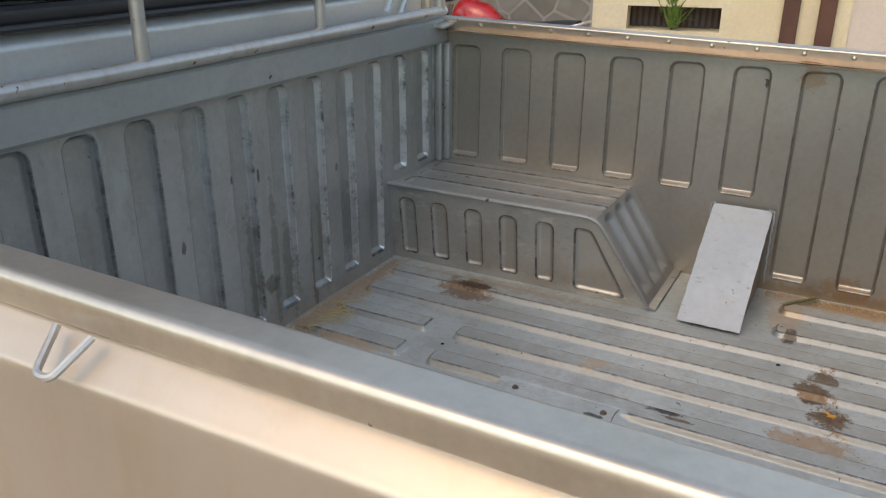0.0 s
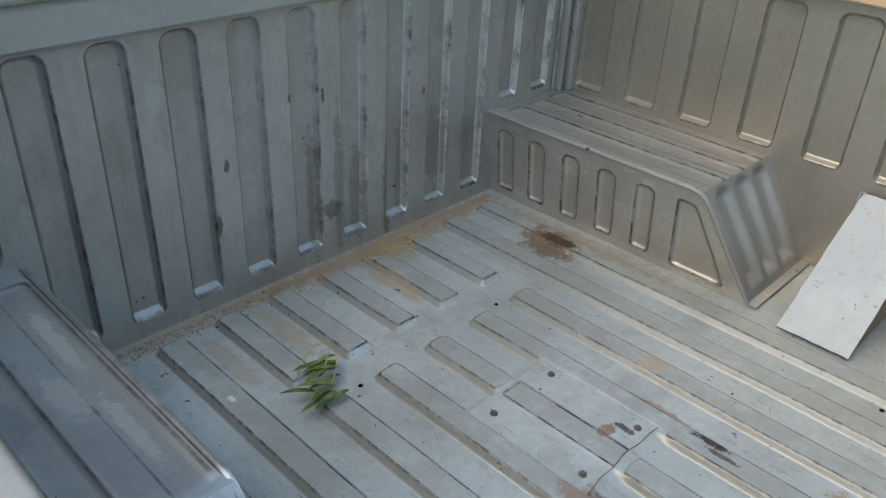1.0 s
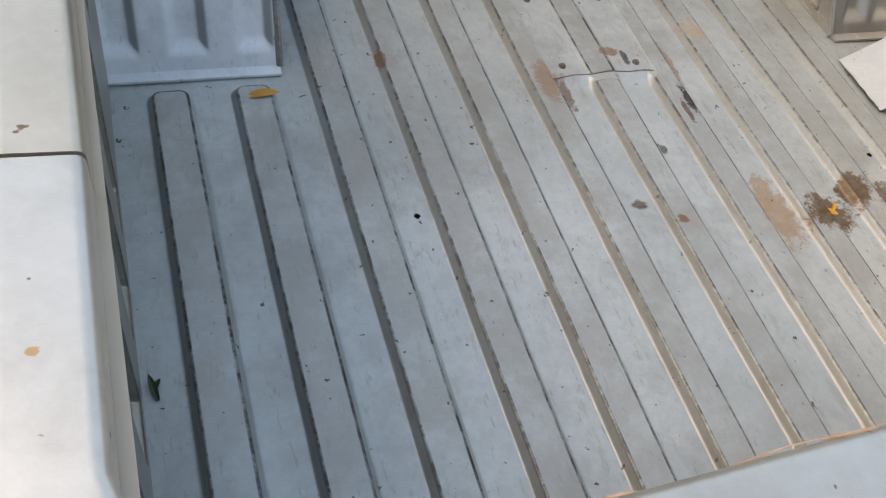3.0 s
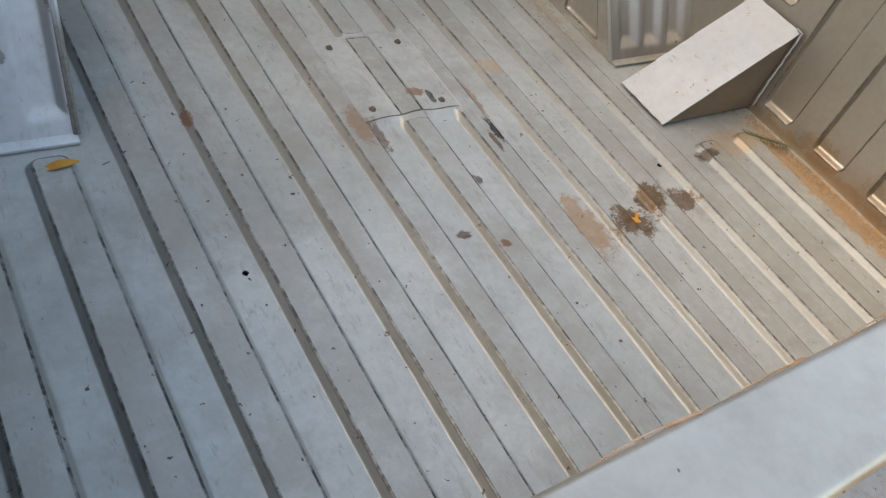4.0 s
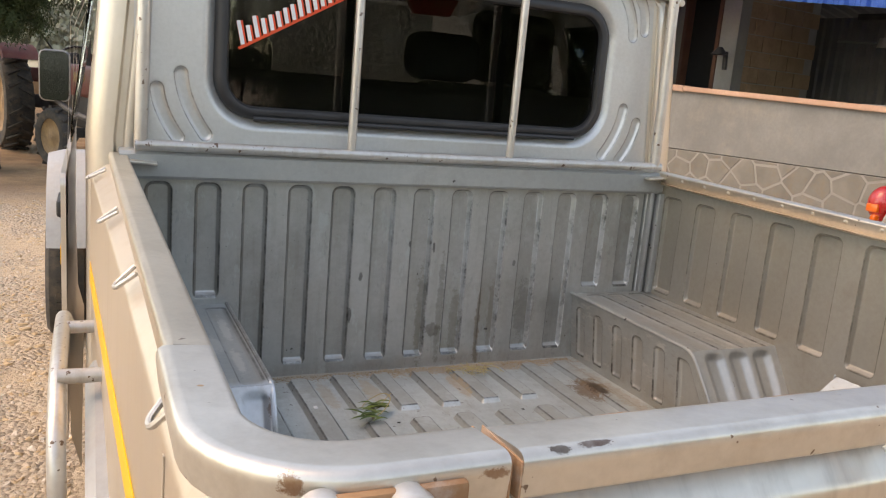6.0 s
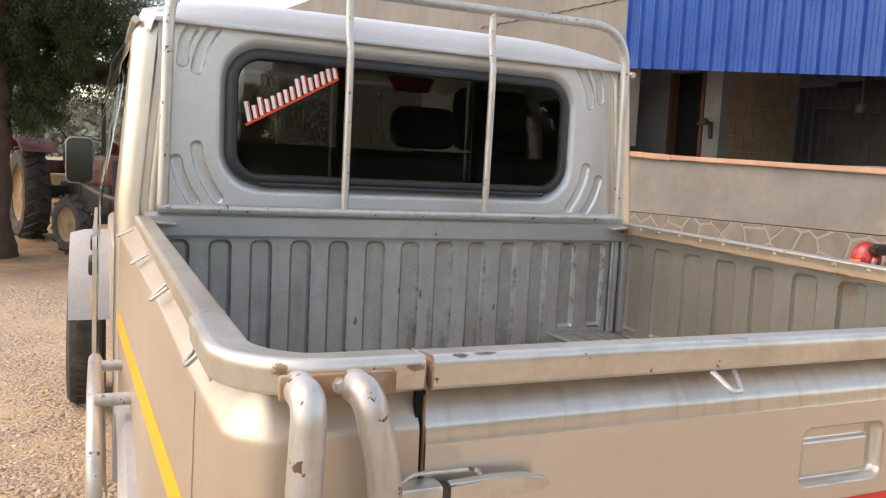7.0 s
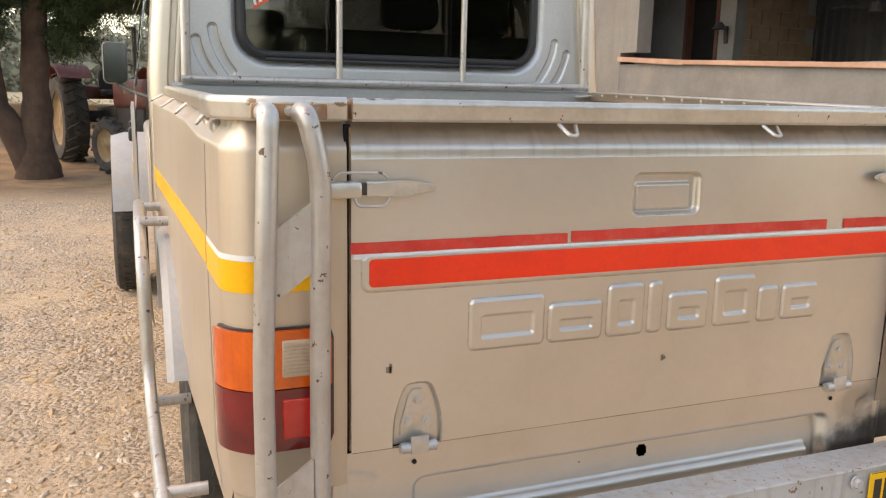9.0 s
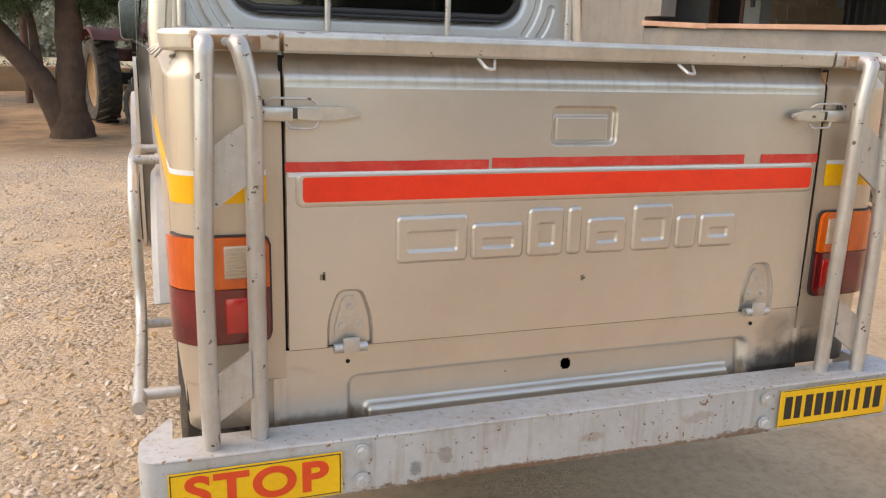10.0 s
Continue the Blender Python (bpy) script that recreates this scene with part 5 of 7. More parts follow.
def latch(s):
    x = (lambda v: v) if s < 0 else (lambda v: 0.028 - v)
    tip = -0.450 if s < 0 else -0.488
    body = part("latch", abox((min(x(-0.640), x(-0.577)), -0.032, 1.191), (max(x(-0.640), x(-0.577)), -0.004, 1.217), 0.005), rim_paint, truck, "over-centre tailgate latch")
    pts = [(x(-0.5725), 1.193), (x(-0.5725), 1.216), (x(-0.52), 1.217), (x(tip - 0.030), 1.215), (x(tip - 0.004), 1.210), (x(tip), 1.204), (x(tip - 0.003), 1.199), (x(-0.515), 1.192)]
    part("latch_tongue", abox((min(x(-0.585), x(-0.555)), -0.030, 1.196), (max(x(-0.585), x(-0.555)), -0.012, 1.214), 0.002), tractor_iron, body)
    lev = slab(pts, lambda u, v, t: (u, -0.016 - t, v), 0.015)
    bmesh.ops.bevel(lev, geom=list(lev.edges), offset=0.003, segments=2, affect="EDGES")
    part("lever", lev, rim_paint, body)
    part("catch_block", abox((min(x(-0.645), x(-0.625)), -0.014, 1.21), (max(x(-0.645), x(-0.625)), -0.004, 1.228), 0.002), black_rubber, body)
    loop = [(x(-0.625), -0.030, 1.219), (x(-0.615), -0.032, 1.232), (x(-0.545), -0.032, 1.231), (x(-0.535), -0.026, 1.222)]
    part("wire_loop", tube(bmesh.new(), smooth_path(loop, 0.012), 0.0023, 8), pipe_paint, body)
    loop = [(x(-0.590), -0.030, 1.192), (x(-0.585), -0.032, 1.179), (x(-0.540), -0.032, 1.178), (x(-0.532), -0.026, 1.190)]
    part("wire_loop", tube(bmesh.new(), smooth_path(loop, 0.012), 0.0023, 8), pipe_paint, body)


latch(-1)
latch(1)


def hinge(cx):
    pts = [(cx - 0.030, 0.770), (cx - 0.030, 0.790), (cx - 0.016, 0.842), (cx - 0.008, 0.852), (cx + 0.008, 0.852), (cx + 0.016, 0.842), (cx + 0.030, 0.790), (cx + 0.030, 0.770)]
    h = slab(pts, lambda u, v, t: (u, 0.0065 - t, v), 0.006)
    h = part("hinge", h, rim_paint, truck, "tailgate strap hinge with three bolts", smooth=False)
    for dx, z in ((0, 0.832), (-0.018, 0.795), (0.018, 0.793)):
        part("hinge_bolt", bolt(bmesh.new(), (cx + dx, 0.0005, z), (0, -1, 0), 0.0065, 0.006), steel, h)
    bm = bmesh.new()
    for a, b in ((-0.033, -0.016), (-0.014, 0.014), (0.016, 0.033)):
        cyl(bm, (cx + a, -0.008, 0.750), (cx + b, -0.008, 0.750), 0.0098, seg=14)
    part("hinge_barrel", bm, steel, h)
    part("hinge_leaf", abox((cx - 0.016, -0.0185, 0.741), (cx + 0.016, -0.012, 0.772), 0.001), steel, h)
    part("drain_hole", cyl(bmesh.new(), (cx - 0.004, -0.0005, 0.718), (cx - 0.004, 0.008, 0.718), 0.0045, seg=12), void, h)


hinge(-0.470)
hinge(0.494)
for x in (-0.207, 0.238):
    bmx = tube(bmesh.new(), smooth_path([(x - 0.016, -0.008, 1.308), (x - 0.006, -0.034, 1.289), (x + 0.008, -0.034, 1.289), (x + 0.018, -0.008, 1.306)], 0.008), 0.0035, 8)
    part("tie_hook", bmx, steel, truck, "bent wire tie hook on the tailgate")

# sill below the tailgate
sill_shapes = [(rr(0.008, 0.620, 0.478, 0.061, 0.02), -0.030), (rr(0.008, 0.598, 0.44, 0.014, 0.008), 0.016), (rr(-0.600, 0.672, 0.0055, 0.066, 0.005), 0.0028), (rr(0.632, 0.672, 0.0055, 0.066, 0.005), 0.0028),
               (convex([(-0.596, 0.690), (-0.596, 0.716), (-0.560, 0.710), (-0.537, 0.697), (-0.540, 0.676), (-0.570, 0.684)], 0.002), -0.0020), (convex([(0.626, 0.690), (0.626, 0.716), (0.592, 0.712), (0.569, 0.699), (0.572, 0.678), (0.600, 0.686)], 0.002), -0.0020)]
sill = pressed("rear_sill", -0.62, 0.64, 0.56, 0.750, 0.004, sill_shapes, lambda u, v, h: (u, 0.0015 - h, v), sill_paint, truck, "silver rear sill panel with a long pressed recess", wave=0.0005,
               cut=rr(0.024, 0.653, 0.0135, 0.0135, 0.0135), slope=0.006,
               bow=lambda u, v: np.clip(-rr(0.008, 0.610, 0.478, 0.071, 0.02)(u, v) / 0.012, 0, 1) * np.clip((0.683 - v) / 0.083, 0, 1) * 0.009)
part("hole_back", abox((-0.01, 0.040, 0.63), (0.06, 0.044, 0.68)), void, sill)

# bumper: a channel beam with wrapped ends
bm = bmesh.new()
plan, inner_plan = [(-0.818, 0.08), (-0.868, -0.010)], [(-0.81, 0.08), (-0.81, -0.005)]
for k in range(7):
    a = math.pi / 2 * k / 6
    plan.append((-0.838 - 0.030 * math.cos(a), -0.070 - 0.030 * math.sin(a)))
    inner_plan.append((-0.81, -0.012))
for k in range(7):
    a = math.pi / 2 * (1 - k / 6)
    plan.append((0.858 + 0.030 * math.cos(a), -0.070 - 0.030 * math.sin(a)))
    inner_plan.append((0.83, -0.012))
plan, inner_plan = plan + [(0.888, -0.010), (0.838, 0.08)], inner_plan + [(0.83, -0.005), (0.83, 0.08)]
outer_t = [bm.verts.new((x, y, 0.600)) for x, y in plan]
outer_b = [bm.verts.new((x, y, 0.488)) for x, y in plan]
inner_t = [bm.verts.new((x, y, 0.600)) for x, y in inner_plan]
bm.verts.ensure_lookup_table()
for i in range(len(plan) - 1):
    bm.faces.new((outer_b[i], outer_b[i + 1], outer_t[i + 1], outer_t[i]))
    if (Vector(inner_plan[i]) - Vector(inner_plan[i + 1])).length > 1e-5:
        bm.faces.new((outer_t[i], outer_t[i + 1], inner_t[i + 1], inner_t[i]))
    else:
        bm.faces.new((outer_t[i], outer_t[i + 1], inner_t[i]))
bmesh.ops.remove_doubles(bm, verts=bm.verts, dist=1e-5)
bmesh.ops.solidify(bm, geom=list(bm.faces), thickness=0.004)
bumper = part("rear_bumper", bm, bumper_paint, truck, "grey-painted steel channel bumper with rust along its edge")
part("bumper_edge", tube(bmesh.new(), [(x, -0.0992, 0.5985 + 0.0012 * noise.noise((x * 14, 0, 0))) for x in np.linspace(-0.84, 0.86, 60)], 0.0035, 8), bumper_paint, bumper)
for x in (-0.468, 0.470):
    for z in (0.573, 0.514):
        part("bumper_bolt", bolt(bmesh.new(), (x, -0.1045, z), (0, -1, 0), 0.012, 0.012), bumper_paint, bumper)
sy = -0.1052
stop = part("stop_plate", slab([(-0.820, 0.490), (-0.820, 0.577), (-0.507, 0.580), (-0.507, 0.493)], lambda u, v, t: (u, sy - t, v), 0.0015), sign_yellow, bumper, "yellow plate lettered in red", smooth=False)
bm = bmesh.new()
for a, b in (((-0.816, 0.573), (-0.511, 0.576)), ((-0.816, 0.494), (-0.511, 0.497))):
    tube(bm, [(a[0], sy - 0.0016, a[1]), (b[0], sy - 0.0016, b[1])], 0.0011, 5)
for x in (-0.816, -0.511):
    tube(bm, [(x, sy - 0.0016, 0.494), (x, sy - 0.0016, 0.575)], 0.0011, 5)
part("plate_border", bm, ink, stop)
fc = bpy.data.curves.new("letters", "FONT")
fc.body, fc.size, fc.align_x, fc.align_y, fc.extrude, fc.space_character, fc.offset = "STOP", 0.082, "CENTER", "CENTER", 0.0004, 1.12, 0.0028
fo = new("letters", fc)
bpy.context.view_layer.update()
text_me = bpy.data.meshes.new_from_object(fo.evaluated_get(bpy.context.evaluated_depsgraph_get()))
bpy.data.objects.remove(fo)
text_me.transform(Matrix.Translation((-0.664, sy - 0.0022, 0.534)) @ Matrix.Rotation(radians(90), 4, "X") @ Matrix.Diagonal((1.22, 1.0, 1, 1)))
text_me.materials.clear()
link("letters", text_me, sign_red, stop, "red word STOP")
plate = part("number_plate", slab([(0.508, 0.497), (0.508, 0.588), (0.822, 0.590), (0.822, 0.499)], lambda u, v, t: (u, sy - t, v), 0.0015), sign_yellow, bumper, "yellow number plate with plain dark bars", smooth=False)
for i, w in enumerate((0.024, 0.02, 0.024, 0.024, 0.024, 0.024, 0.014, 0.014, 0.022, 0.024)):
    x = 0.522 + i * 0.0292
    part("plate_bar", abox((x, sy - 0.0024, 0.517), (x + w * 0.85, sy - 0.0014, 0.572)), ink, plate)
bm = bmesh.new()
for z in (0.5005, 0.5865):
    tube(bm, [(0.512, sy - 0.0016, z), (0.818, sy - 0.0016, z)], 0.001, 5)
part("plate_border", bm, ink, plate)

# ---- cab ----
CY = 1.622
win = (0.004, 1.655, 0.553, 0.178, 0.085)
cab_shapes = []
for s in (-1, 1):
    f = (lambda x: x) if s < 0 else (lambda x: 0.008 - x)
    for line, w in (([(-0.688, 1.795), (-0.686, 1.86), (-0.66, 1.885)], 0.013), ([(-0.648, 1.775), (-0.640, 1.845), (-0.600, 1.89)], 0.013),
                    ([(-0.700, 1.52), (-0.692, 1.46), (-0.650, 1.405)], 0.013), ([(-0.645, 1.56), (-0.640, 1.49), (-0.585, 1.415)], 0.013)):
        arc = [tuple(line[0][i] * (1 - q) ** 2 + line[1][i] * 2 * q * (1 - q) + line[2][i] * q * q for i in (0, 1)) for q in np.linspace(0, 1, 9)]
        cab_shapes.append((capsule([(f(x), z) for x, z in arc], w), -0.008))
cab = pressed("cab_rear_panel", -0.752, 0.760, 1.30, 1.925, 0.0032, cab_shapes, lambda u, v, h: (u, CY - h, v), cab_paint, truck,
              "silver rear cab panel with pressed slots", cut=rr(*win), wave=0.0004, slope=0.0045,
              bow=lambda u, v: -0.020 * (lambda q: q * q * (3 - 2 * q))(np.clip((0.046 - rr(*win)(u, v)) / 0.036, 0, 1)))
for s in (-1, 1):
    bm = bmesh.new()
    plan = [(-0.740, -0.0015), (-0.7515, -0.0015), (-0.7535, -0.007), (-0.756, -0.008), (-0.768, -0.008), (-0.771, -0.0065), (-0.7725, 0.006), (-0.775, 0.010), (-0.789, 0.011), (-0.7915, 0.009), (-0.793, 0.0),
            (-0.796, -0.003), (-0.812, -0.002), (-0.828, 0.003), (-0.840, 0.012), (-0.848, 0.026), (-0.8525, 0.046), (-0.855, 0.075), (-0.857, 0.130)]
    rows = []
    for z in (0.60, 1.30, 1.40, 1.50, 1.60, 1.70, 1.80, 1.87, 1.905):
        tuck = 0.09 * max(0.0, z - 1.40) + (0.02 if z > 1.9 else 0.0)
        rows.append([bm.verts.new((flip(x + tuck, s), CY + y + (0.012 if z > 1.9 else 0.0), z)) for x, y in plan])
    for A, B in zip(rows, rows[1:]):
        for k in range(len(plan) - 1):
            bm.faces.new((A[k], A[k + 1], B[k + 1], B[k]))
    part("cab_pillar", bm, silver, cab)
window = part("rear_window", tube(bmesh.new(), [(x, CY + 0.010, z) for x, z in outline(win[0], win[1], win[2] + 0.002, win[3] + 0.002, win[4], 8)], 0.020, 10, closed=True, squash=0.8), black_rubber, truck, "rear cab window in a black rubber seal")
glass = part("window_glass", slab(outline(win[0], win[1], win[2], win[3], win[4], 8), lambda u, v, t: (u, CY + 0.018 - t, v), 0.004), dark_glass, window, "dark tinted glass", smooth=False)
glass.visible_shadow = False
part("lower_bead", tube(bmesh.new(), [(-0.47, CY - 0.008, 1.462), (0.0, CY - 0.009, 1.462), (0.48, CY - 0.008, 1.462)], 0.006, 8), black_rubber, window)
for x in (-0.226, 0.233):
    part("sliding_frame", abox((x - 0.011, CY + 0.020, 1.48), (x + 0.011, CY + 0.036, 1.832), 0.003), black_rubber, window, "black upright of the sliding pane")
# slanting sticker, its writing as plain slanted strokes
ang = math.atan2(0.150, 0.262)
for i in range(15):
    t = i / 14
    x, z = -0.502 + 0.252 * t, 1.655 + 0.145 * t
    h = 0.044 if i == 0 else (0.038 if i in (2, 8, 9) else 0.024)
    lean = Matrix.Rotation(-ang, 4, "Y") @ Matrix.Rotation(0.30, 4, "Y")
    for grow, mat, y, dx in ((0.0028, sign_red, CY + 0.0128, 0.003), (0.0, white_tape, CY + 0.012, 0.0)):
        m = Matrix.Translation((x + dx, y, z - dx)) @ lean
        part("sticker_stroke", abox((-0.0048 - grow, -0.0005, -0.014 - grow), (0.0048 + grow, 0.0003, h + grow), 0.0, m=m), mat, window, "red-edged white stroke of a sticker")
under = slab([(-0.512, 1.633), (-0.506, 1.628), (-0.235, 1.783), (-0.236, 1.788)], lambda u, v, t: (u, CY + 0.0126 - t, v), 0.0004)
part("sticker_underline", under, sign_red, window, "red underline of the sticker", smooth=False)
part("high_brake_lamp", slab([(-0.068, 1.815), (0.084, 1.815), (0.062, 1.770), (-0.045, 1.768)], lambda u, v, t: (u, CY + 0.05 - t, v), 0.02), red_reflector, window, "red high-level brake lamp behind the glass", smooth=False)

# roof
bm = bmesh.new()
secs = []
for y, zc, zs, hw in ((1.600, 1.905, 1.900, 0.765), (1.607, 1.925, 1.908, 0.775), (1.64, 1.962, 1.925, 0.785), (1.72, 1.990, 1.940, 0.793), (2.0, 2.006, 1.948, 0.795), (2.5, 2.008, 1.945, 0.79), (2.9, 1.995, 1.935, 0.775), (3.15, 1.955, 1.91, 0.755)):
    row = [bm.verts.new((-hw - 0.012 + 0.004, y, zs - 0.035))]
    for k in range(17):
        t = -1 + 2 * k / 16
        e = 1 - abs(t) ** 5
        row.append(bm.verts.new((0.004 + hw * t, y, zs + (zc - zs) * e)))
    row.append(bm.verts.new((hw + 0.02, y, zs - 0.035)))
    secs.append(row)
for A, B in zip(secs, secs[1:]):
    for j in range(len(A) - 1):
        bm.faces.new((A[j], A[j + 1], B[j + 1], B[j]))
part("cab_roof", bm, roof_paint, truck, "pale silver rounded cab roof")
part("roof_gutter", abox((-0.762, 1.596, 1.893), (0.770, 1.622, 1.906), 0.004), roof_paint, truck)

# flank of the cab: sill, two doors with windows
def tumble(bm, s):
    """The upper cab leans in towards the roof."""
    for v in bm.verts:
        v.co.x -= s * 0.45 * max(0.0, v.co.z - 1.70)
    return bm


for s in (-1, 1):
    fx = flip(-0.90, s)
    bm = bmesh.new()
    rows = []
    for z, pull in ((0.50, 0.03), (0.60, 0.005), (0.95, 0.0), (1.28, 0.004), (1.33, 0.008)):
        rows.append([bm.verts.new((fx - s * pull, y, z)) for y in np.linspace(1.735, 3.30, 12)])
    for A, B in zip(rows, rows[1:]):
        for j in range(11):
            bm.faces.new((A[j], A[j + 1], B[j + 1], B[j]))
    side = part("cab_flank", bm, silver, truck, "silver cab flank with two doors")
    for y0, y1 in ((1.74, 2.36), (2.38, 3.10)):
        door = part("door", slab(outline((y0 + y1) / 2, 0.93, (y1 - y0) / 2, 0.36, 0.03), lambda u, v, t, fx=fx, s=s: (fx + s * (0.002 + t), u, v), 0.012), silver, truck, "silver cab door with a black handle")
        part("door_handle", abox((fx + s * 0.014 - 0.012, y0 + 0.05, 1.17), (fx + s * 0.014 + 0.014, y0 + 0.21, 1.215), 0.008), black_rubber, door, "black pull handle")
        part("hinge_strip", abox((fx + s * 0.012 - 0.006, y1 - 0.03, 0.70), (fx + s * 0.012 + 0.006, y1 - 0.01, 0.78), 0.003), silver, door)
        part("yellow_tape", abox((fx + s * 0.0155 - 0.001, y0 + 0.02, 1.056), (fx + s * 0.0155 + 0.001, y1 - 0.02, 1.10), 0.0), yellow_tape, door)
        pane = slab(outline((y0 + y1) / 2, 1.60, (y1 - y0) / 2 - 0.05, 0.24, 0.05), lambda u, v, t, fx=fx, s=s: (fx - s * (0.006 + 0.03 * (v - 1.30) + t), u, v), 0.004)
        pane = part("door_glass", tumble(pane, s), clear_glass, door, "door glass", smooth=False)
        pane.visible_shadow = False
        visor = slab([(y0 + 0.02, 1.785), (y0 + 0.02, 1.845), (y1 - 0.02, 1.845), (y1 - 0.02, 1.775), (y1 - 0.12, 1.785)], lambda u, v, t, fx=fx, s=s: (fx + s * (0.010 + t - (v - 1.74) * 0.15), u, v), 0.006)
        part("rain_visor", tumble(visor, s), black_rubber, door, "dark rain visor", smooth=False)
    for y0, y1 in ((1.745, 1.80), (2.33, 2.41), (3.06, 3.16)):
        bm = bmesh.new()
        rows = [[bm.verts.new((fx - s * (0.001 + 0.03 * (z - 1.30)), y, z)) for y in (y0, (y0 + y1) / 2, y1)] for z in np.linspace(1.28, 1.93, 6)]
        for A, B in zip(rows, rows[1:]):
            for j in range(2):
                bm.faces.new((A[j], A[j + 1], B[j + 1], B[j]))
        bmesh.ops.solidify(bm, geom=list(bm.faces), thickness=0.03)
        part("pillar", tumble(bm, s), silver, side)
    part("drip_rail", tube(bmesh.new(), [(fx - s * 0.090, y, 1.893 + 0.02 * (1 - ((y - 2.3) / 0.7) ** 2)) for y in np.linspace(1.63, 3.1, 14)], 0.010, 8), silver, side)
    bm = bmesh.new()
    rows = [[bm.verts.new((x, y, z)) for y in np.linspace(1.745, 3.16, 8)] for x, z in ((fx - s * 0.078, 1.845), (fx - s * 0.098, 1.885), (flip(-0.785, s), 1.912), (flip(-0.755, s), 1.925))]
    for A, B in zip(rows, rows[1:]):
        for j in range(7):
            bm.faces.new((A[j], A[j + 1], B[j + 1], B[j]))
    bmesh.ops.solidify(bm, geom=list(bm.faces), thickness=0.012)
    part("roof_side", bm, silver, side)
    # front wing, flare and wheels
    bm = bmesh.new()
    box(bm, (min(flip(-0.84, s), flip(-0.60, s)), 3.30, 0.62), (max(flip(-0.84, s), flip(-0.60, s)), 5.25, 1.13), 0.05, 4)
    part("front_wing", bm, silver, truck, "silver front wing")
    for yc, name in ((1.235, "rear"), (4.45, "front")):
        bm = bmesh.new()
        w0, w1 = (flip(-0.80, s), flip(-0.858, s)) if name == "rear" else (flip(-0.80, s), flip(-1.05, s))
        rad = 0.455 if name == "rear" else 0.50
        rows = []
        for k in range(19):
            a = radians(18 + 144 * k / 18 if name == "rear" else 8 + 164 * k / 18)
            c, sn = math.cos(a), math.sin(a)
            zc = 0.47 if name == "rear" else 0.54
            rows.append([bm.verts.new((w, yc + c * r * 0.92, zc + sn * r)) for w, r in ((w0, rad + 0.035), (w0 + (w1 - w0) * 0.7, rad + 0.03), (w1, rad + 0.008), (w1, rad - 0.02), (w0, rad - 0.025))])
        for A, B in zip(rows, rows[1:]):
            for j in range(4):
                bm.faces.new((A[j], A[j + 1], B[j + 1], B[j]))
        part("wheel_flare", bm, grey_trim, truck, "grey plastic wheel-arch flare" if name == "front" else "grey dusty wheel-arch flare")
        cx, cz, R, W = flip(-0.70 if name == "rear" else -0.96, s), GZ + 0.355 + (0.065 if name == "front" else 0), 0.355, 0.105
        prof = [(0.20, -W * 0.8), (0.27, -W), (0.325, -W * 0.98), (0.350, -W * 0.80), (R, -W * 0.55), (R + 0.002, 0), (R, W * 0.55), (0.350, W * 0.80), (0.325, W * 0.98), (0.27, W), (0.20, W * 0.8)]
        wheel = part("wheel", lathe(prof, (cx, yc, cz), (1, 0, 0), 40), tyre_rubber, truck, "dusty black-tyred road wheel")
        bm = bmesh.new()
        for k in range(40):
            a = k * math.tau / 40
            m = Matrix.Translation((cx, yc, cz)) @ Matrix.Rotation(a, 4, "X")
            for side_w in (-1, 1):
                box(bm, (side_w * 0.03 - 0.022, -0.016, R - 0.004), (side_w * 0.03 + 0.022, 0.012, R + 0.008), 0.0, m=m @ Matrix.Rotation(side_w * 0.25, 4, "Z"))
        part("tread", bm, tyre_rubber, wheel, smooth=False)
        prof = [(0.02, -0.02), (0.06, -0.03), (0.09, -0.055), (0.15, -0.03), (0.17, -0.06), (0.20, -0.085), (0.205, -0.05)]
        part("rim", lathe([(r, h if s < 0 else -h) for r, h in prof], (cx, yc, cz), (1, 0, 0), 32), steel, wheel, "steel wheel rim")
    # inner mud wall over the rear wheel, side guard
    pipe = [(flip(-0.895, s), 1.62, 0.93), (flip(-0.905, s), 1.55, 0.985), (flip(-0.905, s), 1.16, 0.985), (flip(-0.905, s), 1.02, 0.90), (flip(-0.90, s), 0.98, 0.55), (flip(-0.895, s), 0.80, 0.515), (flip(-0.885, s), 0.34, 0.515)]
    gd = part("side_guard", tube(bmesh.new(), smooth_path(pipe, 0.09, 6), 0.0165, 14), pipe_paint, truck, "silver tubular side guard")
    for y, z in ((1.45, 0.985), (1.14, 0.985), (0.96, 0.515), (0.42, 0.515)):
        part("guard_strut", cyl(bmesh.new(), (flip(-0.905, s), y, z), (flip(-0.795, s), y, z), 0.0145, seg=14), pipe_paint, gd)
# bonnet, windscreen, front
bm = abox((-0.60, 3.35, 0.70), (0.62, 5.30, 1.17), 0.06, 4)
part("bonnet", bm, silver, truck, "silver bonnet")
ws = slab([(-0.66, 0.0), (0.68, 0.0), (0.62, 1.0), (-0.60, 1.0)], lambda u, v, t: (u, 3.42 - 0.30 * v - t, 1.25 + 0.68 * v), 0.006)
ws = part("windscreen", ws, clear_glass, truck, "windscreen", smooth=False)
ws.visible_shadow = False
part("cab_floor", abox((-0.78, 1.66, 0.55), (0.80, 3.38, 0.62), 0.01), cab_lining, truck)
part("dashboard", abox((-0.74, 3.10, 0.80), (0.76, 3.36, 1.27), 0.04, 3), cab_lining, truck, "dark dashboard")


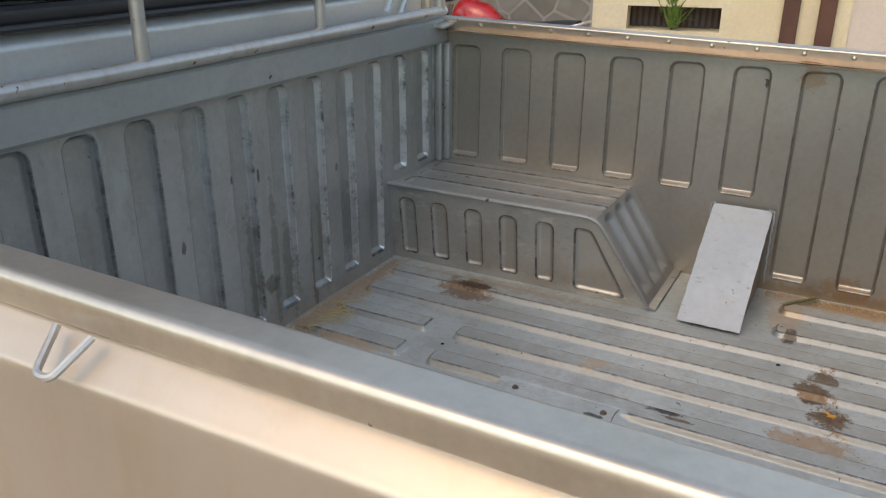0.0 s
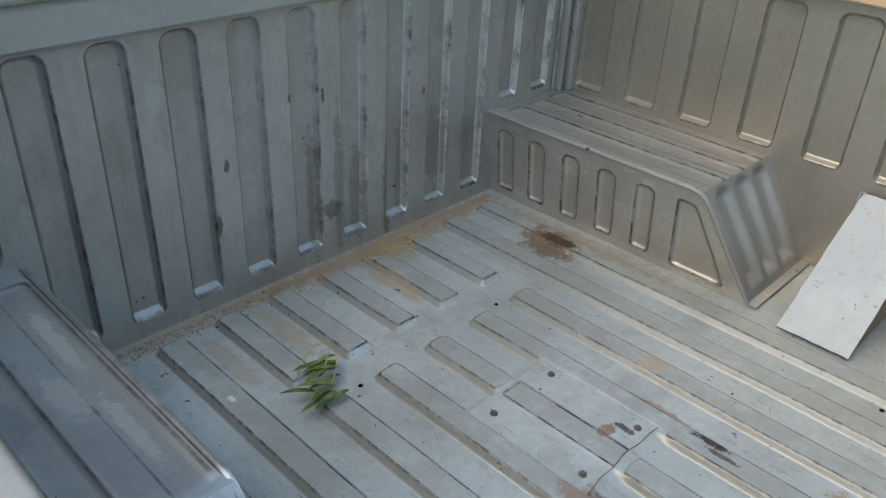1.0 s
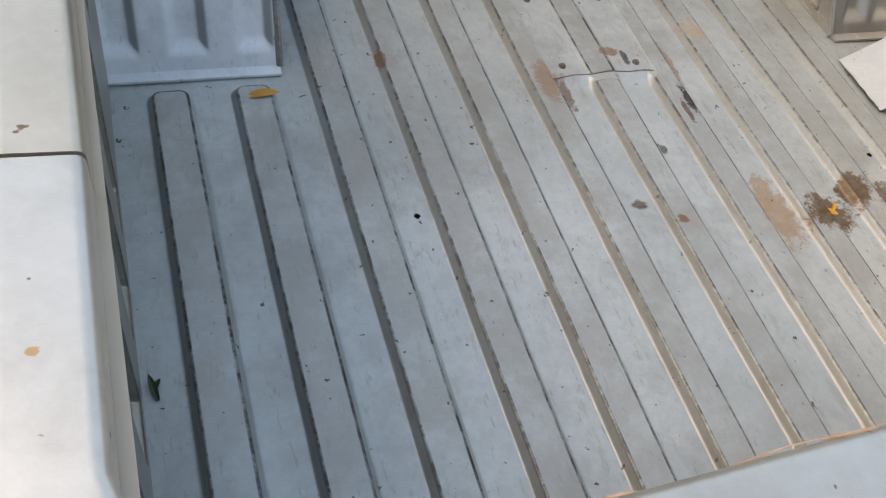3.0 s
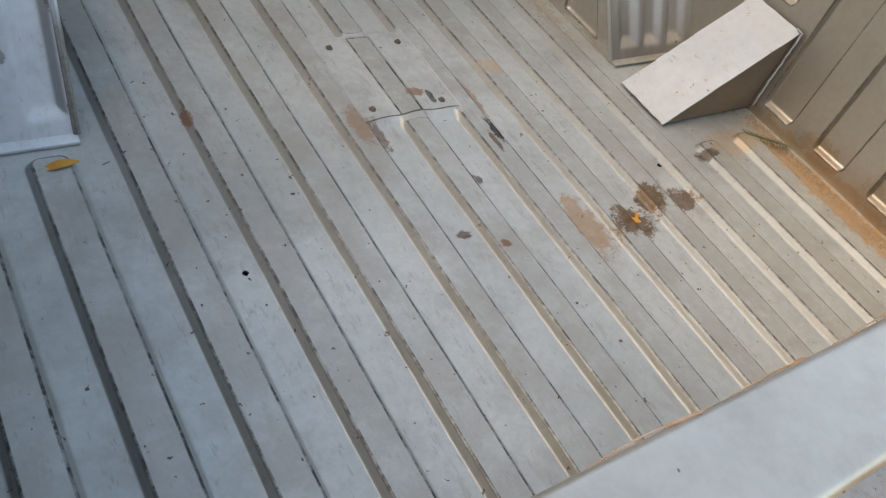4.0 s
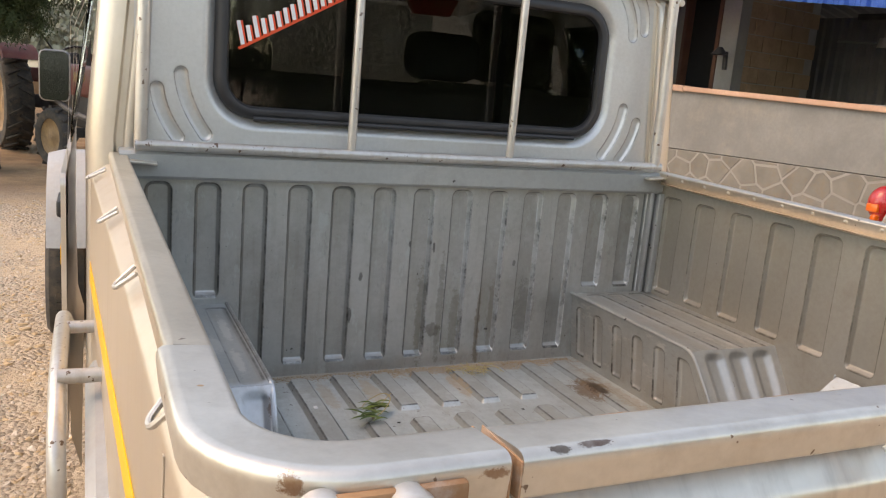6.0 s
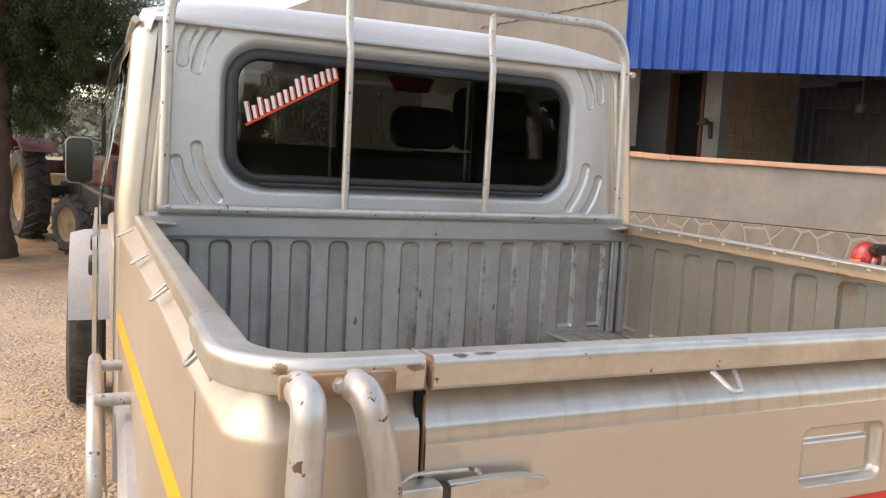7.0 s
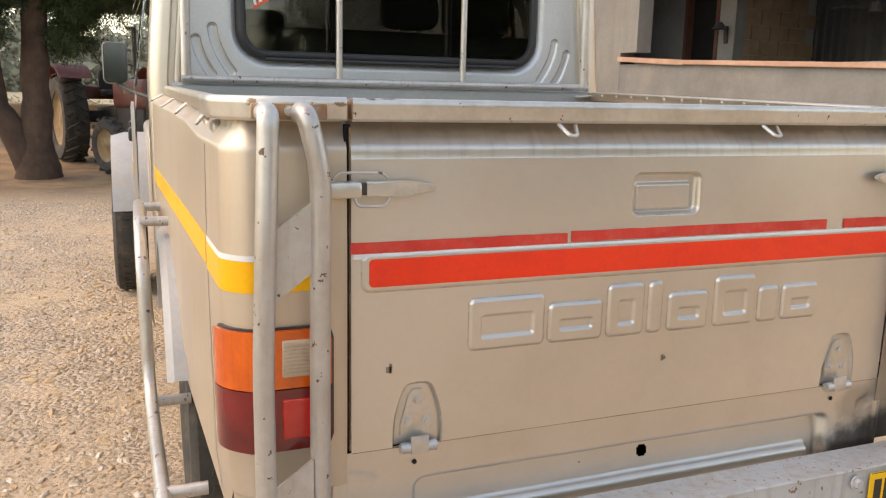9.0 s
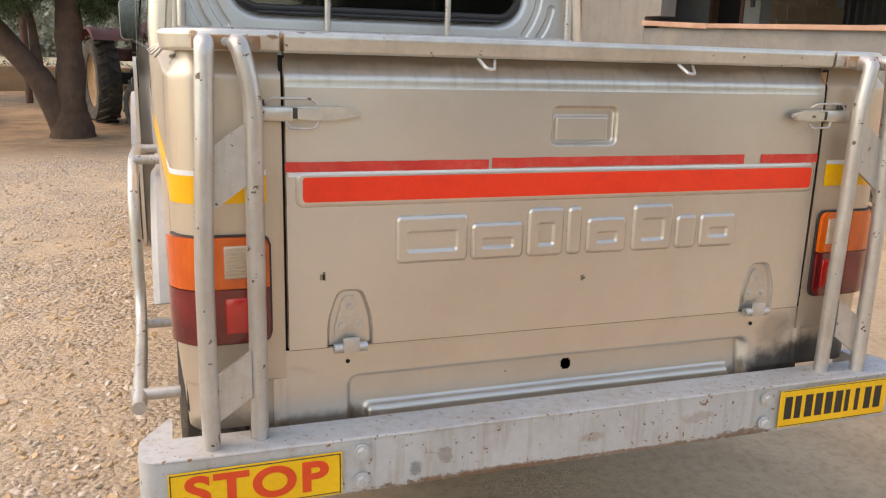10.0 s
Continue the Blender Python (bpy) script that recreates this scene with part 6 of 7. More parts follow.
def seat(x0, x1, y, name, rests, top=1.47, high=1.71, wide=0.13):
    st = part(name, abox((x0, y, 0.72), (x1, y + 0.50, 0.90), 0.05, 3), seat_cloth, truck, "dark cloth cab seat")
    part("backrest", abox((x0, y - 0.06, 0.86), (x1, y + 0.10, top), 0.05, 4), seat_cloth, st)
    for cx in rests:
        part("headrest", abox((cx - wide, y - 0.05, top + 0.012), (cx + wide, y + 0.06, high), 0.05, 5), cab_lining, st)
        for dx in (-0.04, 0.04):
            part("headrest_post", cyl(bmesh.new(), (cx + dx, y, top - 0.02), (cx + dx, y, top + 0.05), 0.006, seg=8), steel, st)


seat(-0.68, 0.70, 1.78, "rear_bench", (0.105,), 1.585, 1.735, 0.115)
seat(-0.66, -0.10, 2.50, "front_seat", (-0.38,))
seat(0.20, 0.72, 2.20, "front_seat", (0.56,), 1.60, 1.86, 0.16)
# wing mirrors
for s in (-1, 1):
    x = flip(-0.985, s)
    mir = part("wing_mirror", abox((x - 0.064, 3.52, 1.375), (x + 0.064, 3.60, 1.60), 0.03, 4), mirror_shell, truck, "dark grey wing mirror on a bent arm")
    part("mirror_face", slab(outline(x, 1.488, 0.057, 0.105, 0.025), lambda u, v, t: (u, 3.512 + 0.035 * (v - 1.468) - t, v), 0.004), mirror_mat, mir, "mirror glass", smooth=False)
    part("mirror_arm", tube(bmesh.new(), smooth_path([(flip(-0.80, s), 3.30, 1.30), (flip(-0.92, s), 3.45, 1.34), (x, 3.56, 1.385)], 0.05), 0.012, 10), black_rubber, mir)

# ladder frame behind the cab window
FY = 1.567
rack = part("cab_guard", tube(bmesh.new(), [(-0.752, FY - 0.005, 1.389), (-0.3, FY - 0.008, 1.388), (0.3, FY - 0.008, 1.390), (0.775, FY - 0.002, 1.392)], 0.0135, 14), pipe_paint, truck, "tubular guard frame before the cab window, paint flaking")
hoop = smooth_path([(-0.738, FY, 1.39), (-0.726, FY, 2.03), (0.745, FY, 2.035), (0.757, FY, 1.39)], 0.14, 9)
part("hoop", tube(bmesh.new(), hoop, 0.0155, 14), pipe_paint, rack)
for x in (-0.226, 0.240):
    pts = smooth_path([(x, FY - 0.006, 1.39), (x, FY - 0.012, 1.86), (x - 0.002, FY + 0.004, 1.92), (x - 0.003, FY, 2.03)], 0.05, 5)
    part("guard_bar", tube(bmesh.new(), pts, 0.0115, 12), pipe_paint, rack)

# ---- what lies in the bed ----


def blade(bm, base, tip, width, lift):
    base, tip = Vector(base), Vector(tip)
    d = tip - base
    side = Vector((-d.y, d.x, 0)).normalized() * width / 2
    n = 6
    rows = []
    for i in range(n + 1):
        t = i / n
        w = math.sin(math.pi * min(1, 0.12 + t * 0.88)) ** 0.7 if i < n else 0.05
        p = base + d * t + Vector((0, 0, lift * math.sin(math.pi * t)))
        rows.append((bm.verts.new(p - side * w), bm.verts.new(p + Vector((0, 0, -0.002 * w))), bm.verts.new(p + side * w)))
    for a, b in zip(rows, rows[1:]):
        bm.faces.new((a[0], a[1], b[1], b[0]))
        bm.faces.new((a[1], a[2], b[2], b[1]))


RT = FLOOR_Z + 0.009
sprig = thing("leaf_sprig", (-0.23, 1.27, RT), "fresh green leafy twig lying on the bed floor", "twig")
bm = bmesh.new()
for i in range(22):
    cluster = i % 2
    bx, by = ((-0.225, 1.235), (-0.18, 1.285))[cluster]
    a, ln = radians(150 + random.gauss(15, 22)), random.uniform(0.035, 0.065)
    p = (bx + random.gauss(0, 0.010), by + random.gauss(0, 0.010), RT + 0.004 + 0.018 * random.random())
    q = (p[0] + math.cos(a) * ln, p[1] + math.sin(a) * ln, RT + 0.003 + random.random() * 0.018)
    blade(bm, p, q, 0.010, 0.006)
part("leaves", bm, sprig_leaf, sprig)
part("stem", tube(bmesh.new(), smooth_path([(-0.235, 1.24, RT + 0.004), (-0.19, 1.27, RT + 0.012), (-0.165, 1.30, RT + 0.03), (-0.175, 1.335, RT + 0.03), (-0.22, 1.33, RT + 0.012), (-0.24, 1.31, RT + 0.003)], 0.02), 0.0011, 6), straw_mat, sprig)
part("stem", tube(bmesh.new(), smooth_path([(-0.21, 1.28, RT + 0.012), (-0.17, 1.31, RT + 0.03), (-0.15, 1.345, RT + 0.02)], 0.02), 0.0010, 6), straw_mat, sprig)
bm = bmesh.new()
blade(bm, (-0.585, 0.838, RT + 0.003), (-0.538, 0.842, RT + 0.004), 0.016, 0.004)
tagged(part("fallen_leaf", bm, dry_leaf), "small dry orange leaf on the bed floor", "leaf")
bm = bmesh.new()
blade(bm, (-0.754, 0.392, FLOOR_Z + 0.003), (-0.761, 0.424, FLOOR_Z + 0.008), 0.008, 0.003)
blade(bm, (-0.757, 0.405, FLOOR_Z + 0.005), (-0.749, 0.416, FLOOR_Z + 0.008), 0.006, 0.002)
tagged(part("fallen_leaf", bm, leaf_green), "crumpled dark green leaf beside the bed's side wall", "leaf")
bm = bmesh.new()
blade(bm, (0.245, 0.505, RT + 0.002), (0.268, 0.492, RT + 0.003), 0.012, 0.002)
blade(bm, (0.262, 0.50, RT + 0.002), (0.275, 0.515, RT + 0.003), 0.007, 0.002)
tagged(part("fallen_leaf", bm, dry_leaf), "tiny yellow leaf on a brown stain of the bed floor", "leaf")
tuft = bmesh.new()
for i in range(26):
    t = i / 25
    c = Vector((0.70 + 0.075 * t, 0.628 - 0.06 * t, FLOOR_Z + 0.008))
    a = radians(60 + 60 * (i % 2)) + random.random() * 0.4
    blade(tuft, c - Vector((math.cos(a), math.sin(a), 0)) * 0.012, c + Vector((math.cos(a), math.sin(a), 0.3)) * 0.014, 0.005, 0.004)
tagged(part("seed_head", tuft, dry_brush), "greenish dry grass head lying by the side wall", "grass head")
bm = bmesh.new()
for i in range(60):
    c = Vector((0.165 + random.gauss(0, 0.035), 1.505 + random.gauss(0, 0.022), FLOOR_Z + 0.011 + random.random() * 0.006))
    a, ln = random.random() * math.pi, random.uniform(0.015, 0.05)
    d = Vector((math.cos(a), math.sin(a), random.uniform(-0.1, 0.1))) * ln / 2
    tube(bm, [c - d, c + d], 0.0009, 4)
tagged(part("straw", bm, straw_mat), "loose bits of dry straw on the bed floor", "straw", kind="stuff")
poses = []
for i in range(2600):
    if random.random() < 0.55:
        c = (random.uniform(-0.5, 0.52), 1.572 - abs(random.gauss(0, 0.022)), FLOOR_Z + 0.002)
    else:
        c = (0.787 - abs(random.gauss(0, 0.02)), random.uniform(0.15, 0.68), FLOOR_Z + 0.002)
    poses.append(Matrix.Translation(c) @ Matrix.Diagonal((1, 1.2, 0.6, 1)) @ Matrix.Scale(random.uniform(0.0006, 0.0019), 4))


def pebble(bm):
    bmesh.ops.create_icosphere(bm, subdivisions=1, radius=1)


def chip(bm):
    r = random.Random(5)
    bmesh.ops.create_icosphere(bm, subdivisions=1, radius=1)
    for v in bm.verts:
        v.co = v.co * r.uniform(0.55, 1.25)


scatter("grit", pebble, poses, surface("sandy_grit", (0.34, 0.23, 0.13), (0.46, 0.33, 0.2), 0.9), "sandy grit gathered along the foot of the bed walls", "grit")
bm = bmesh.new()
box(bm, (-0.352, 1.328, FLOOR_Z + 0.010), (-0.342, 1.344, FLOOR_Z + 0.014), 0.002)
tagged(part("paper_scrap", bm, white_tape), "tiny scrap of white paper on the bed floor", "scrap")

# ---- gravel ----
gravel_mat = surface("gravel_stone", (0.36, 0.28, 0.20), (0.70, 0.61, 0.51), 0.9, 0.0, 22.0, 60, 0.4)
clod_mat = surface("dry_earth_clod", (0.50, 0.35, 0.205), (0.58, 0.425, 0.265), 0.95, 0.0, 9.0, 60, 0.5)
sets = ([], [], [])
for i in range(46000):
    y = -2.2 - abs(random.gauss(0, 0.5)) + 10.7 * random.random() ** 1.6
    x = -0.92 - 3.4 * random.random() ** 1.2 * (0.6 + y * 0.08 if y > 0 else 0.6) + (random.gauss(0, 0.5) if y < -0.3 else 0)
    if noise.noise((x * 1.3, y * 1.3, 4.0)) + 0.5 * noise.noise((x * 4.0, y * 4.0, 1.0)) < -0.05 - 0.3 * random.random():
        if i % 4 == 0:
            r = 0.004 + 0.022 * random.random() ** 4
            sets[2].append(Matrix.Translation((x, y, ground_z(x, y) + 0.02 * noise.noise((x * 0.7, y * 0.7, 0)))) @ Euler((0, 0, random.random() * 6)).to_matrix().to_4x4() @ Matrix.Diagonal((1.3 * r, r, 0.7 * r, 1)))
        continue
    r = 0.0020 + 0.014 * random.random() ** 5 + (0.012 * random.random() if i % 61 == 0 else 0)
    m = Matrix.Translation((x, y, ground_z(x, y) + 0.02 * noise.noise((x * 0.7, y * 0.7, 0)) + r * 0.1)) @ Euler((random.random() * 0.6, random.random() * 0.6, random.random() * 6)).to_matrix().to_4x4() @ Matrix.Diagonal((1.25 * r, r, 0.6 * r, 1))
    sets[2 if i % 5 < 2 else i % 2].append(m)
scatter("gravel", pebble, sets[0], gravel_mat, "loose rounded grey and brown gravel stones", "gravel")
scatter("gravel", chip, sets[1], gravel_mat, "loose broken grey and brown gravel chips", "gravel")
scatter("earth_clods", chip, sets[2], clod_mat, "crumbled sandy earth clods between the gravel", "clods")

# ---- farm building beyond the truck ----
WX0, WY0 = 5.20, 8.0
WD = Vector((0.18, -1.0, 0)).normalized()
WN = Vector((-1.0, -0.18, 0)).normalized()


def wall_at(u, out, z):
    """u metres along the wall towards the rear of the truck; out metres proud of its face."""
    p = Vector((WX0, WY0, 0)) + WD * u + WN * out
    return Vector((p.x, p.y, z))


def wall_box(u0, u1, o0, o1, z0, z1, bevel=0.0, dz=0.0):
    """A block along the wall whose heights fall by dz from u0 to u1."""
    bm = bmesh.new()
    vs = [bm.verts.new(wall_at(u, o, z - (dz if u == u1 else 0))) for u in (u0, u1) for o in (o0, o1) for z in (z0, z1)]
    for f in ((0, 1, 3, 2), (4, 6, 7, 5), (0, 4, 5, 1), (2, 3, 7, 6), (0, 2, 6, 4), (1, 5, 7, 3)):
        bm.faces.new([vs[i] for i in f])
    if bevel:
        bmesh.ops.bevel(bm, geom=list(bm.edges), offset=bevel, segments=2, affect="EDGES")
    return bm


CLAD = 1.12
END = 5.15
house = thing("farm_building", wall_at(0, 0, 0.05), "plastered farm building with stone-clad parapet and blue sheet awning", "building")
foot = part("plinth", wall_box(-14.0, END, -0.25, 0.006, -0.3, CLAD - 0.01), mortar, house, "stone-clad foot of the wall with pale joints", smooth=False)
part("parapet", wall_box(-0.09, END, -0.25, 0.0, CLAD, 1.76), parapet_plaster, house, "grey plastered parapet", smooth=False)
part("parapet_cap", wall_box(-0.10, 1.05, -0.30, 0.05, 1.835, 1.90, 0.006, 0.07), cap_stone, house, "pink sandstone cap", smooth=False)
part("parapet_cap", wall_box(1.05, END, -0.30, 0.05, 1.775, 1.83, 0.006, 0.145), cap_stone, house, "pink sandstone cap", smooth=False)
part("cap_bed", wall_box(-0.09, 1.6, -0.24, -0.004, 1.74, 1.80), parapet_plaster, house, smooth=False)
part("end_block", wall_box(-14.0, -0.092, -0.25, 0.003, CLAD, 5.2), plaster, house, "plain grey plastered end wall", smooth=False)
part("end_pier", wall_box(-0.092, 0.20, -0.25, 0.003, 1.95, 5.2), plaster, house, smooth=False)

# cladding stones
rnd = random.Random(7)
seeds = [(u0 + rnd.uniform(-0.09, 0.09) + (0.14 if j % 2 else 0), 0.05 + j * 0.225 + rnd.uniform(-0.06, 0.06)) for j in range(-1, 6) for u0 in np.arange(-3.1, 5.6, 0.30)]


def clip_cell(i):
    c = seeds[i]
    poly = [(-3.0, 0.0), (END - 0.02, 0.0), (END - 0.02, CLAD - 0.015), (-3.0, CLAD - 0.015)]
    for j, d in enumerate(seeds):
        if j == i or abs(d[0] - c[0]) > 0.9 or abs(d[1] - c[1]) > 0.7:
            continue
        mx, mz, nx, nz = (c[0] + d[0]) / 2, (c[1] + d[1]) / 2, d[0] - c[0], d[1] - c[1]
        ln = math.hypot(nx, nz)
        off = 0.013
        out = []
        for k in range(len(poly)):
            p, q = poly[k], poly[(k + 1) % len(poly)]
            sp = ((p[0] - mx) * nx + (p[1] - mz) * nz) / ln + off
            sq = ((q[0] - mx) * nx + (q[1] - mz) * nz) / ln + off
            if sp <= 0:
                out.append(p)
            if sp * sq < 0:
                t = sp / (sp - sq)
                out.append((p[0] + (q[0] - p[0]) * t, p[1] + (q[1] - p[1]) * t))
        poly = out
        if len(poly) < 3:
            return None
    return poly


for i in range(len(seeds)):
    poly = clip_cell(i)
    if poly is None or len(poly) < 3:
        continue
    bm = slab(poly, lambda u, v, t: wall_at(u, 0.0 + t, v), 0.008 + 0.006 * rnd.random())
    part("cladding_stone", bm, clad_stone, foot, smooth=False)

# verandah behind the parapet: awning, back wall, door, lamp
bm = bmesh.new()
rows = []
n = 1150
for k in range(n + 1):
    u = 0.21 + (END - 0.21) * k / n
    ph = ((u - 0.21) / 0.215) % 1.0
    o = 0.05 + (0.045 * min(1, 12 * ph, 12 * (0.24 - ph)) if ph < 0.24 else 0.0) + (0.006 if 0.5 < ph < 0.54 or 0.74 < ph < 0.78 else 0.0)
    drop = 0.10 * (u - 0.2)
    rows.append((bm.verts.new(wall_at(u, o, 2.915 - drop)), bm.verts.new(wall_at(u, o - 0.0, 3.75 - drop))))
for a, b in zip(rows, rows[1:]):
    bm.faces.new((a[0], b[0], b[1], a[1]))
bmesh.ops.solidify(bm, geom=list(bm.faces), thickness=0.003)
part("awning_sheet", bm, blue_sheet, house, "bright blue corrugated sheet", smooth=False)
for k in range(23):
    u = 0.24 + 0.215 * k
    part("sheet_screw", bolt(bmesh.new(), wall_at(u, 0.095, 2.965 - 0.10 * (u - 0.2)), WN, 0.005, 0.005), blue_sheet, house)
bm = bmesh.new()
rows = []
for k in range(81):
    u = -3.0 + (END + 3.0) * k / 80
    w = 0.02 if k % 2 else 0.0
    rows.append((bm.verts.new(wall_at(u, 0.02, 3.78 + w)), bm.verts.new(wall_at(u, -4.4, 3.05 + w))))
for a, b in zip(rows, rows[1:]):
    bm.faces.new((a[0], b[0], b[1], a[1]))
bmesh.ops.solidify(bm, geom=list(bm.faces), thickness=0.004)
part("verandah_roof", bm, dim_sheet, house, "dull corrugated roof of the verandah", smooth=False)
for k in range(4):
    o = -0.6 - k * 1.1
    part("purlin", wall_box(0.7, END, o - 0.04, o + 0.04, 3.66 + o * 0.166, 3.74 + o * 0.166), tractor_iron, house, smooth=False)
part("verandah_floor", wall_box(-3.0, END, -4.3, -0.25, 0.3, 0.75), plaster, house, smooth=False)
bm = bmesh.new()
rows = []
for k in range(121):
    u = -3.0 + (END + 3.0) * k / 120
    w = 0.03 if k % 2 else 0.0
    rows.append((bm.verts.new(wall_at(u, -4.2 + w, 0.3)), bm.verts.new(wall_at(u, -4.2 + w, 3.09))))
for a, b in zip(rows, rows[1:]):
    bm.faces.new((a[0], b[0], b[1], a[1]))
part("back_wall", bm, dim_sheet, house, "dark corrugated back wall", smooth=False)
part("end_wall", wall_box(END - 0.1, END, -4.2, -0.26, -0.3, 3.6), parapet_plaster, house, smooth=False)
part("room_wall", wall_box(-3.0, -0.12, -1.4, -1.2, 0.3, 3.6), plaster, house, "plastered wall of the back room", smooth=False)
part("room_wall", wall_box(-0.12, 0.48, -1.4, -1.2, 3.0, 3.6), plaster, house, smooth=False)
part("room_wall", wall_box(0.48, 0.74, -1.4, -1.2, 0.3, 3.6), plaster, house, smooth=False)
part("doorway", wall_box(-0.12, 0.48, -1.38, -1.33, 0.75, 3.0), void, house, "dark doorway", smooth=False)
for u in (-0.12, 0.42):
    part("door_frame", wall_box(u, u + 0.05, -1.32, -1.19, 0.75, 3.0), brown_wood, house, smooth=False)
block = part("block_wall", wall_box(0.56, 0.72, -2.9, -1.401, 0.3, 3.4), mortar, house, "brown block partition", smooth=False)
for j in range(13):
    for i in range(4):
        o = -2.9 + i * 0.39 + (0.195 if j % 2 else 0)
        o1 = min(o + 0.378, -1.402)
        if o1 > o + 0.05:
            part("block", wall_box(0.72, 0.732, o, o1, 0.77 + j * 0.2, 0.958 + j * 0.2), brick_mud, block, smooth=False)
bm = bmesh.new()
cyl(bm, wall_at(0.62, -1.19, 2.27), wall_at(0.66, -1.0, 2.33), 0.014)
cyl(bm, wall_at(0.66, -1.0, 2.36), wall_at(0.66, -1.0, 2.27), 0.03, 0.10, 18)
cyl(bm, wall_at(0.62, -1.19, 2.1), wall_at(0.62, -1.17, 2.32), 0.03)
part("wall_lamp", bm, black_rubber, house, "black bracket lamp")
part("green_stack", wall_box(1.0, 4.4, -3.9, -3.3, 0.75, 1.82, 0.02), surface("green_tarpaulin", (0.02, 0.16, 0.09), (0.03, 0.20, 0.12), 0.6), house, "green tarpaulin stack", smooth=False)
bm = bmesh.new()
c = wall_at(2.15, -2.0, 2.50)
cyl(bm, c + Vector((0, 0, 0.05)), c + Vector((0, 0, 0.9)), 0.012)
cyl(bm, c + Vector((0, 0, -0.05)), c + Vector((0, 0, 0.06)), 0.08, 0.06)
for k in range(3):
    a = radians(20 + 120 * k)
    box(bm, (0.08, -0.055, -0.004), (0.50, 0.055, 0.004), 0.003, m=Matrix.Translation(c) @ Matrix.Rotation(a, 4, "Z") @ Matrix.Rotation(0.15, 4, "X"))
part("ceiling_fan", bm, dim_sheet, house, "dusty ceiling fan at rest", smooth=False)

# cream-painted wall with a planter recess and brown posts
cream_wall = thing("cream_wall", wall_at(7.0, 0, 0), "cream-painted yard wall with a planter recess and brown posts", "wall")
for a, b, z0, z1 in ((END, 5.46, -0.3, 3.0), (5.46, 6.26, -0.3, 0.735), (5.46, 6.26, 0.94, 3.0), (6.26, 7.28, -0.3, 3.0)):
    part("wall_panel", wall_box(a, b, -0.35, 0.0, z0, z1), cream, cream_wall, smooth=False)
part("recess_back", wall_box(5.46, 6.26, -0.34, -0.30, 0.70, 0.97), brown_wood, cream_wall, smooth=False)
for i in range(14):
    u = 5.48 + i * 0.056
    part("recess_slat", wall_box(u, u + 0.028, -0.30, -0.28, 0.735, 0.94), dim_sheet, cream_wall, smooth=False)
for a in (6.75, 7.03):
    part("brown_post", wall_box(a, a + 0.13, 0.001, 0.05, 0.2, 3.0, 0.01), brown_wood, cream_wall, "dark brown painted post", smooth=False)
part("pale_panel", wall_box(7.28, 13.0, -0.3, -0.02, -0.3, 3.0), surface("pale_pink_wash", (0.60, 0.50, 0.42), (0.66, 0.56, 0.48), 0.9, 0.0, 1.0, 30, 0.2), cream_wall, smooth=False)
plant = thing("planter_shrub", wall_at(5.85, -0.1, 0.735), "light green feathery shrub in the wall recess", "shrub")
bm = bmesh.new()
for i in range(90):
    base = wall_at(5.85 + random.gauss(0, 0.03), -0.08, 0.74)
    tip = wall_at(5.85 + random.gauss(0, 0.09), -0.06 + random.uniform(-0.06, 0.16), 0.80 + random.random() * 0.35)
    blade(bm, base.lerp(tip, random.random() * 0.5), tip, 0.02, 0.03)
part("leaves", bm, fresh_leaf, plant)
part("stem", tube(bmesh.new(), [wall_at(5.85, -0.08, 0.735), wall_at(5.86, -0.06, 0.95)], 0.008, 6), bark, plant)

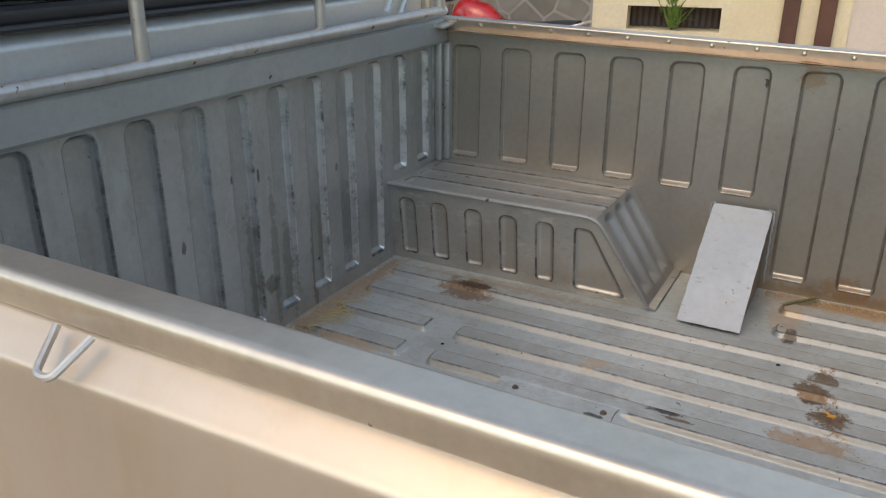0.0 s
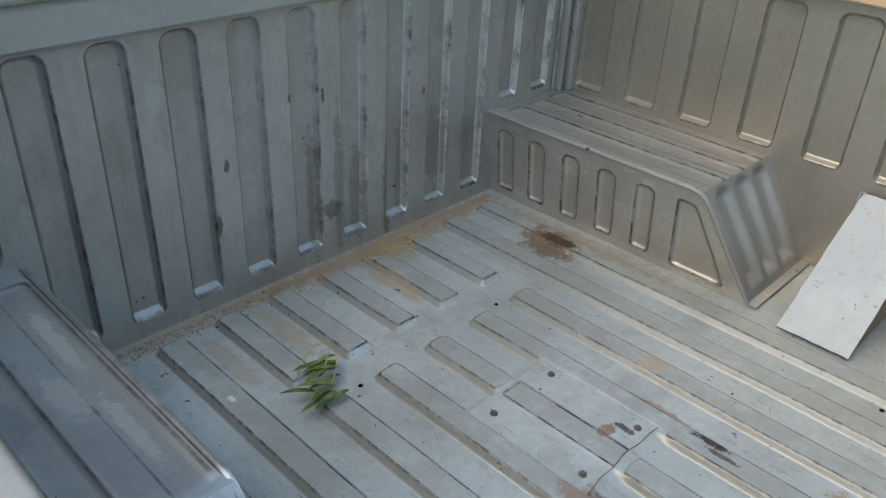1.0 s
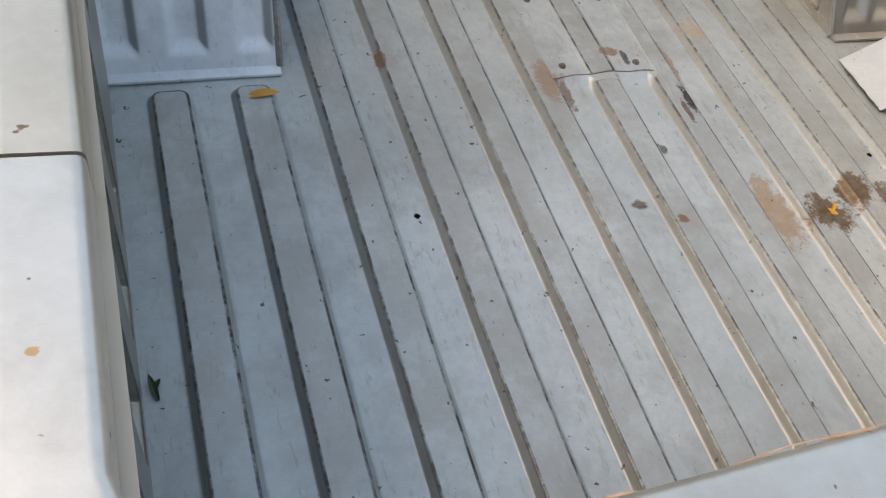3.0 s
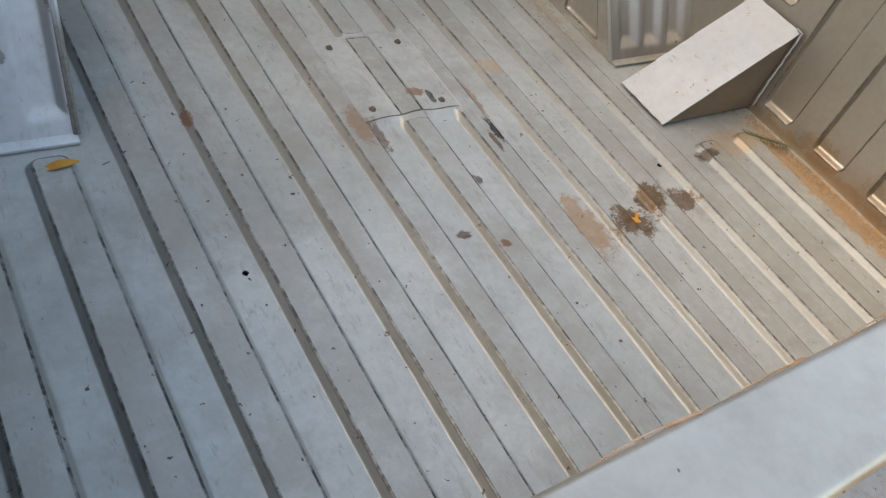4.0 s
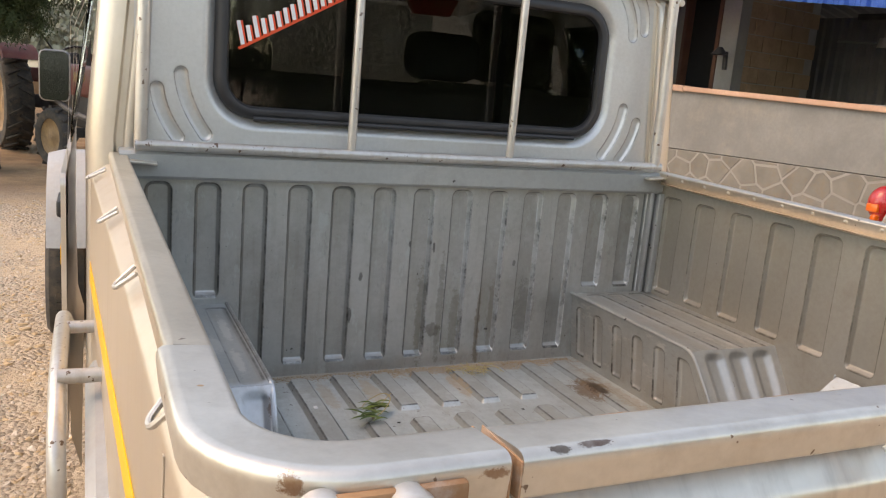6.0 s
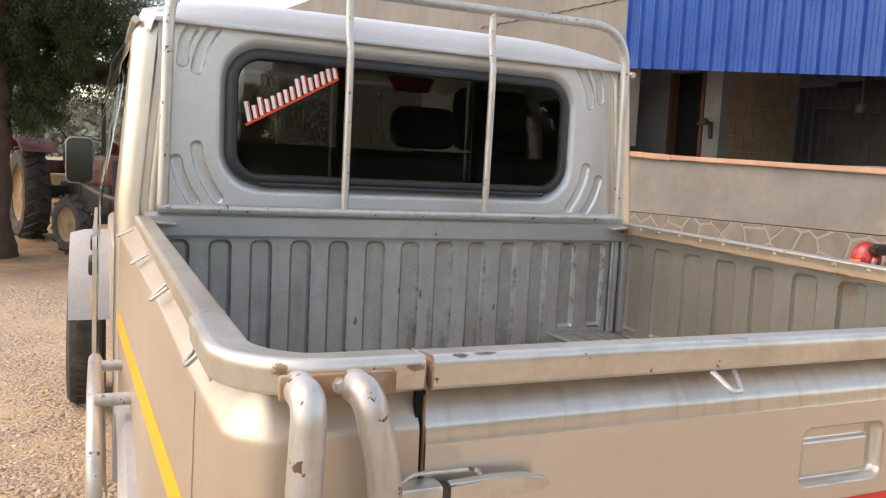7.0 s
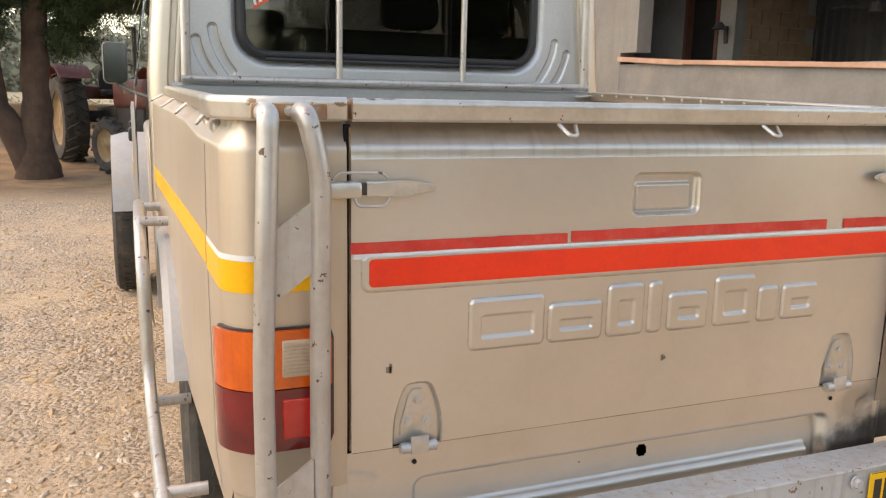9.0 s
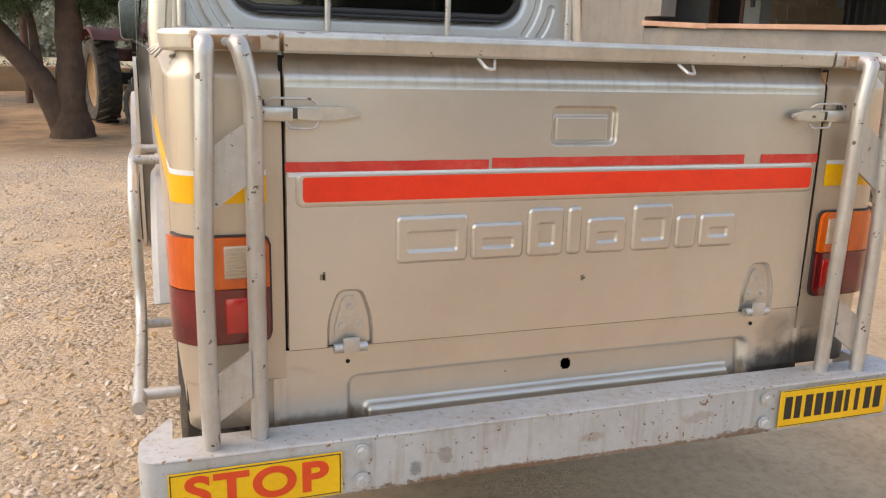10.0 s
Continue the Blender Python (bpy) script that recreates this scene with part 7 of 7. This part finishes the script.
# ---- motorcycle ----


def build_motorcycle():
    bike = thing("motorcycle", (5.2, 3.5, ground_z(5.2, 3.5)), "parked red and orange motorcycle with a black seat", "motorcycle")
    z0 = ground_z(5.2, 3.5)
    X = 5.2

    def P(x, y, z):
        return Vector((X + x, y, z0 + z))

    for yc in (4.16, 2.90):
        w = part("wheel", lathe([(0.25, -0.035), (0.285, -0.04), (0.305, -0.02), (0.31, 0), (0.305, 0.02), (0.285, 0.04), (0.25, 0.035)], P(0, yc, 0.31), (1, 0, 0), 36), tyre_rubber, bike, "black motorcycle tyre")
        part("rim", lathe([(0.25, -0.03), (0.235, -0.025), (0.235, 0.025), (0.25, 0.03)], P(0, yc, 0.31), (1, 0, 0), 36), steel, w)
        bm = bmesh.new()
        for k in range(6):
            a = k * math.tau / 6
            cyl(bm, P(0, yc, 0.31), P(0, yc + math.cos(a) * 0.24, 0.31 + math.sin(a) * 0.24), 0.012, seg=8)
        cyl(bm, P(-0.07, yc, 0.31), P(0.07, yc, 0.31), 0.05)
        part("spokes", bm, tractor_iron, w)
    for dx in (-0.09, 0.09):
        part("fork_leg", cyl(bmesh.new(), P(dx, 4.16, 0.31), P(dx, 3.94, 0.95), 0.022), steel, bike)
        part("shock", cyl(bmesh.new(), P(dx * 1.2, 2.92, 0.36), P(dx * 1.2, 3.02, 0.72), 0.028), tractor_iron, bike)
        part("indicator", abox(P(dx * 2.0 - 0.03, 4.0, 0.80), P(dx * 2.0 + 0.03, 4.05, 0.85), 0.012), orange_lens, bike)
        part("grip", cyl(bmesh.new(), P(dx * 3.0, 3.82, 1.06), P(dx * 4.3, 3.76, 1.05), 0.018), black_rubber, bike)
    part("mirror_stalk", tube(bmesh.new(), smooth_path([P(0.13, 3.86, 1.05), P(0.12, 3.86, 1.20), P(0.085, 3.84, 1.44)], 0.06), 0.007, 8), tractor_iron, bike)
    part("mirror", slab(outline(X + 0.077, z0 + 1.50, 0.040, 0.062, 0.036), lambda u, v, t: (u, 3.83 + t, v), 0.015), black_rubber, bike, "black rear-view mirror")
    part("handlebar", tube(bmesh.new(), smooth_path([P(-0.36, 3.78, 1.05), P(-0.22, 3.84, 1.06), P(-0.1, 3.92, 0.99), P(0.1, 3.92, 0.99), P(0.22, 3.84, 1.06), P(0.36, 3.78, 1.05)], 0.06), 0.012, 10), tractor_iron, bike)
    part("instruments", abox(P(-0.09, 3.93, 0.98), P(0.09, 4.02, 1.07), 0.025), black_rubber, bike)
    bm = bmesh.new()
    bmesh.ops.create_uvsphere(bm, u_segments=24, v_segments=16, radius=1, matrix=Matrix.Translation(P(0, 4.10, 0.93)) @ Matrix.Diagonal((0.13, 0.12, 0.15, 1)))
    cowl = part("headlamp_cowl", bm, moto_red, bike, "red headlamp cowl")
    part("cowl_flash", abox(P(-0.135, 4.05, 0.86), P(-0.10, 4.16, 0.93), 0.012), moto_orange, cowl)
    part("headlamp", lathe([(0.0, 0.03), (0.05, 0.025), (0.085, 0.0), (0.09, -0.03)], P(0, 4.19, 0.92), (0, 1, 0), 24), clear_lens, cowl)
    bm = bmesh.new()
    secs = []
    for y, w, zt, zb in ((3.86, 0.05, 0.93, 0.80), (3.80, 0.11, 1.0, 0.76), (3.68, 0.145, 1.015, 0.72), (3.54, 0.135, 0.975, 0.72), (3.42, 0.09, 0.88, 0.74)):
        secs.append([bm.verts.new(P(math.cos(a) * w, y, (zt + zb) / 2 + math.sin(a) * (zt - zb) / 2)) for a in np.linspace(0, math.tau, 17)[:-1]])
    for A, B in zip(secs, secs[1:]):
        for j in range(16):
            bm.faces.new((A[j], A[(j + 1) % 16], B[(j + 1) % 16], B[j]))
    bm.faces.new(secs[0])
    bm.faces.new(secs[-1])
    tank = part("fuel_tank", bm, moto_red, bike, "glossy red fuel tank with an orange flash")
    for dx in (-1, 1):
        part("tank_flash", tube(bmesh.new(), [P(dx * 0.105, 3.84, 0.80), P(dx * 0.142, 3.70, 0.80), P(dx * 0.13, 3.55, 0.77), P(dx * 0.09, 3.43, 0.77)], [0.02, 0.045, 0.04, 0.015], 10, squash=0.4), moto_orange, tank, "orange flash")
    part("fuel_cap", cyl(bmesh.new(), P(0, 3.68, 1.01), P(0, 3.68, 1.025), 0.035), steel, tank)
    bm = bmesh.new()
    secs = []
    for y, w, zt in ((3.46, 0.10, 0.86), (3.30, 0.125, 0.83), (3.10, 0.135, 0.845), (2.90, 0.12, 0.87), (2.74, 0.09, 0.875)):
        secs.append([bm.verts.new(P(x * w, y, zt + dz)) for x, dz in ((-1, -0.08), (-1, -0.02), (-0.75, 0.0), (0.75, 0.0), (1, -0.02), (1, -0.08))])
    for A, B in zip(secs, secs[1:]):
        for j in range(6):
            bm.faces.new((A[j], A[(j + 1) % 6], B[(j + 1) % 6], B[j]))
    bm.faces.new(secs[0])
    bm.faces.new(secs[-1])
    part("saddle", bm, seat_black, bike, "long black vinyl seat")
    part("tail", abox(P(-0.09, 2.52, 0.70), P(0.09, 3.05, 0.80), 0.03, 3), moto_red, bike, "red tail fairing")
    part("side_panel", abox(P(-0.13, 3.05, 0.56), P(0.13, 3.42, 0.76), 0.03, 3), moto_red, bike)
    part("tail_light", abox(P(-0.07, 2.47, 0.72), P(0.07, 2.54, 0.79), 0.015), bright_red_lens, bike)
    part("grab_rail", tube(bmesh.new(), smooth_path([P(-0.12, 2.95, 0.80), P(-0.12, 2.66, 0.87), P(0.12, 2.66, 0.87), P(0.12, 2.95, 0.80)], 0.06), 0.011, 10), steel, bike)
    part("engine", abox(P(-0.14, 3.32, 0.28), P(0.14, 3.72, 0.62), 0.04, 3), tractor_iron, bike, "dark engine block")
    part("frame_tube", tube(bmesh.new(), smooth_path([P(0, 3.95, 0.88), P(0, 3.78, 0.45), P(0, 3.5, 0.26), P(0, 3.0, 0.42), P(0, 2.85, 0.72)], 0.08), 0.02, 10), tractor_iron, bike)
    part("exhaust", tube(bmesh.new(), smooth_path([P(0.14, 3.7, 0.35), P(0.15, 3.3, 0.24), P(0.16, 2.6, 0.36)], 0.08), 0.03, 12), steel, bike)
    part("front_mudguard", tube(bmesh.new(), [P(0, 4.16 + 0.35 * math.cos(a), 0.31 + 0.35 * math.sin(a)) for a in np.linspace(0.5, 2.5, 12)], 0.05, 8, squash=0.35), moto_red, bike)
    part("side_stand", cyl(bmesh.new(), P(-0.08, 3.35, 0.3), P(-0.24, 3.30, 0.0), 0.012), tractor_iron, bike)
    return bike


build_motorcycle()

# ---- tractor ----


def build_tractor():
    cx, cy = -0.94, 11.8
    z0 = ground_z(cx, cy)
    t = thing("tractor", (cx, cy, z0), "old red farm tractor with tall lugged rear tyres", "tractor")
    turn = Matrix.Translation((cx, cy, z0)) @ Matrix.Rotation(radians(196), 4, "Z")

    def P(x, y, z):
        return turn @ Vector((x, y, z))

    axis = turn.to_3x3() @ Vector((1, 0, 0))
    for dx, yc, R, W in ((-0.72, -0.75, 0.65, 0.18), (0.72, -0.75, 0.65, 0.18), (-0.62, 1.15, 0.36, 0.09), (0.62, 1.15, 0.36, 0.09)):
        prof = [(R * 0.62, -W * 0.8), (R * 0.75, -W), (R * 0.92, -W * 0.95), (R * 0.985, -W * 0.6), (R, 0), (R * 0.985, W * 0.6), (R * 0.92, W * 0.95), (R * 0.75, W), (R * 0.62, W * 0.8)]
        steer = Matrix.Rotation(0.0 if R > 0.5 else radians(14), 4, "Z")
        axis = (turn @ steer).to_3x3() @ Vector((1, 0, 0))
        w = part("wheel", lathe(prof, P(dx, yc, R), axis, 40), tyre_rubber, t, "lugged rear tyre" if R > 0.5 else "narrow front tyre")
        sg = 1 if dx > 0 else -1
        for q in (-1, 1):
            part("rim", lathe([(R * 0.62, q * W * 0.75), (R * 0.55, q * W * 0.5), (R * 0.30, q * W * 0.35), (R * 0.12, q * W * 0.6), (0.01, q * W * 0.62)], P(dx, yc, R), axis, 32), tractor_rim, w, "dusty pale rim")
        cnt = 22 if R > 0.5 else 14
        lug = bpy.data.meshes.new("lug")
        bm = abox((-W * 0.55, -0.02, R - 0.01), (W * 0.55, 0.02, R + 0.025))
        bm.to_mesh(lug)
        bm.free()
        for k in range(cnt):
            for q in (-1, 1):
                m = turn @ Matrix.Translation((dx, yc, R)) @ steer @ Matrix.Rotation(k * math.tau / cnt + q * 0.07, 4, "X") @ Matrix.Rotation(q * 0.55, 4, "Z") @ Matrix.Translation((q * W * 0.45, 0, 0))
                ob = link("lug", lug, tyre_rubber, w)
                ob.matrix_world = m

    def blockp(name, a, b, mat, bevel=0.03, label=""):
        return part(name, abox(a, b, bevel, 3, m=turn), mat, t, label)

    blockp("hood", (-0.27, 0.05, 0.85), (0.27, 1.55, 1.25), tractor_red, 0.06, "red engine hood")
    blockp("engine", (-0.22, 0.0, 0.45), (0.22, 1.35, 0.88), tractor_iron, 0.03)
    blockp("gearbox", (-0.25, -0.95, 0.45), (0.25, 0.1, 0.85), tractor_iron, 0.04)
    blockp("grille", (-0.24, 1.54, 0.55), (0.24, 1.60, 1.20), tractor_iron, 0.01)
    blockp("front_axle", (-0.55, 1.08, 0.36), (0.55, 1.2, 0.48), tractor_iron, 0.02)
    blockp("rear_axle", (-0.70, -0.85, 0.60), (0.70, -0.65, 0.78), tractor_iron, 0.02)
    blockp("driver_seat", (-0.22, -0.85, 1.0), (0.22, -0.45, 1.10), seat_black, 0.03)
    blockp("seat_back", (-0.22, -0.92, 1.05), (0.22, -0.82, 1.40), seat_black, 0.03)
    blockp("toolbar", (-0.5, -1.05, 0.95), (0.5, -0.95, 1.15), tractor_red, 0.02)
    for dx in (-1, 1):
        bm = bmesh.new()
        rows = []
        for k in range(11):
            a = radians(48 + 84 * k / 10)
            rows.append([bm.verts.new(P(dx * xx, -0.75 + math.cos(a) * rr0, 0.68 + math.sin(a) * rr0)) for xx, rr0 in ((0.45, 0.78), (0.90, 0.78), (0.92, 0.75))])
        for A, B in zip(rows, rows[1:]):
            for j in range(2):
                bm.faces.new((A[j], A[j + 1], B[j + 1], B[j]))
        bmesh.ops.solidify(bm, geom=list(bm.faces), thickness=0.01)
        part("mudguard", bm, tractor_red, t, "red rear mudguard")
        part("work_lamp", abox((dx * 0.40 - 0.06, 1.3, 1.05), (dx * 0.40 + 0.06, 1.4, 1.17), 0.02, 2, m=turn), tractor_rim, t)
        part("mirror", abox((dx * 0.62 - 0.09, 0.0, 1.75), (dx * 0.62 + 0.09, 0.04, 1.85), 0.02, 2, m=turn), black_rubber, t)
        part("mirror_post", cyl(bmesh.new(), P(dx * 0.25, 0.05, 1.25), P(dx * 0.62, 0.02, 1.78), 0.012), black_rubber, t)
    part("exhaust_pipe", cyl(bmesh.new(), P(0.16, 0.9, 1.22), P(0.16, 0.9, 1.95), 0.03), tractor_iron, t, "upright exhaust stack")
    part("steering_column", cyl(bmesh.new(), P(0, 0.1, 1.1), P(0, -0.25, 1.35), 0.02), tractor_iron, t)
    ring = [P(0.2 * math.cos(a), -0.25 + 0.2 * math.sin(a) * 0.6, 1.36 + 0.2 * math.sin(a) * 0.6) for a in np.linspace(0, math.tau, 25)[:-1]]
    part("steering_wheel", tube(bmesh.new(), ring, 0.014, 8, closed=True), black_rubber, t)


build_tractor()

# ---- trees ----


def build_tree(at, label, limbs, crown, leaves, seed, group="", leaf=1.0):
    r = random.Random(seed)
    base = Vector((at[0], at[1], ground_z(*at) - 0.05))
    tr = thing("tree", base, label, "tree", group)
    bm = bmesh.new()
    for pts, radii in limbs:
        line = smooth_path([base + Vector(p) for p in pts], 0.4, 4)
        rad = [float(np.interp(i / (len(line) - 1), np.linspace(0, 1, len(radii)), radii)) * (1 + 0.015 * math.sin(i * 2.3)) for i in range(len(line))]
        tube(bm, line, rad, 14)
    for v in bm.verts:
        v.co += Vector((noise.noise(v.co * 3.1), noise.noise(v.co * 3.1 + Vector((9, 0, 0))), 0)) * 0.035 + Vector((noise.noise(v.co * 11.0), noise.noise(v.co * 11.0 + Vector((5, 0, 0))), 0)) * 0.022
    part("trunk", bm, bark, tr, "dark forked trunk with rough bark")
    vs, fs = [], []
    for c, spread, share in crown:
        c = base + Vector(c)
        for _ in range(int(leaves * share)):
            d = Vector((r.gauss(0, 1), r.gauss(0, 1), r.gauss(0, 1)))
            d = d.normalized() * (r.random() ** 0.45)
            cl = c + Vector((d.x * spread[0], d.y * spread[1], d.z * spread[2]))
            if noise.noise(cl * 3.0 + Vector((seed, 0, 0))) < (0.0 if spread[0] > 0.5 else -0.15):
                continue
            way = Vector((r.uniform(-1, 1), r.uniform(-1, 1), r.uniform(-1.2, 0.2))).normalized()
            side = way.cross(Vector((r.uniform(-1, 1), r.uniform(-1, 1), 1))).normalized()
            for k in range(7):
                q = cl + way * (0.030 * k * leaf)
                out = ((side if k % 2 else -side) * 0.038 + way * 0.024 + Vector((0, 0, -0.012))) * leaf
                wv = way * 0.009 * leaf * (1.6 if leaf > 1 else 1.0)
                i = len(vs)
                vs += [q, q + out * 0.5 + wv, q + out * 1.1, q + out * 0.5 - wv]
                fs.append((i, i + 1, i + 2, i + 3))
    me = bpy.data.meshes.new("crown")
    me.from_pydata([tuple(v) for v in vs], [], fs)
    link("crown", me, leaf_green, tr, "drooping crown of small feathery leaves")
    return tr


build_tree((-2.10, 10.4), "old forked tree with dark bark and drooping feathery leaves",
           [([(0, 0, -0.25), (0.0, 0.02, 0.18), (0.0, 0.03, 0.55), (0.03, 0.1, 1.2), (0.06, 0.1, 2.1), (0.2, 0.2, 3.6), (0.5, 0.4, 5.2)], [0.33, 0.255, 0.20, 0.17, 0.155, 0.13, 0.06]),
            ([(-0.06, 0, 0.1), (-0.28, 0.0, 0.72), (-1.03, 0.1, 1.68), (-1.9, 0.3, 3.2)], [0.20, 0.16, 0.14, 0.09]),
            ([(-0.35, 0.05, 0.75), (-0.42, 0.2, 1.5), (-0.6, 0.3, 2.6)], [0.07, 0.05, 0.03]),
            ([(0.10, 0.12, 2.2), (0.6, 0.2, 3.0), (1.5, 0.3, 3.7)], [0.10, 0.08, 0.04]),
            ([(0.12, 0.15, 2.8), (0.0, -0.6, 3.6), (-0.4, -1.6, 4.2)], [0.12, 0.08, 0.04])],
           [((0.2, 0.3, 4.6), (3.2, 3.0, 1.5), 0.30), ((-1.4, -0.5, 3.3), (1.5, 1.4, 1.1), 0.15), ((0.95, 0.5, 2.95), (0.95, 1.0, 0.95), 0.22), ((-0.9, 0.3, 2.5), (0.7, 0.6, 0.5), 0.08), ((-0.5, 0.7, 3.1), (1.5, 0.9, 0.9), 0.25), ((1.3, -0.4, 3.6), (0.8, 0.8, 0.7), 0.06),
            ((-0.50, -0.2, 2.0), (0.30, 0.35, 0.45), 0.05), ((0.50, 0.1, 2.10), (0.34, 0.40, 0.50), 0.10), ((0.75, 0.1, 2.85), (0.95, 0.7, 0.55), 0.30), ((-0.45, 0.1, 2.75), (0.7, 0.6, 0.6), 0.16)], 50000, 3)

# trees across the yard behind the truck: a near dense row and smaller ones far off
for at, seed in (((-1.7, -17.0), 21), ((4.4, -13.6), 26), ((6.4, -13.0), 22), ((8.6, -12.5), 23), ((11.5, -14.0), 24), ((-10.0, -15.0), 25)):
    build_tree(at, "dense leafy tree standing across the yard", [([(0, 0, 0), (0.1, 0, 1.2), (0.0, 0.2, 2.6), (0.3, 0.2, 4.2)], [0.12, 0.09, 0.06, 0.03])],
               [((0.1, 0, 3.2), (2.1, 2.1, 2.0), 0.55), ((0.3, 0.2, 1.5), (2.2, 1.9, 1.5), 0.45)], 15000, seed, "trees across the yard", 2.4)
for at, seed in (((5.0, -31.0), 31), ((7.4, -33.0), 32), ((2.2, -36.0), 33)):
    build_tree(at, "small ragged tree far across the yard", [([(0, 0, 0), (0.1, 0, 1.4), (0.0, 0.2, 2.6), (0.1, 0.2, 4.2)], [0.07, 0.05, 0.04, 0.02])],
               [((0.0, 0, 2.0), (1.5, 1.2, 0.9), 0.5), ((0.2, 0, 3.4), (0.8, 0.8, 0.7), 0.3), ((-0.1, 0, 4.5), (0.45, 0.4, 0.5), 0.2)], 2600, seed, "far trees across the yard", 2.6)

# thatched shelter behind the tree, low mud wall, far fields
shelter = thing("open_shelter", (-3.0, 17.5, 0.32), "open farm shelter with a dark sheet roof on posts", "shelter")
part("roof", abox((-7.0, 15.6, 3.05), (1.2, 19.5, 3.2), 0.03), dim_sheet, shelter)
part("beam", abox((-7.0, 15.55, 2.85), (1.2, 15.7, 3.05), 0.02), brown_wood, shelter)
for x in (-6.8, -3.4, 0.9):
    part("post", cyl(bmesh.new(), (x, 15.7, 0.25), (x, 15.7, 2.95), 0.07), brown_wood, shelter)
mud = abox((-16, 21.0, 0.2), (-1.2, 21.3, 0.95), 0.06, 3)
tagged(part("mud_wall", mud, brick_mud), "low brown mud wall at the yard's far edge", "wall")
trough = abox((-5.6, 11.6, 0.15), (-3.6, 12.6, 0.75), 0.04)
tagged(part("water_trough", trough, parapet_plaster), "plain cement trough beside the tree", "trough")
bm = bmesh.new()
rb = random.Random(11)
for i in range(900):
    x, y = rb.uniform(-40, 20), rb.uniform(24, 60)
    s2 = rb.uniform(0.2, 0.7)
    for k in range(6):
        c = Vector((x + rb.gauss(0, s2 * 0.5), y + rb.gauss(0, s2 * 0.5), 0.3 + rb.random() * s2))
        a = rb.random() * 6.3
        d = Vector((math.cos(a), math.sin(a), rb.uniform(-0.4, 0.9))) * s2 * 0.5
        e = d.cross(Vector((0, 0, 1))).normalized() * s2 * 0.16
        bm.faces.new([bm.verts.new(p) for p in (c - d * 0.3, c + e, c + d, c - e)])
tagged(part("field_scrub", bm, dry_brush, smooth=False), "dry scrub in the field beyond the yard", "scrub", kind="stuff")
poses = []
for i in range(90000):
    a = rb.uniform(-0.8, 0.8) if i % 3 else rb.uniform(-3.14, 3.14)
    d = rb.uniform(150, 230)
    top = (12.0 if math.cos(a) > 0 else 4.0) + 3.0 * noise.noise((a * 14, 0, 0)) + 2.5 * noise.noise((a * 45, 3, 0))
    size = rb.uniform(0.35, 0.8)
    turn = Euler((rb.uniform(0.5, 2.6), rb.uniform(-0.6, 0.6), rb.random() * 6)).to_matrix().to_4x4()
    poses.append(Matrix.Translation((math.sin(a) * d, math.cos(a) * d, 0.3 + rb.random() ** 0.8 * max(top, 2.0))) @ turn @ Matrix.Scale(size, 4))


def spray(bm):
    bm.faces.new([bm.verts.new(p) for p in ((-1, -0.5, 0), (0.1, -0.8, 0.1), (1, 0.2, 0), (0.2, 0.9, 0.15), (-0.8, 0.5, 0))])


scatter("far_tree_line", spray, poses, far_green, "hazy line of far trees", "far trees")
